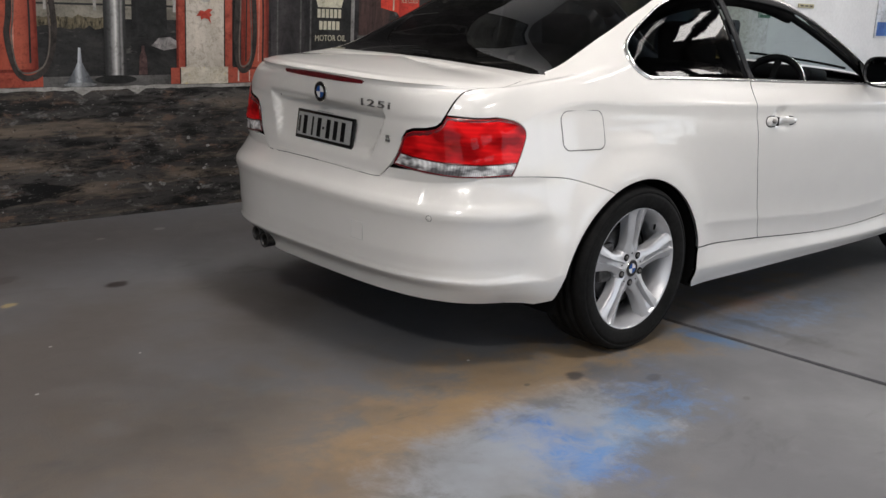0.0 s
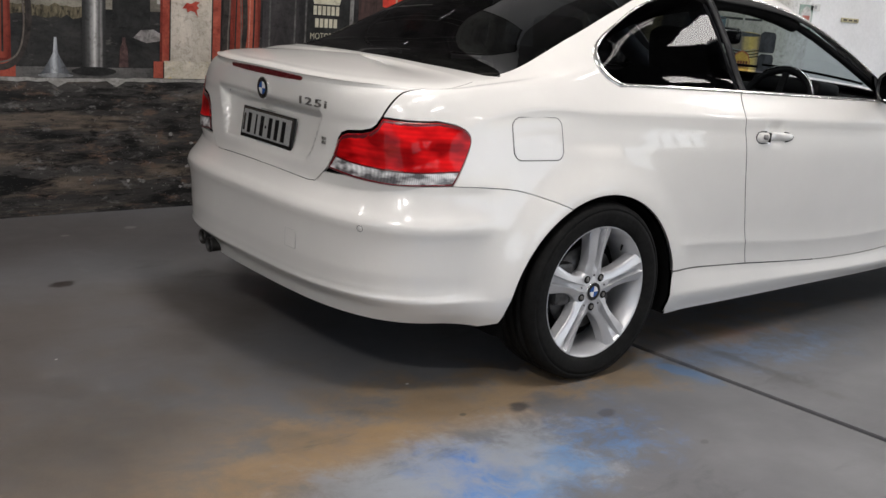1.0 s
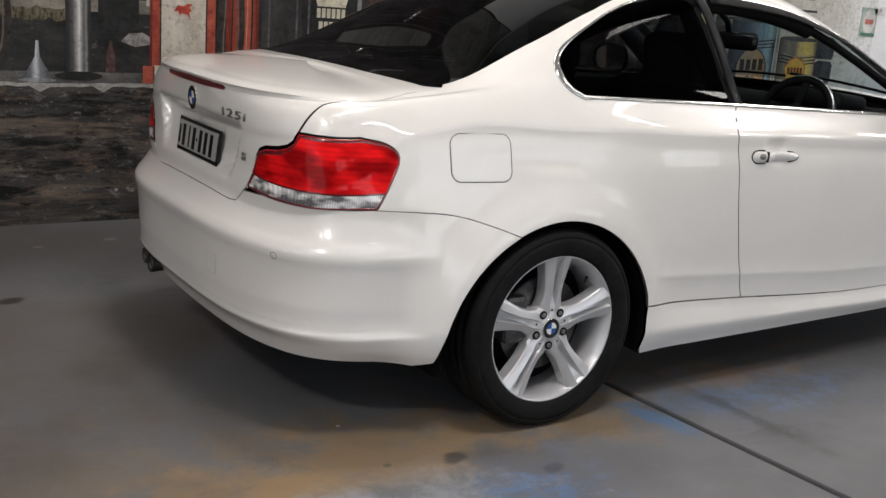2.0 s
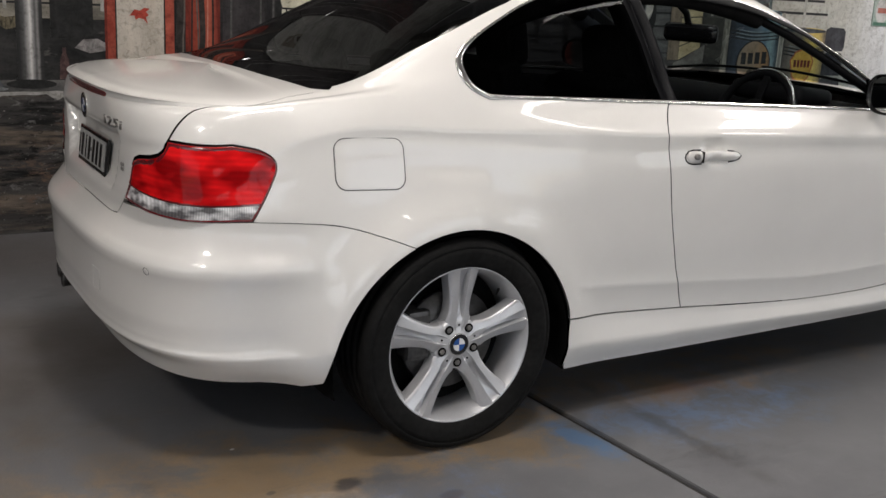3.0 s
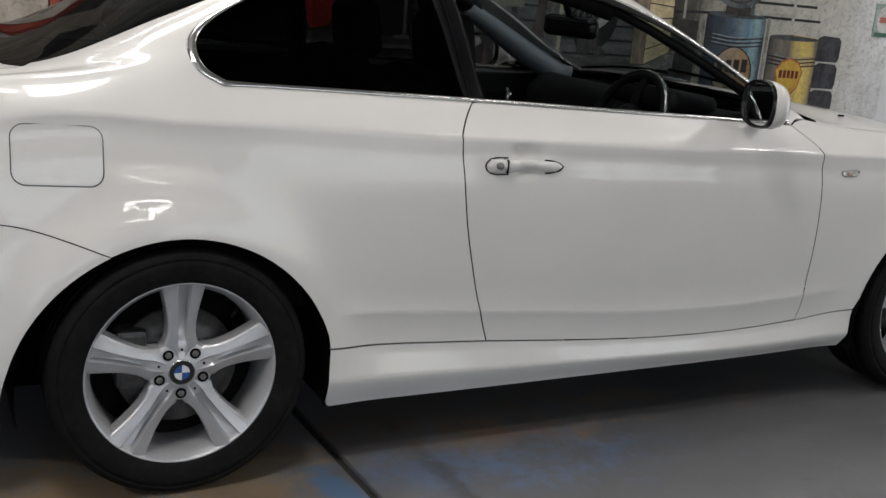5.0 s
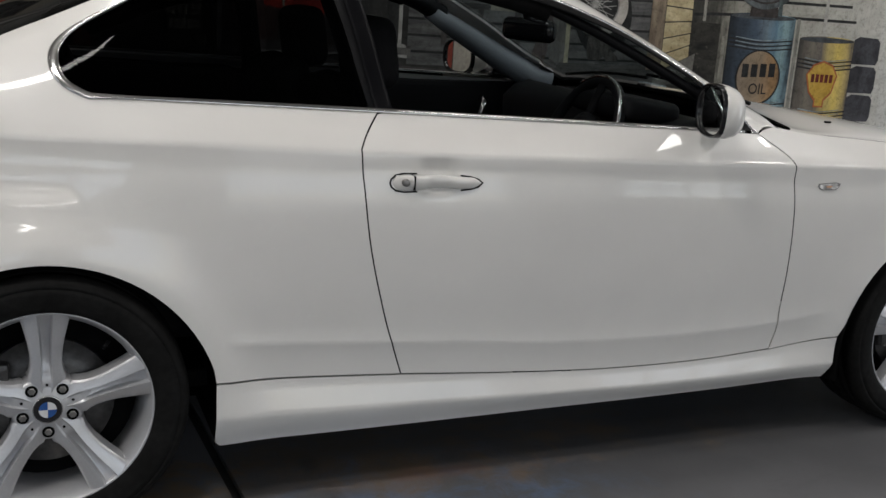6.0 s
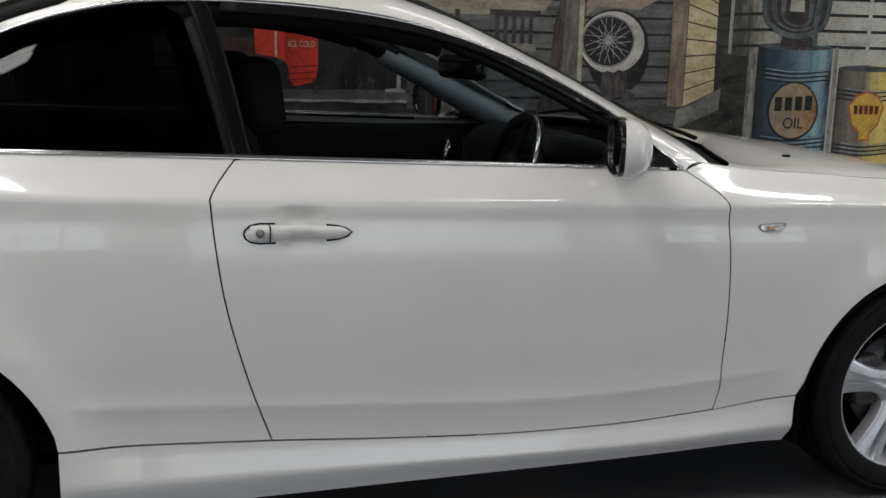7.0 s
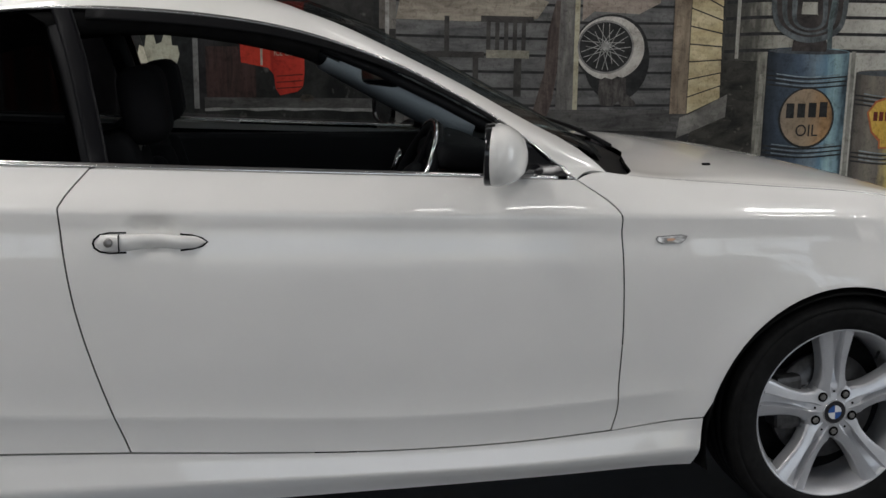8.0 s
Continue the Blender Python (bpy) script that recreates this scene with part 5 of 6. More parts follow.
def seat(y):
    """Front bucket seat with bolsters and a separate head restraint."""
    st = new("front_seat")
    st.parent = car
    tagged(st, "black cloth front seat with headrest")
    bm = bmesh.new()
    box_bm(bm, (1.10, y, .46), (.52, .50, .16), .055, 4, )
    for k in (-1, 1):
        box_bm(bm, (1.10, y + k * .215, .51), (.50, .10, .15), .045, 4)
    part("seat_cushion", bm, CLOTH, st)
    lean = Matrix.Rotation(radians(-17), 4, "Y")
    bm = bmesh.new()
    box_bm(bm, (.86, y, .76), (.14, .44, .58), .055, 4, lean)
    for k in (-1, 1):
        box_bm(bm, (.90, y + k * .19, .72), (.15, .11, .46), .045, 4, lean)
    part("backrest", bm, CLOTH, st)
    bm = bmesh.new()
    box_bm(bm, (.875, y, 1.112), (.115, .27, .20), .055, 5, Matrix.Rotation(radians(-8), 4, "Y"))
    part("headrest", bm, CLOTH, st)
    for k in (-.06, .06):
        bm = bmesh.new()
        tube_bm(bm, [(.845, y + k, .96), (.875, y + k, 1.06)], .007, 8)
        part("headrest_post", bm, STEEL, st)


seat(-.36)
seat(.36)
bm = bmesh.new()
box_bm(bm, (.36, 0, .50), (.46, 1.10, .18), .06, 4)
bench = part("rear_bench", bm, CLOTH, car, "black rear bench seat")
for y in (-.30, .30):
    bm = bmesh.new()
    box_bm(bm, (.10, y, .76), (.15, .50, .52), .05, 4, Matrix.Rotation(radians(-24), 4, "Y"))
    part("bench_backrest", bm, CLOTH, bench)
    bm = bmesh.new()
    box_bm(bm, (.06, y, 1.045), (.09, .26, .13), .04, 4, Matrix.Rotation(radians(-24), 4, "Y"))
    part("bench_headrest", bm, CLOTH, bench)

# dashboard, binnacle, steering wheel
bm = bmesh.new()
prof = [(1.98, .93), (1.92, .955), (1.83, .965), (1.765, .945), (1.72, .90), (1.725, .80), (1.75, .70), (1.83, .62), (1.98, .60)]
rows = [[bm.verts.new((x + (-0.03 * (1 - (y / .70) ** 2) + 0.10 * (max(0.0, y - 0.42) / 0.25) ** 2) * (x < 1.9), y, z)) for x, z in prof] for y in np.linspace(-.70, .70, 15)]
for r0, r1 in zip(rows, rows[1:]):
    for i in range(len(prof) - 1):
        bm.faces.new((r0[i], r0[i + 1], r1[i + 1], r1[i]))
for r in (rows[0], rows[-1]):
    bm.faces.new(r)
bmesh.ops.recalc_face_normals(bm, faces=bm.faces)
dash = part("dashboard", bm, CABIN, car, "black moulded dashboard")
bm = bmesh.new()
box_bm(bm, (1.72, -.37, .975), (.20, .36, .075), .035, 4, Matrix.Rotation(radians(6), 4, "Y"))
part("instrument_binnacle", bm, CABIN, dash)
wheel_m = Matrix.Translation((1.575, -.37, .882)) @ Matrix.Rotation(radians(-66), 4, "Y")
bm = bmesh.new()
n1, n2, R_, r_ = 48, 12, .183, .017
vs = [[bm.verts.new(((R_ + r_ * math.cos(b)) * math.cos(a), (R_ + r_ * math.cos(b)) * math.sin(a), r_ * math.sin(b))) for b in np.linspace(0, 2 * math.pi, n2, endpoint=False)] for a in np.linspace(0, 2 * math.pi, n1, endpoint=False)]
for i in range(n1):
    for j in range(n2):
        bm.faces.new((vs[i][j], vs[(i + 1) % n1][j], vs[(i + 1) % n1][(j + 1) % n2], vs[i][(j + 1) % n2]))
bmesh.ops.transform(bm, matrix=wheel_m, verts=bm.verts)
bmesh.ops.recalc_face_normals(bm, faces=bm.faces)
sw = part("steering_wheel", bm, CABIN, car, "black leather steering wheel with a bright strip for its rim highlight")
bm = bmesh.new()
lathe_bm(bm, [(.0001, .03), (.05, .028), (.075, .012), (.078, -.02), (.04, -.06), (.03, -.16)], 28, "z")
bmesh.ops.transform(bm, matrix=wheel_m, verts=bm.verts)
part("wheel_boss", bm, CABIN, sw)
for a in (0, 180, 270):
    bm = bmesh.new()
    box_bm(bm, (.125 * math.cos(radians(a + 90)), .125 * math.sin(radians(a + 90)), .004), (.11, .035, .014), .005, 2, Matrix.Rotation(radians(a + 90), 4, "Z"))
    bmesh.ops.transform(bm, matrix=wheel_m, verts=bm.verts)
    part("wheel_spoke", bm, CABIN, sw, smooth=False)
# highlight on the rim, made as a bright strip
bm = bmesh.new()
tube_bm(bm, [wheel_m @ Vector((.196 * math.cos(radians(a)), .196 * math.sin(radians(a)), .012)) for a in range(-100, 41, 8)], .006, 8)
part("rim_highlight_strip", bm, CHROME, sw)
# inside mirror
bm = bmesh.new()
box_bm(bm, (1.545, -.02, 1.182), (.05, .25, .075), .03, 4, Matrix.Rotation(radians(14), 4, "Z"))
im = part("inside_mirror", bm, GLOSSBLACK, car, "black inside rear-view mirror")
bm = bmesh.new()
tube_bm(bm, [(1.555, 0, 1.20), (1.53, 0, 1.26), (1.46, 0, 1.31)], .014, 8)
part("mirror_stalk", bm, TRIM, im)

# ---------------------------------------------------------------- the mural on the north wall
mural = new("mural")
tagged(mural, "painted wall mural of an old filling station", "mural", kind="structure")


def grimed(n, l, out, tc):
    """Darkens paint by broad smoky stains and fine brush strokes."""
    for scale, stretch, lo, hi, c, amount in ((2.6, (1, 1, 0.7), 0.45, 0.72, (0.26, 0.25, 0.23), 0.5), (9, (1, 1, 2.5), 0.52, 0.72, (0.35, 0.33, 0.30), 0.5), (38, (1, 1, 1), 0.52, 0.66, (0.36, 0.34, 0.32), 0.55), (85, (1.6, 1, 0.6), 0.54, 0.66, (0.40, 0.38, 0.36), 0.45)):
        mp, ns, r, mix = n.new("ShaderNodeMapping"), n.new("ShaderNodeTexNoise"), n.new("ShaderNodeMapRange"), n.new("ShaderNodeMix")
        mp.inputs["Scale"].default_value, mp.inputs["Location"].default_value = stretch, (scale * 1.7, 0, scale)
        ns.inputs["Scale"].default_value, ns.inputs["Detail"].default_value, ns.inputs["Roughness"].default_value, ns.inputs["Distortion"].default_value = scale, 9, 0.68, 0.7
        r.inputs["From Min"].default_value, r.inputs["From Max"].default_value, r.inputs["To Max"].default_value = lo, hi, amount
        l.new(tc.outputs["Object"], mp.inputs["Vector"])
        l.new(mp.outputs[0], ns.inputs["Vector"])
        l.new(ns.outputs["Fac"], r.inputs["Value"])
        mix.data_type, mix.blend_type = "RGBA", "MULTIPLY"
        l.new(r.outputs[0], mix.inputs["Factor"])
        l.new(out, mix.inputs["A"])
        mix.inputs["B"].default_value = (*c, 1)
        out = mix.outputs["Result"]
    return out


def brushed(name, c0, c1, scale=6.0, stretch=(1, 1, 1), lo=0.35, hi=0.65, rough=0.6, c2=None, dirty=True):
    """Wall paint put on with a brush: two colours mixed in streaks, with flecks of a third."""
    m = bpy.data.materials.new(name)
    m.use_nodes = True
    n, l = m.node_tree.nodes, m.node_tree.links
    b = n["Principled BSDF"]
    tc, mp, ns, mix, fine = n.new("ShaderNodeTexCoord"), n.new("ShaderNodeMapping"), n.new("ShaderNodeTexNoise"), n.new("ShaderNodeMix"), n.new("ShaderNodeTexNoise")
    mp.inputs["Scale"].default_value = stretch
    ns.inputs["Scale"].default_value, ns.inputs["Detail"].default_value, ns.inputs["Roughness"].default_value, ns.inputs["Distortion"].default_value = scale, 8, 0.65, 0.6
    fine.inputs["Scale"].default_value, fine.inputs["Detail"].default_value = scale * 5, 5
    l.new(tc.outputs["Object"], mp.inputs["Vector"])
    l.new(mp.outputs[0], ns.inputs["Vector"])
    l.new(mp.outputs[0], fine.inputs["Vector"])
    r = n.new("ShaderNodeMapRange")
    r.inputs["From Min"].default_value, r.inputs["From Max"].default_value = lo, hi
    l.new(ns.outputs["Fac"], r.inputs["Value"])
    mix.data_type = "RGBA"
    mix.inputs["A"].default_value, mix.inputs["B"].default_value = (*c0, 1), (*c1, 1)
    l.new(r.outputs[0], mix.inputs["Factor"])
    out = mix.outputs["Result"]
    if c2:
        r2, mix2 = n.new("ShaderNodeMapRange"), n.new("ShaderNodeMix")
        r2.inputs["From Min"].default_value, r2.inputs["From Max"].default_value = 0.63, 0.74
        l.new(fine.outputs["Fac"], r2.inputs["Value"])
        mix2.data_type = "RGBA"
        l.new(out, mix2.inputs["A"])
        mix2.inputs["B"].default_value = (*c2, 1)
        l.new(r2.outputs[0], mix2.inputs["Factor"])
        out = mix2.outputs["Result"]
    l.new(grimed(n, l, out, tc) if dirty else out, b.inputs["Base Color"])
    b.inputs["Roughness"].default_value = rough
    b.inputs["Specular IOR Level"].default_value = 0.2
    bp = n.new("ShaderNodeBump")
    bp.inputs["Strength"].default_value, bp.inputs["Distance"].default_value = 0.3, 0.003
    l.new(fine.outputs["Fac"], bp.inputs["Height"])
    l.new(bp.outputs[0], b.inputs["Normal"])
    return m


def across(name, stops, axis=0, streak=0.06, rough=0.55):
    """Paint blended through colour stops across the painted piece, with brush streaks."""
    m = bpy.data.materials.new(name)
    m.use_nodes = True
    n, l = m.node_tree.nodes, m.node_tree.links
    b = n["Principled BSDF"]
    tc, sp, ns, add, rp = n.new("ShaderNodeTexCoord"), n.new("ShaderNodeSeparateXYZ"), n.new("ShaderNodeTexNoise"), n.new("ShaderNodeMath"), n.new("ShaderNodeValToRGB")
    mp = n.new("ShaderNodeMapping")
    mp.inputs["Scale"].default_value = (14, 1, 3) if axis == 0 else (3, 1, 14)
    ns.inputs["Scale"].default_value, ns.inputs["Detail"].default_value = 2.0, 7
    l.new(tc.outputs["Object"], mp.inputs["Vector"])
    l.new(mp.outputs[0], ns.inputs["Vector"])
    l.new(tc.outputs["Generated"], sp.inputs[0])
    sub = n.new("ShaderNodeMath")
    sub.operation = "MULTIPLY_ADD"
    l.new(ns.outputs["Fac"], sub.inputs[0])
    sub.inputs[1].default_value, sub.inputs[2].default_value = streak * 4, -streak * 2
    l.new(sp.outputs[axis], add.inputs[0])
    l.new(sub.outputs[0], add.inputs[1])
    l.new(add.outputs[0], rp.inputs[0])
    e = rp.color_ramp.elements
    while len(e) < len(stops):
        e.new(0.5)
    for k, (p, c) in zip(e, stops):
        k.position, k.color = p, (*c, 1)
    l.new(grimed(n, l, rp.outputs[0], tc), b.inputs["Base Color"])
    b.inputs["Roughness"].default_value = rough
    b.inputs["Specular IOR Level"].default_value = 0.2
    return m


def kerb_paint():
    """Black kerb paint dabbed on in horizontal strokes over brown and grey, with pale flecks."""
    m = bpy.data.materials.new("black_kerb_paint")
    m.use_nodes = True
    n, l = m.node_tree.nodes, m.node_tree.links
    b = n["Principled BSDF"]
    tc = n.new("ShaderNodeTexCoord")
    col = None
    for scale, stretch, lo, hi, c, rough in ((1.5, (0.5, 1, 3.0), 0.40, 0.66, (0.075, 0.070, 0.066), 0.62), (2.6, (0.40, 1, 4.2), 0.50, 0.66, (0.150, 0.118, 0.090), 0.68),
                                             (4.6, (0.5, 1, 2.6), 0.50, 0.60, (0.006, 0.006, 0.006), 0.7), (9, (0.6, 1, 2.2), 0.55, 0.66, (0.125, 0.080, 0.058), 0.75),
                                             (14, (0.7, 1, 1.8), 0.57, 0.68, (0.16, 0.155, 0.15), 0.75), (24, (0.6, 1, 2.0), 0.55, 0.64, (0.006, 0.006, 0.006), 0.75),
                                             (42, (1, 1, 1.3), 0.63, 0.71, (0.22, 0.21, 0.20), 0.7), (95, (1, 1, 1), 0.68, 0.73, (0.34, 0.33, 0.32), 0.6)):
        mp, ns, r, mix = n.new("ShaderNodeMapping"), n.new("ShaderNodeTexNoise"), n.new("ShaderNodeMapRange"), n.new("ShaderNodeMix")
        mp.inputs["Scale"].default_value = stretch
        mp.inputs["Location"].default_value = (scale, scale * 2, scale * 0.7)
        ns.inputs["Scale"].default_value, ns.inputs["Detail"].default_value = scale, 9
        ns.inputs["Roughness"].default_value, ns.inputs["Distortion"].default_value = rough, 0.35
        r.inputs["From Min"].default_value, r.inputs["From Max"].default_value = lo, hi
        l.new(tc.outputs["Object"], mp.inputs["Vector"])
        l.new(mp.outputs[0], ns.inputs["Vector"])
        l.new(ns.outputs["Fac"], r.inputs["Value"])
        mix.data_type = "RGBA"
        l.new(r.outputs[0], mix.inputs["Factor"])
        if col is None:
            mix.inputs["A"].default_value = (0.010, 0.010, 0.010, 1)
        else:
            l.new(col, mix.inputs["A"])
        mix.inputs["B"].default_value = (*c, 1)
        col = mix.outputs["Result"]
    l.new(col, b.inputs["Base Color"])
    b.inputs["Roughness"].default_value = 0.55
    b.inputs["Specular IOR Level"].default_value = 0.2
    bp = n.new("ShaderNodeBump")
    bp.inputs["Strength"].default_value, bp.inputs["Distance"].default_value = 0.4, 0.004
    l.new(ns.outputs["Fac"], bp.inputs["Height"])
    l.new(bp.outputs[0], b.inputs["Normal"])
    return m


LAYER = [0.0]


def drawn(x, z):
    """Where a point of the drawing lands on the wall: the mural is a little out of level and stretched."""
    dx = np.interp(x, [-.6, 0, 1.45, 3.0, 4.3, 5.6, 6.4, 7.9], [-.131, -.121, -.086, -.061, -.057, -.060, -.072, -.117])
    dz = np.interp(x, [-.5, 0, 1.45, 3.1, 3.6, 4.3, 5.6, 6.4, 7.9], [.014, .013, .004, -.009, -.010, -.015, -.033, -.040, -.059])
    return float(x + dx), float(max(z + dz + .030 * z, .0006)) if z > .004 else z



def paint(name, pts, mat, layer, parent=None, label=""):
    """A flat painted piece on the wall, bounded by (x, z) points."""
    LAYER[0] += 0.00002
    y = WALL_Y - 0.0025 * layer - LAYER[0]
    bm = bmesh.new()
    f = bm.faces.new([bm.verts.new((x, y, z)) for x, z in (drawn(*p) for p in pts)])
    bm.normal_update()
    if f.normal.y > 0:
        f.normal_flip()
    g = bmesh.ops.extrude_face_region(bm, geom=[f])
    bmesh.ops.translate(bm, vec=(0, 0.0015, 0), verts=[v for v in g["geom"] if isinstance(v, bmesh.types.BMVert)])
    bmesh.ops.recalc_face_normals(bm, faces=bm.faces)
    return part(name, bm, mat, parent or mural, label, smooth=False)


def rect(x0, x1, z0, z1):
    return [(x0, z0), (x1, z0), (x1, z1), (x0, z1)]


def oval(cx, cz, rx, rz, n=36, a0=0, a1=360):
    return [(cx + rx * math.cos(radians(a0 + (a1 - a0) * i / n)), cz + rz * math.sin(radians(a0 + (a1 - a0) * i / n))) for i in range(n if a1 - a0 == 360 else n + 1)]


def stroke(name, pts, width, mat, layer, parent=None, label="", per=6):
    """A painted line of given width through points."""
    p = smooth_line(pts, per) if len(pts) > 2 else [np.array(q, float) for q in pts]
    d = np.gradient(np.array(p), axis=0)
    d = d / np.maximum(np.hypot(d[:, 0], d[:, 1])[:, None], 1e-9)
    nn = np.stack([-d[:, 1], d[:, 0]], 1) * width / 2
    q = np.array(p)
    return paint(name, [tuple(v) for v in q + nn] + [tuple(v) for v in (q - nn)[::-1]], mat, layer, parent, label)


def on_wall(x0, z0, layer, sx=1.0):
    x0, z0 = drawn(x0, z0)
    return lambda a, b, c: Vector((x0 + a * sx, WALL_Y - 0.0025 * layer - 0.0075 - c, z0 + b))


def uneven(x0, x1, z, amp, step, rng):
    n = max(2, int(abs(x1 - x0) / step))
    return [(x0 + (x1 - x0) * i / n, z + rng.uniform(-amp, amp)) for i in range(n + 1)]


rng = random.Random(5)
NIGHT = brushed("night_paint", (0.010, 0.010, 0.011), (0.045, 0.044, 0.043), 3.0, (1, 1, 2.5), c2=(0.09, 0.085, 0.08))
BAND = kerb_paint()
BANDBROWN = brushed("brown_kerb_streak", (0.045, 0.038, 0.030), (0.135, 0.110, 0.085), 4, (0.7, 1, 5), 0.35, 0.7, c2=(0.02, 0.02, 0.02))
FLECK = brushed("pale_fleck_paint", (0.10, 0.10, 0.095), (0.32, 0.31, 0.30), 60)
KERBEDGE = brushed("kerb_edge_paint", (0.22, 0.215, 0.20), (0.42, 0.41, 0.39), 9)
KERBTOP = brushed("kerb_top_paint", (0.05, 0.05, 0.05), (0.15, 0.145, 0.14), 5, (1, 1, 4))
PUMPRED = across("pump_red_paint", [(0, (0.16, 0.024, 0.014)), (0.35, (0.34, 0.066, 0.038)), (0.7, (0.40, 0.095, 0.058)), (1, (0.15, 0.022, 0.014))])
PUMPDARK = brushed("pump_dark_red", (0.10, 0.016, 0.011), (0.21, 0.034, 0.022), 6, (3, 1, 1))
PUMPBASE = brushed("pump_base_red", (0.27, 0.045, 0.028), (0.44, 0.105, 0.068), 7)
PUMPGLINT = brushed("pump_glint_paint", (0.42, 0.16, 0.11), (0.58, 0.28, 0.22), 12, (3, 1, 1))
CREAM = brushed("pump_cream", (0.48, 0.43, 0.36), (0.60, 0.55, 0.48), 2.5, (2, 1, 1))
CREAMBASE = brushed("pump_cream_base", (0.55, 0.50, 0.40), (0.68, 0.64, 0.55), 6, c2=(0.6, 0.5, 0.25))
HOSE = brushed("hose_black_paint", (0.018, 0.015, 0.014), (0.06, 0.05, 0.045), 12)
HOSELIT = brushed("hose_light_paint", (0.10, 0.08, 0.07), (0.17, 0.15, 0.13), 12)
POLE = across("silver_pole_paint", [(0, (0.012, 0.012, 0.013)), (0.24, (0.03, 0.03, 0.03)), (0.36, (0.09, 0.09, 0.09)), (0.46, (0.34, 0.335, 0.33)), (0.52, (0.66, 0.65, 0.63)), (0.58, (0.30, 0.295, 0.29)), (0.64, (0.10, 0.10, 0.10)), (0.70, (0.24, 0.235, 0.23)), (0.76, (0.04, 0.04, 0.04)), (1, (0.012, 0.012, 0.012))], 0, 0.012)
FUNNEL = across("tin_funnel_paint", [(0, (0.03, 0.033, 0.038)), (0.32, (0.13, 0.14, 0.155)), (0.47, (0.52, 0.54, 0.57)), (0.58, (0.17, 0.18, 0.20)), (1, (0.03, 0.033, 0.036))], 0, 0.02)
REDMARK = brushed("red_mark_paint", (0.40, 0.045, 0.03), (0.50, 0.09, 0.06), 20)
FARHOUSE = brushed("far_house_paint", (0.13, 0.12, 0.10), (0.27, 0.25, 0.21), 4, (1, 1, 3))
OUTLINE = brushed("dark_outline_paint", (0.012, 0.012, 0.012), (0.03, 0.03, 0.03), 20)

# backgrounds
paint("night_background", rect(-6.9, 1.10, .66, 4.0), NIGHT, 1)
# unseen grey field above the pumps, added to brighten the rear window's reflection
paint("upper_grey_field", uneven(-6.9, 1.08, 1.72, .06, .22, rng) + [(1.08, 3.95), (-6.9, 3.95)], brushed("upper_grey_paint", (0.13, 0.132, 0.13), (0.26, 0.262, 0.25), 2.2, (1, 1, 1.6), c2=(0.05, 0.05, 0.04)), 1.3)
paint("kerb_face", rect(-6.9, 2.1, .0005, .668), BAND, 1.2)
for i in range(20):
    x, z, r = rng.uniform(-1.3, .35), rng.choice((rng.uniform(.05, .62), rng.uniform(.08, .22))), rng.uniform(.002, .006)
    paint("paint_fleck", [(x + r * rng.uniform(.6, 1.7) * math.cos(a), z + r * rng.uniform(.5, 1.1) * math.sin(a)) for a in np.linspace(0, 2 * math.pi, 8, endpoint=False)], FLECK, 1.9)
for x, z, r in ((-.10, .385, .012), (.02, .335, .010), (.0, .21, .012), (-.255, .14, .013), (-.335, .145, .010), (-.04, .10, .009), (-.275, .15, .008), (.01, .23, .007)):
    paint("paint_fleck", [(x + r * rng.uniform(.7, 1.5) * math.cos(a), z + r * rng.uniform(.5, 1.0) * math.sin(a)) for a in np.linspace(0, 2 * math.pi, 9, endpoint=False)], FLECK, 2.0)
paint("kerb_top", rect(-6.9, .60, .672, .735), KERBTOP, 1.5)
edge_top = uneven(-3.0, .45, .678, .004, .05, rng)
drips = [(x, .664 - (.030 if abs(x + .70) < .02 or abs(x + .385) < .02 else rng.uniform(0, .006))) for x, _ in edge_top[::-1]]
paint("kerb_edge", edge_top + drips, KERBEDGE, 2.0)

# far house, grass and dark door behind the pumps
paint("far_house", rect(-1.0, -.13, 1.02, 2.3), FARHOUSE, 1.4)
paint("far_house_line", rect(-1.0, -.13, 1.085, 1.095), OUTLINE, 1.7)
for x in (-.88, -.62, -.175):
    paint("porch_post", rect(x - .008, x + .008, 1.06, 1.35), KERBEDGE, 1.8)
paint("grass_fringe", uneven(-.98, -.50, 1.03, .012, .03, rng) + uneven(-.50, -.98, .975, .012, .03, rng), brushed("dry_grass_paint", (0.02, 0.018, 0.012), (0.20, 0.17, 0.11), 30, (3, 1, 1)), 1.9)
paint("dark_doorway", rect(-.42, -.22, .93, 2.0), OUTLINE, 1.8)
paint("litter", [(-.31, .885), (-.27, .925), (-.20, .93), (-.145, .90), (-.15, .875), (-.24, .86)], brushed("pale_litter_paint", (0.14, 0.13, 0.13), (0.38, 0.36, 0.35), 25), 2)
paint("oil_bottle", [(-.385, .735), (-.335, .735), (-.34, .83), (-.352, .86), (-.352, .885), (-.368, .885), (-.368, .86), (-.38, .83)], brushed("bottle_paint", (0.04, 0.02, 0.02), (0.13, 0.08, 0.075), 20), 2)

# pole and funnel
paint("pole", [(-.605, .70), (-.575, .745), (-.58, 3.0), (-.455, 3.0), (-.455, .745), (-.425, .70)], POLE, 2.2)
paint("pole_foot", oval(-.515, .712, .115, .022), OUTLINE, 2.4)
paint("funnel", [(-.795, .692), (-.775, .71), (-.735, .775), (-.722, .80), (-.716, .875), (-.704, .875), (-.698, .80), (-.685, .775), (-.645, .71), (-.625, .692), (-.71, .683)], FUNNEL, 2.6)
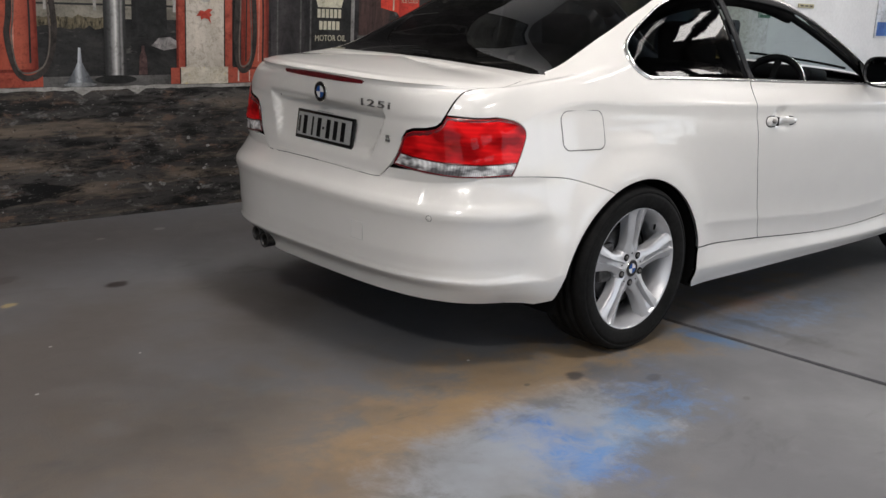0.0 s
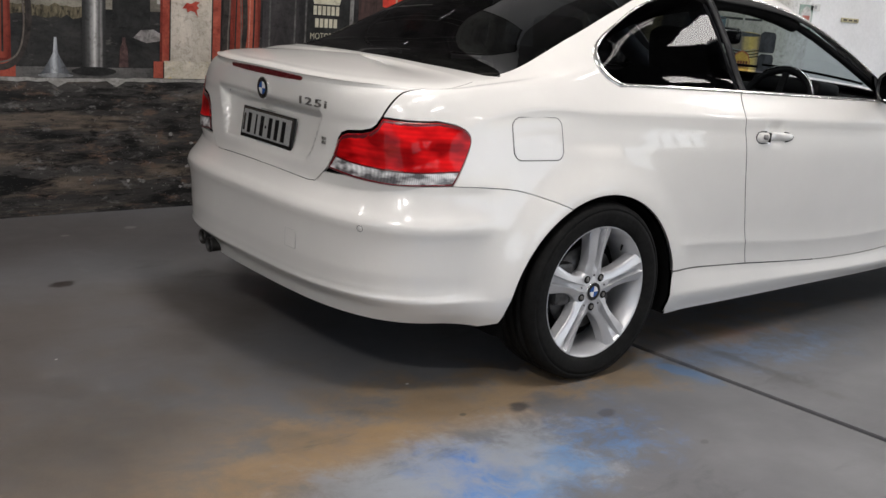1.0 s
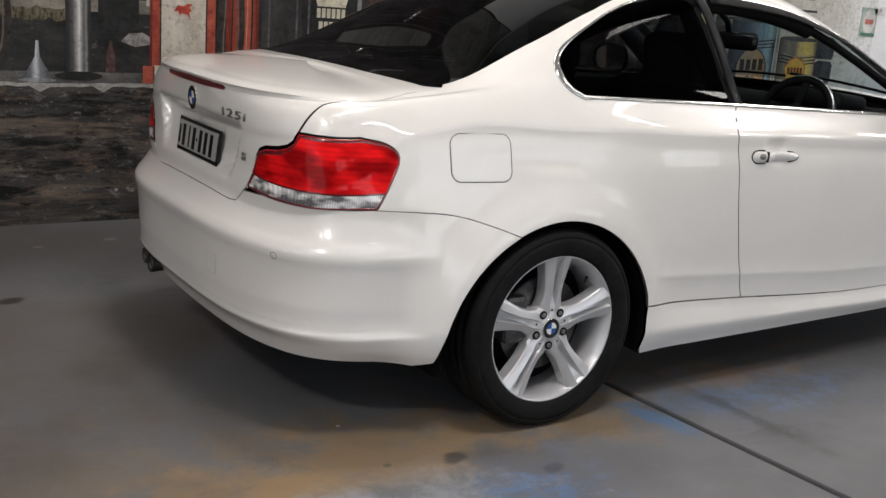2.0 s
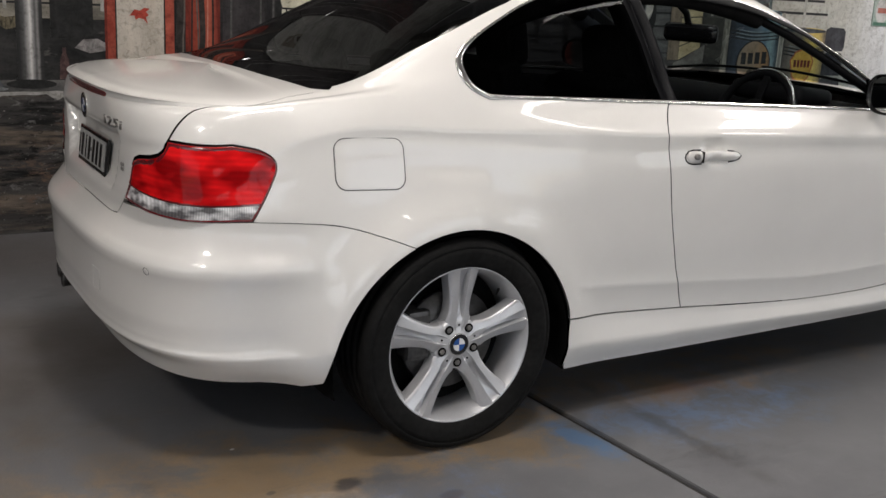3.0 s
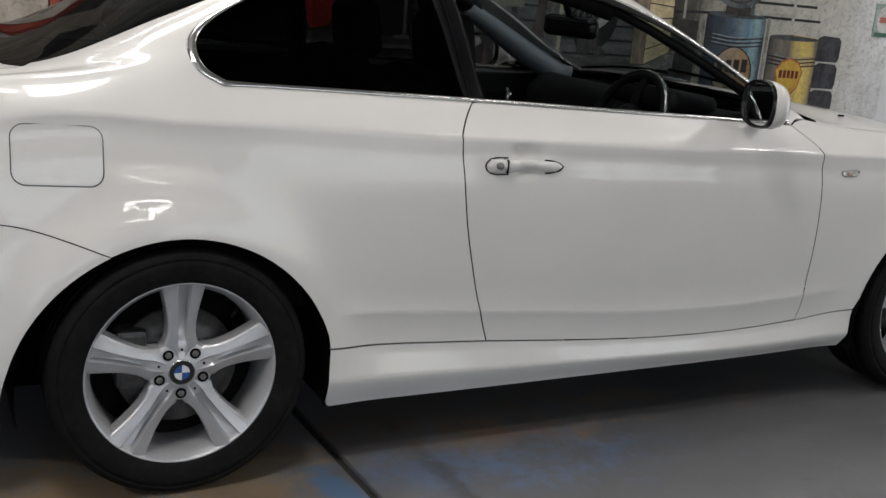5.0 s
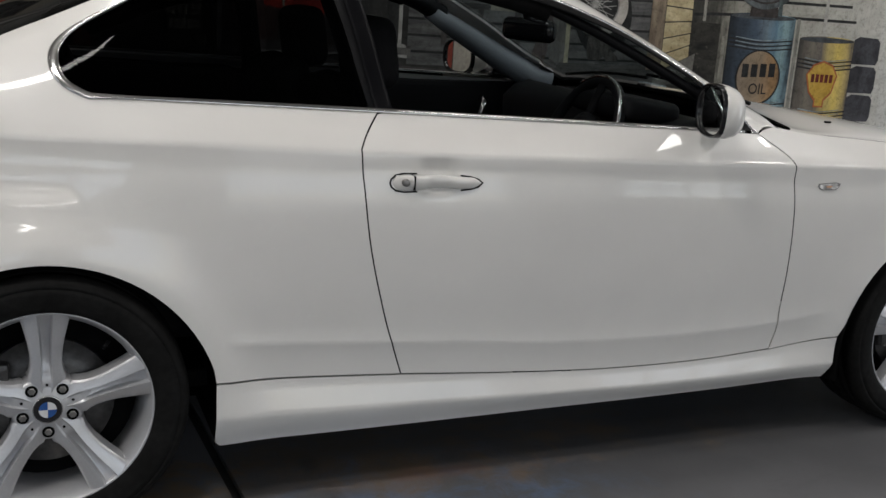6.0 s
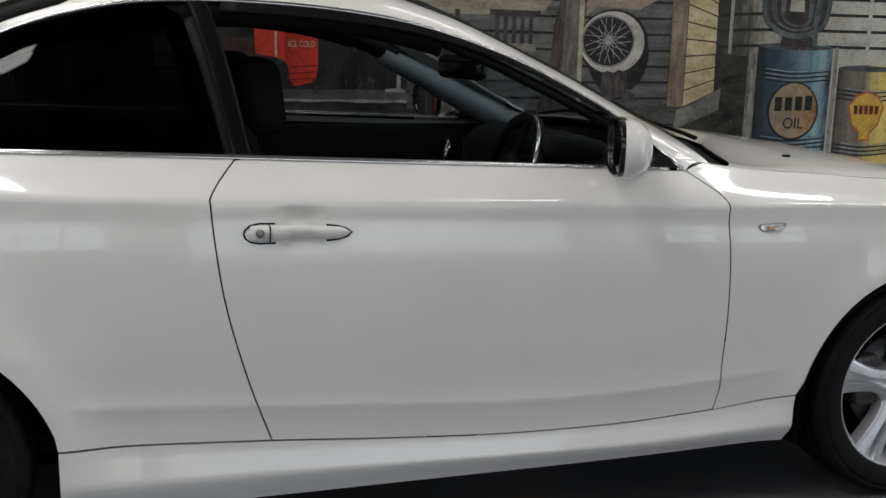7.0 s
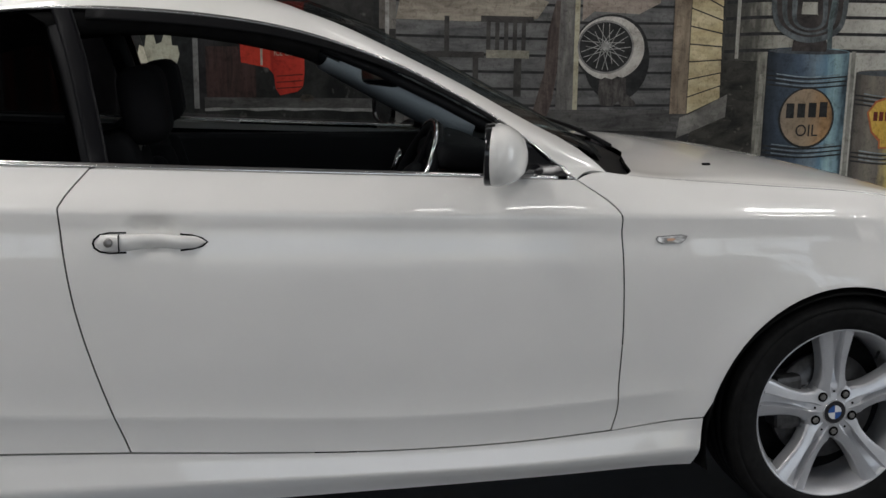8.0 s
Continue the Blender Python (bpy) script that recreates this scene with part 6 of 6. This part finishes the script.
paint("funnel_rim", oval(-.71, .690, .088, .011), brushed("tin_rim_paint", (0.10, 0.105, 0.11), (0.30, 0.31, 0.32), 20), 2.7)


def pump(x0, x1, front):
    """A painted petrol pump: cabinet, red sides, base blocks; front: pale centre panel."""
    c, w = (x0 + x1) / 2, (x1 - x0) / 2
    if front:
        paint("pump_cabinet", rect(x0, x1, .74, 1.40)[:2] + oval(c, 1.40, w, .10, 12, 0, 180), PUMPDARK, 2.2)
        paint("pump_side", rect(x0 + .012, x0 + .052, .76, 1.40), PUMPBASE, 2.5)
        paint("pump_side", rect(x1 - .052, x1 - .004, .76, 1.40), PUMPBASE, 2.5)
        paint("pump_panel", rect(x0 + .055, x1 - .058, .765, 1.38), CREAM, 2.6)
        paint("pump_base", rect(x0 - .035, x1 + .045, .683, .768), PUMPBASE, 2.8)
        paint("pump_base_front", rect(x0 + .022, x1 - .035, .681, .772), CREAMBASE, 3.0)
        stroke("pump_outline", [(x0 + .054, .775), (x0 + .054, 1.38)], .007, OUTLINE, 2.9)
        stroke("pump_outline", [(x1 - .057, .775), (x1 - .057, 1.38)], .007, OUTLINE, 2.9)
        stroke("pump_outline", [(x1 - .004, .775), (x1 - .004, 1.38)], .008, OUTLINE, 2.9)
        paint("base_shadow_line", rect(x0 + .018, x0 + .024, .684, .768), OUTLINE, 3.1)
        paint("base_light_line", rect(x1 + .028, x1 + .036, .690, .765), CREAM, 3.1)
    else:
        paint("pump_cabinet", rect(x0, x1, .74, 1.40)[:2] + oval(c, 1.40, w, .10, 12, 0, 180), PUMPDARK, 2.2)
        paint("pump_side", [(x0 + .015, .77), (x1 - .02, .77), (x1 - .005, .84), (x1 - .02, 1.1), (x1 - .04, 1.40), (x0 + .03, 1.40)], PUMPRED, 2.5)
        stroke("pump_outline", [(x0 + .030, .80), (x0 + .034, 1.1), (x0 + .040, 1.38)], .008, OUTLINE, 2.7)
        stroke("pump_outline", [(x1 - .040, .80), (x1 - .038, 1.1), (x1 - .055, 1.38)], .010, OUTLINE, 2.7)
        stroke("pump_glint", [(x0 + .62 * (x1 - x0), .80), (x0 + .64 * (x1 - x0), 1.1), (x0 + .62 * (x1 - x0), 1.36)], .006, PUMPGLINT, 2.7)
        paint("pump_base", rect(x0 - .02, x1 + .02, .683, .755), PUMPBASE, 2.8)
        paint("base_light_line", rect(x0 + .05, x0 + .056, .690, .75), CREAM, 3.0)


pump(-.165, .185, True)
pump(-1.25, -.925, False)
pump(.235, .415, False)
pump(-2.2, -1.75, True)
for c, w, zb in ((-.955, .115, .74), (.262, .06, .76)):
    for k in (0, 1):
        o = .022 * k
        stroke("pump_hose", [(c - w + o, 2.0), (c - w * .9 + o, 1.15), (c - w * 1.05 + o, .92), (c - w * .55, zb + o), (c + w * .45, zb + .02 + o), (c + w - o, .93), (c + w * .85 - o, 1.2), (c + w * .5, 1.7)],
               .030 if k == 0 else .008, HOSE if k == 0 else HOSELIT, 3.2 + k * .3, label="black pump hose")
paint("red_emblem", [(-.045, 1.045), (-.02, 1.075), (.005, 1.07), (.03, 1.085), (.055, 1.08), (.035, 1.065), (.05, 1.05), (.035, 1.04), (.045, 1.005), (.025, 1.03), (.0, 1.035), (-.015, 1.025), (-.02, 1.045)], REDMARK, 3.2)
paint("round_plate", oval(.01, 1.155, .045, .035), KERBEDGE, 3.0)
paint("round_plate_line", rect(-.018, .038, 1.147, 1.157), OUTLINE, 3.2)
# dark shop front with oil sign
paint("shop_front", rect(.43, 1.12, .735, 3.0), brushed("dark_shop_paint", (0.012, 0.011, 0.012), (0.055, 0.050, 0.052), 3, (3, 1, 1)), 1.6)
for x in (.47, .63, .70):
    paint("shop_line", rect(x, x + .01, .74, 3.0), KERBTOP, 1.9)
LETTER = brushed("cream_letter_paint", (0.50, 0.47, 0.36), (0.66, 0.63, 0.50), 12)
paint("oil_sign", rect(.715, .995, .80, 1.40), OUTLINE, 2.2)
paint("sign_post", rect(1.00, 1.025, .90, 2.2), brushed("grey_post_paint", (0.16, 0.155, 0.15), (0.30, 0.29, 0.28), 8, (4, 1, 1)), 2.3)
paint("sign_crest", [(.755, 1.115), (.742, 1.16), (.752, 1.20), (.775, 1.19), (.785, 1.245), (.82, 1.25), (.83, 1.205), (.855, 1.215), (.87, 1.26), (.90, 1.25), (.905, 1.20), (.93, 1.20), (.938, 1.16), (.925, 1.115)], LETTER, 2.5)
for k in range(6):
    paint("name_bar", rect(.752 + .030 * k, .774 + .030 * k, 1.055, 1.105), LETTER, 2.5)
for k in range(5):
    paint("name_bar", rect(.766 + .031 * k, .789 + .031 * k, .985, 1.035), LETTER, 2.5)
lettering("sign_words", "MOTOR OIL", .052, LETTER, mural, on_wall(.845, .935, 2.5, .82), 0.0003)

# porch, red cooler, posts
PORCH = brushed("porch_dark_paint", (0.010, 0.010, 0.010), (0.048, 0.046, 0.043), 3, (1.5, 1, 1), c2=(0.110, 0.104, 0.097))
WALLBOARD = brushed("porch_board_paint", (0.065, 0.065, 0.066), (0.165, 0.164, 0.160), 3, (1, 1, 5))
paint("porch_background", rect(1.05, 3.62, .66, 3.0), PORCH, 1.3)
paint("porch_boards", rect(2.0, 3.52, .86, 1.9), WALLBOARD, 1.6)
for k in range(9):
    stroke("board_line", [(2.0, .93 + .085 * k), (2.7, .925 + .085 * k), (3.5, .93 + .085 * k)], .013, OUTLINE, 1.9)
paint("kerb_step", [(1.05, .90), (1.05, .955), (2.02, .955), (2.02, .90)], brushed("step_paint", (0.045, 0.043, 0.041), (0.13, 0.123, 0.118), 6, (1, 1, 4)), 2.0)
paint("step_edge", uneven(1.05, 2.0, .905, .004, .06, rng) + uneven(2.0, 1.05, .892, .004, .06, rng), KERBEDGE, 2.2)
paint("crate_slats", rect(1.06, 1.30, .955, 1.20), brushed("crate_paint", (0.03, 0.02, 0.018), (0.085, 0.045, 0.04), 5, (8, 1, 1)), 2.0)
COOLRED = across("cooler_red_paint", [(0, (0.562, 0.044, 0.025)), (0.45, (0.775, 0.069, 0.037)), (0.5, (0.438, 0.031, 0.019)), (1, (0.750, 0.062, 0.037))], 0, 0.03)
cool = paint("red_cooler", [(1.215, 1.42), (1.538, 1.42), (1.538, 1.075), (1.53, 1.01), (1.50, .985), (1.417, .967), (1.395, 1.0), (1.387, 1.068), (1.36, 1.10), (1.229, 1.125)], COOLRED, 2.3)
paint("cooler_edge", rect(1.323, 1.334, 1.112, 1.42), LETTER, 2.6)
for k in range(3):
    stroke("cooler_groove", [(1.40, 1.06 - .03 * k), (1.53, 1.07 - .03 * k)], .006, PUMPDARK, 2.6)
lettering("cooler_words", "ICE COLD", .043, LETTER, mural, on_wall(1.456, 1.173, 2.6, .72), 0.0003)
paint("white_post", [(1.885, .945), (1.995, .945), (1.985, .96), (1.965, .965), (1.965, 2.4), (1.945, 2.4), (1.945, .965), (1.885, .96)], KERBEDGE, 2.5)
paint("post_shade", rect(1.885, 1.945, .962, 2.4), OUTLINE, 2.3)
paint("fallen_leaf", oval(1.55, .955, .035, .018), BANDBROWN, 2.6)
TIMBER = brushed("timber_paint", (0.15, 0.115, 0.082), (0.30, 0.24, 0.175), 4, (6, 1, 1))
TIMBERH = brushed("timber_rail_paint", (0.208, 0.176, 0.143), (0.377, 0.338, 0.273), 4, (1, 1, 6))
paint("porch_post", rect(1.915, 2.0, 1.30, 3.0), brushed("grey_timber_paint", (0.10, 0.09, 0.08), (0.20, 0.185, 0.165), 4, (6, 1, 1)), 2.4)
paint("porch_rail", [(2.0, 1.35), (2.02, 1.445), (2.74, 1.47), (2.80, 1.45), (2.74, 1.365), (2.4, 1.345)], TIMBERH, 2.4)
CHAIR = brushed("chair_paint", (0.03, 0.028, 0.026), (0.075, 0.07, 0.065), 9)
for k in range(5):
    paint("chair_slat", rect(2.47 + .047 * k, 2.492 + .047 * k, 1.19, 1.36), CHAIR, 2.3)
for p in (rect(2.44, 2.72, 1.345, 1.375), rect(2.16, 2.46, 1.165, 1.195), rect(2.19, 2.22, .97, 1.17), rect(2.40, 2.43, .95, 1.17), rect(2.62, 2.66, .97, 1.17), rect(2.25, 2.275, 1.19, 1.37)):
    paint("chair_frame", p, CHAIR, 2.5)
paint("chair_cushion", rect(2.47, 2.70, 1.165, 1.205), brushed("pale_cushion_paint", (0.20, 0.19, 0.15), (0.33, 0.31, 0.25), 9), 2.6)
paint("leaning_log", [(2.72, .87), (2.785, 1.10), (2.80, 1.30), (2.84, 1.46), (2.90, 1.46), (2.87, 1.20), (2.83, .95), (2.80, .86)], brushed("dark_log_paint", (0.045, 0.032, 0.028), (0.12, 0.095, 0.085), 5, (6, 1, 1)), 2.8)
paint("porch_pillar", [(2.850, .905), (2.865, 1.5), (2.855, 3.0), (2.940, 3.0), (2.940, 1.5), (2.945, .905)], brushed("grey_pillar_paint", (0.085, 0.082, 0.078), (0.20, 0.19, 0.175), 4, (6, 1, 1)), 2.9)
paint("pillar_light_edge", [(2.944, .905), (2.940, 3.0), (2.968, 3.0), (2.970, .905)], brushed("pale_edge_paint", (0.33, 0.30, 0.20), (0.50, 0.47, 0.36), 8), 3.0)
# wire wheel with a whitewall tyre against the wall
paint("wheel_shade", oval(3.185, 1.165, .185, .215), OUTLINE, 2.2)
paint("board_panel", [(2.985, 1.36), (3.05, 1.41), (3.30, 1.40), (3.42, 1.46), (3.42, 3.0), (2.985, 3.0)], brushed("pink_board_paint", (0.240, 0.192, 0.162), (0.360, 0.306, 0.258), 4, (1, 1, 4)), 2.1)
tyre = paint("whitewall_tyre", oval(3.152, 1.222, .207, .176), OUTLINE, 2.6)
paint("whitewall", oval(3.146, 1.224, .192, .163), brushed("whitewall_paint", (0.437, 0.408, 0.368), (0.621, 0.598, 0.552), 6), 2.9)
paint("wheel_rim", oval(3.120, 1.230, .158, .137), brushed("grey_rim_paint", (0.16, 0.155, 0.15), (0.30, 0.29, 0.28), 9), 3.1)
paint("wheel_dark", oval(3.120, 1.230, .148, .127), OUTLINE, 3.3)
SPOKE = brushed("wire_spoke_paint", (0.16, 0.16, 0.15), (0.46, 0.45, 0.43), 30, dirty=False)
for k in range(26):
    a = 2 * math.pi * k / 26
    b = a + (.75 if k % 2 else -.75)
    r = .78 if k % 4 == 1 else 1.0
    stroke("wire_spoke", [(3.118 + .026 * math.cos(b), 1.233 + .023 * math.sin(b)), (3.118 + .140 * r * math.cos(a), 1.232 + .119 * r * math.sin(a))], 0.0032, SPOKE, 3.5)
paint("wheel_hub", oval(3.118, 1.234, .026, .022), SPOKE, 3.8)
paint("hub_glint", oval(3.114, 1.238, .010, .007), KERBEDGE, 4.0)
paint("old_boots", [(3.09, 1.06), (3.12, 1.075), (3.16, 1.065), (3.19, 1.08), (3.24, 1.07), (3.245, .99), (3.30, .945), (3.30, .925), (3.22, .925), (3.20, .95), (3.17, .925), (3.10, .93), (3.085, .99)], brushed("boot_paint", (0.03, 0.027, 0.025), (0.10, 0.092, 0.085), 12, (3, 1, 1)), 3.4)
# porch corner with yellow boards
paint("porch_deck", [(2.72, .87), (2.80, .905), (3.52, .905), (3.62, .88), (3.62, .79), (2.72, .80)], brushed("deck_paint", (0.040, 0.039, 0.038), (0.105, 0.102, 0.097), 4, (1, 1, 5)), 2.3)
paint("corner_post", rect(3.500, 3.596, .885, 3.0), TIMBER, 3.0)
YELLOW = brushed("yellow_board_paint", (0.432, 0.348, 0.192), (0.600, 0.516, 0.324), 4, (1, 1, 3))
for k in range(9):
    z0, z1 = .885 + .0925 * k, .885 + .0925 * (k + 1) - .007
    s0, s1 = .085 - .024 * k, .085 - .024 * (k + 1)
    paint("yellow_board", [(3.600, z0), (3.790 - .001 * k, z0 + s0), (3.786 - .001 * k, z1 + s1), (3.600, z1)], YELLOW, 2.8)
paint("yellow_wall_back", [(3.598, .88), (3.788, .967), (3.778, 1.7), (3.598, 1.7)], OUTLINE, 2.5)
paint("concrete_step", [(3.545, .755), (3.56, .865), (3.62, .885), (3.835, .99), (3.83, .87)], brushed("concrete_step_paint", (0.10, 0.097, 0.088), (0.22, 0.21, 0.19), 8), 2.6)
# weatherboard wall behind the drums
GREYBOARD = across("weatherboard_paint", [(0, (0.030, 0.029, 0.025)), (0.09, (0.075, 0.072, 0.060)), (0.15, (0.26, 0.25, 0.21)), (0.3, (0.40, 0.385, 0.335)), (0.75, (0.56, 0.55, 0.50)), (0.9, (0.700, 0.700, 0.688)), (1, (0.800, 0.800, 0.800))], 0, 0.05)
paint("yard_background", rect(3.62, 4.15, .5, 3.0), brushed("yard_dark_paint", (0.010, 0.0095, 0.008), (0.060, 0.056, 0.046), 4, (1, 1, 2), c2=(0.11, 0.10, 0.08)), 1.4)
paint("weatherboards", [(3.79, 1.17), (3.79, 3.0), (5.75, 3.0), (5.75, .004), (4.0, .004), (4.0, 1.17)], GREYBOARD, 1.6)
for k in range(8):
    stroke("board_line", [(3.80, 1.215 + .085 * k), (4.10, 1.228 + .087 * k), (5.05 - .05 * (k % 3), 1.235 + .090 * k)], .017, OUTLINE, 1.9)
paint("down_pipe", rect(3.865, 3.885, 1.18, 3.0), brushed("pale_pipe_paint", (0.24, 0.23, 0.20), (0.38, 0.37, 0.33), 8, (4, 1, 1)), 2.3)
paint("down_pipe", rect(4.785, 4.810, 1.16, 3.0), brushed("pale_pipe_paint", (0.40, 0.39, 0.36), (0.55, 0.54, 0.50), 8, (4, 1, 1)), 2.3)
paint("frame_strip", rect(4.02, 4.045, .004, 1.10), brushed("strip_paint", (0.16, 0.155, 0.13), (0.28, 0.27, 0.23), 8, (4, 1, 1)), 2.2)
paint("frame_strip", rect(4.575, 4.600, .004, 1.23), brushed("strip_paint", (0.19, 0.19, 0.165), (0.32, 0.31, 0.27), 8, (4, 1, 1)), 2.2)


def drum(name, x0, x1, top, stops, ribs, label):
    """A painted steel drum with its rolled rings."""
    w, cx = x1 - x0, (x0 + x1) / 2
    body = [(x0, .02), (x1, .02), (x1, top)] + oval(cx, top, w / 2, .022, 16, 0, 180)[1:-1] + [(x0, top)]
    d = paint(name, body, across(name + "_paint", stops, 0, 0.05), 2.6, label=label)
    paint("drum_lid", oval(cx, top, w / 2 - .008, .016), brushed("drum_lid_paint", (0.03, 0.035, 0.04), (0.10, 0.11, 0.12), 9), 2.9)
    for z in ribs:
        for o in (0, .024, .048):
            stroke("drum_ring", [(x0 + .004, z + o + .012), (cx, z + o - .006), (x1 - .004, z + o + .012)], .009, OUTLINE, 3.0)
            stroke("drum_ring_light", [(x0 + .06, z + o + .020), (cx, z + o + .004), (x1 - .05, z + o + .020)], .005, brushed("ring_light_paint", (0.12, 0.15, 0.17), (0.30, 0.36, 0.38), 9), 3.1)
    return d


drum("blue_drum", 4.060, 4.560, 1.225, [(0, (0.012, 0.015, 0.019)), (0.2, (0.036, 0.050, 0.070)), (0.42, (0.062, 0.088, 0.122)), (0.60, (0.15, 0.20, 0.24)), (0.72, (0.11, 0.20, 0.27)), (0.84, (0.30, 0.45, 0.48)), (0.93, (0.16, 0.25, 0.29)), (1, (0.035, 0.055, 0.07))], (1.035, .655, .30), "blue painted oil drum")
drum("yellow_drum", 4.612, 5.060, 1.115, [(0, (0.060, 0.054, 0.048)), (0.25, (0.204, 0.180, 0.144)), (0.42, (0.144, 0.126, 0.108)), (0.55, (0.504, 0.396, 0.156)), (0.75, (0.720, 0.552, 0.144)), (0.88, (0.600, 0.456, 0.168)), (1, (0.120, 0.108, 0.096))], (.935, .62, .30), "yellow and grey painted oil drum")
paint("drum_disc_edge", oval(4.322, .866, .172, .166), OUTLINE, 3.3)
DISC = across("drum_disc_paint", [(0, (0.26, 0.205, 0.15)), (0.5, (0.33, 0.245, 0.16)), (0.85, (0.37, 0.22, 0.10)), (1, (0.20, 0.12, 0.06))], 0, 0.06)
paint("drum_disc", oval(4.322, .868, .160, .156), DISC, 3.5)
for k, (h0, h1) in enumerate(((.865, .945), (.868, .945), (.870, .950), (.872, .955))):
    paint("name_bar", rect(4.195 + .068 * k, 4.243 + .068 * k, h0, h1), OUTLINE, 3.8)
lettering("drum_words", "OIL", .095, OUTLINE, mural, on_wall(4.325, .795, 3.8, .95), 0.0003)
paint("drum_shield_edge", [(4.70, .90), (4.75, .965), (4.83, .99), (4.91, .965), (4.955, .90), (4.925, .79), (4.87, .74), (4.87, .70), (4.79, .70), (4.79, .74), (4.735, .79)], brushed("shield_edge_paint", (0.35, 0.10, 0.04), (0.48, 0.16, 0.06), 12), 3.3)
paint("drum_shield", [(4.712, .90), (4.757, .955), (4.83, .978), (4.903, .955), (4.943, .90), (4.915, .795), (4.86, .75), (4.86, .71), (4.80, .71), (4.80, .75), (4.745, .795)], brushed("shield_paint", (0.50, 0.30, 0.04), (0.66, 0.44, 0.09), 8), 3.5)
for k in range(5):
    paint("name_bar", rect(4.742 + .037 * k, 4.768 + .037 * k, .855, .905), PUMPDARK, 3.8)
# stacked black cans beside the yellow drum
for z in (.62, .80, .98):
    paint("black_can", [(5.055, z), (5.26, z), (5.275, z + .03), (5.275, z + .14), (5.25, z + .165), (5.10, z + .17), (5.055, z + .15)], brushed("black_can_paint", (0.02, 0.02, 0.023), (0.075, 0.075, 0.085), 5), 2.8)
# coil of hose over the blue drum
for k in range(6):
    w = .05 + .030 * k
    stroke("coiled_hose", [(4.29 - w, 1.75), (4.285 - w * 1.05, 1.50), (4.27 - w * .75, 1.38 - .006 * k), (4.29, 1.345 - .012 * k), (4.32 + w * .75, 1.37 - .006 * k), (4.30 + w * 1.05, 1.50), (4.29 + w, 1.75)], .030, HOSE if k % 2 == 0 else brushed("hose_grey_paint", (0.035, 0.04, 0.042), (0.13, 0.145, 0.15), 10), 2.9 + .05 * k)
paint("hose_stand", [(4.20, 1.225), (4.23, 1.42), (4.34, 1.42), (4.42, 1.26), (4.41, 1.225)], HOSE, 2.8)
stroke("hanging_hose", [(4.44, 1.50), (4.425, 1.38), (4.43, 1.24)], .030, brushed("hose_teal_paint", (0.04, 0.055, 0.055), (0.15, 0.19, 0.19), 10), 3.3)

# signs hung on the white part of the wall
def wall_sign(name, x0, x1, z0, z1, mat, label):
    (x0, z0), (x1, z1) = drawn(x0, z0), drawn(x1, z1)
    bm = bmesh.new()
    box_bm(bm, ((x0 + x1) / 2, WALL_Y - .010, (z0 + z1) / 2), (x1 - x0, .012, z1 - z0), .003)
    return tagged(part(name, bm, mat, None, smooth=False), label, "sign")


def sign_patch(name, pts, mat, parent, out=0.0175):
    bm = bmesh.new()
    f = bm.faces.new([bm.verts.new((x, WALL_Y - out, z)) for x, z in (drawn(*p) for p in pts)])
    bm.normal_update()
    if f.normal.y > 0:
        f.normal_flip()
    return part(name, bm, mat, parent, smooth=False)


GREEN = brushed("sign_green", (0.05, 0.15, 0.10), (0.16, 0.30, 0.22), 8)
sg1 = wall_sign("oval_sign", 5.555, 5.755, 1.175, 1.40, brushed("sign_pale_green", (0.24, 0.36, 0.31), (0.45, 0.52, 0.47), 6), "small green and white tin wall sign with red band")
sign_patch("sign_oval", oval(5.655, 1.29, .078, .095), brushed("sign_white", (0.55, 0.54, 0.52), (0.7, 0.69, 0.67), 10), sg1)
sign_patch("sign_band", rect(5.60, 5.71, 1.272, 1.31), brushed("sign_red", (0.42, 0.12, 0.09), (0.56, 0.22, 0.18), 10), sg1, 0.0185)
sign_patch("sign_foot", rect(5.565, 5.745, 1.18, 1.205), GREEN, sg1, 0.0185)
sg2 = wall_sign("notice", 6.235, 6.52, 1.285, 1.325, brushed("notice_paint", (0.42, 0.38, 0.22), (0.56, 0.52, 0.36), 10), "narrow yellow notice strip on the wall")
for k in range(3):
    sign_patch("notice_bar", rect(6.26 + .085 * k, 6.32 + .085 * k, 1.298, 1.312), CHAIR, sg2)
sg3 = wall_sign("switch_box", 5.71, 5.86, 1.355, 1.415, material("switch_plastic", (0.62, 0.62, 0.60), 0.5, grain=0.05), "small white switch box on the wall")
sign_patch("switch_key", rect(5.765, 5.805, 1.37, 1.40), material("switch_grey", (0.3, 0.3, 0.3), 0.5, grain=0.05), sg3)
sg4 = wall_sign("poster", 7.86, 8.60, 1.04, 1.95, brushed("poster_white", (0.62, 0.66, 0.72), (0.74, 0.76, 0.8), 5), "white poster with a blue lower band on the wall")
sign_patch("poster_band", rect(7.89, 8.57, 1.06, 1.20), brushed("poster_blue", (0.05, 0.13, 0.42), (0.10, 0.22, 0.55), 6), sg4)
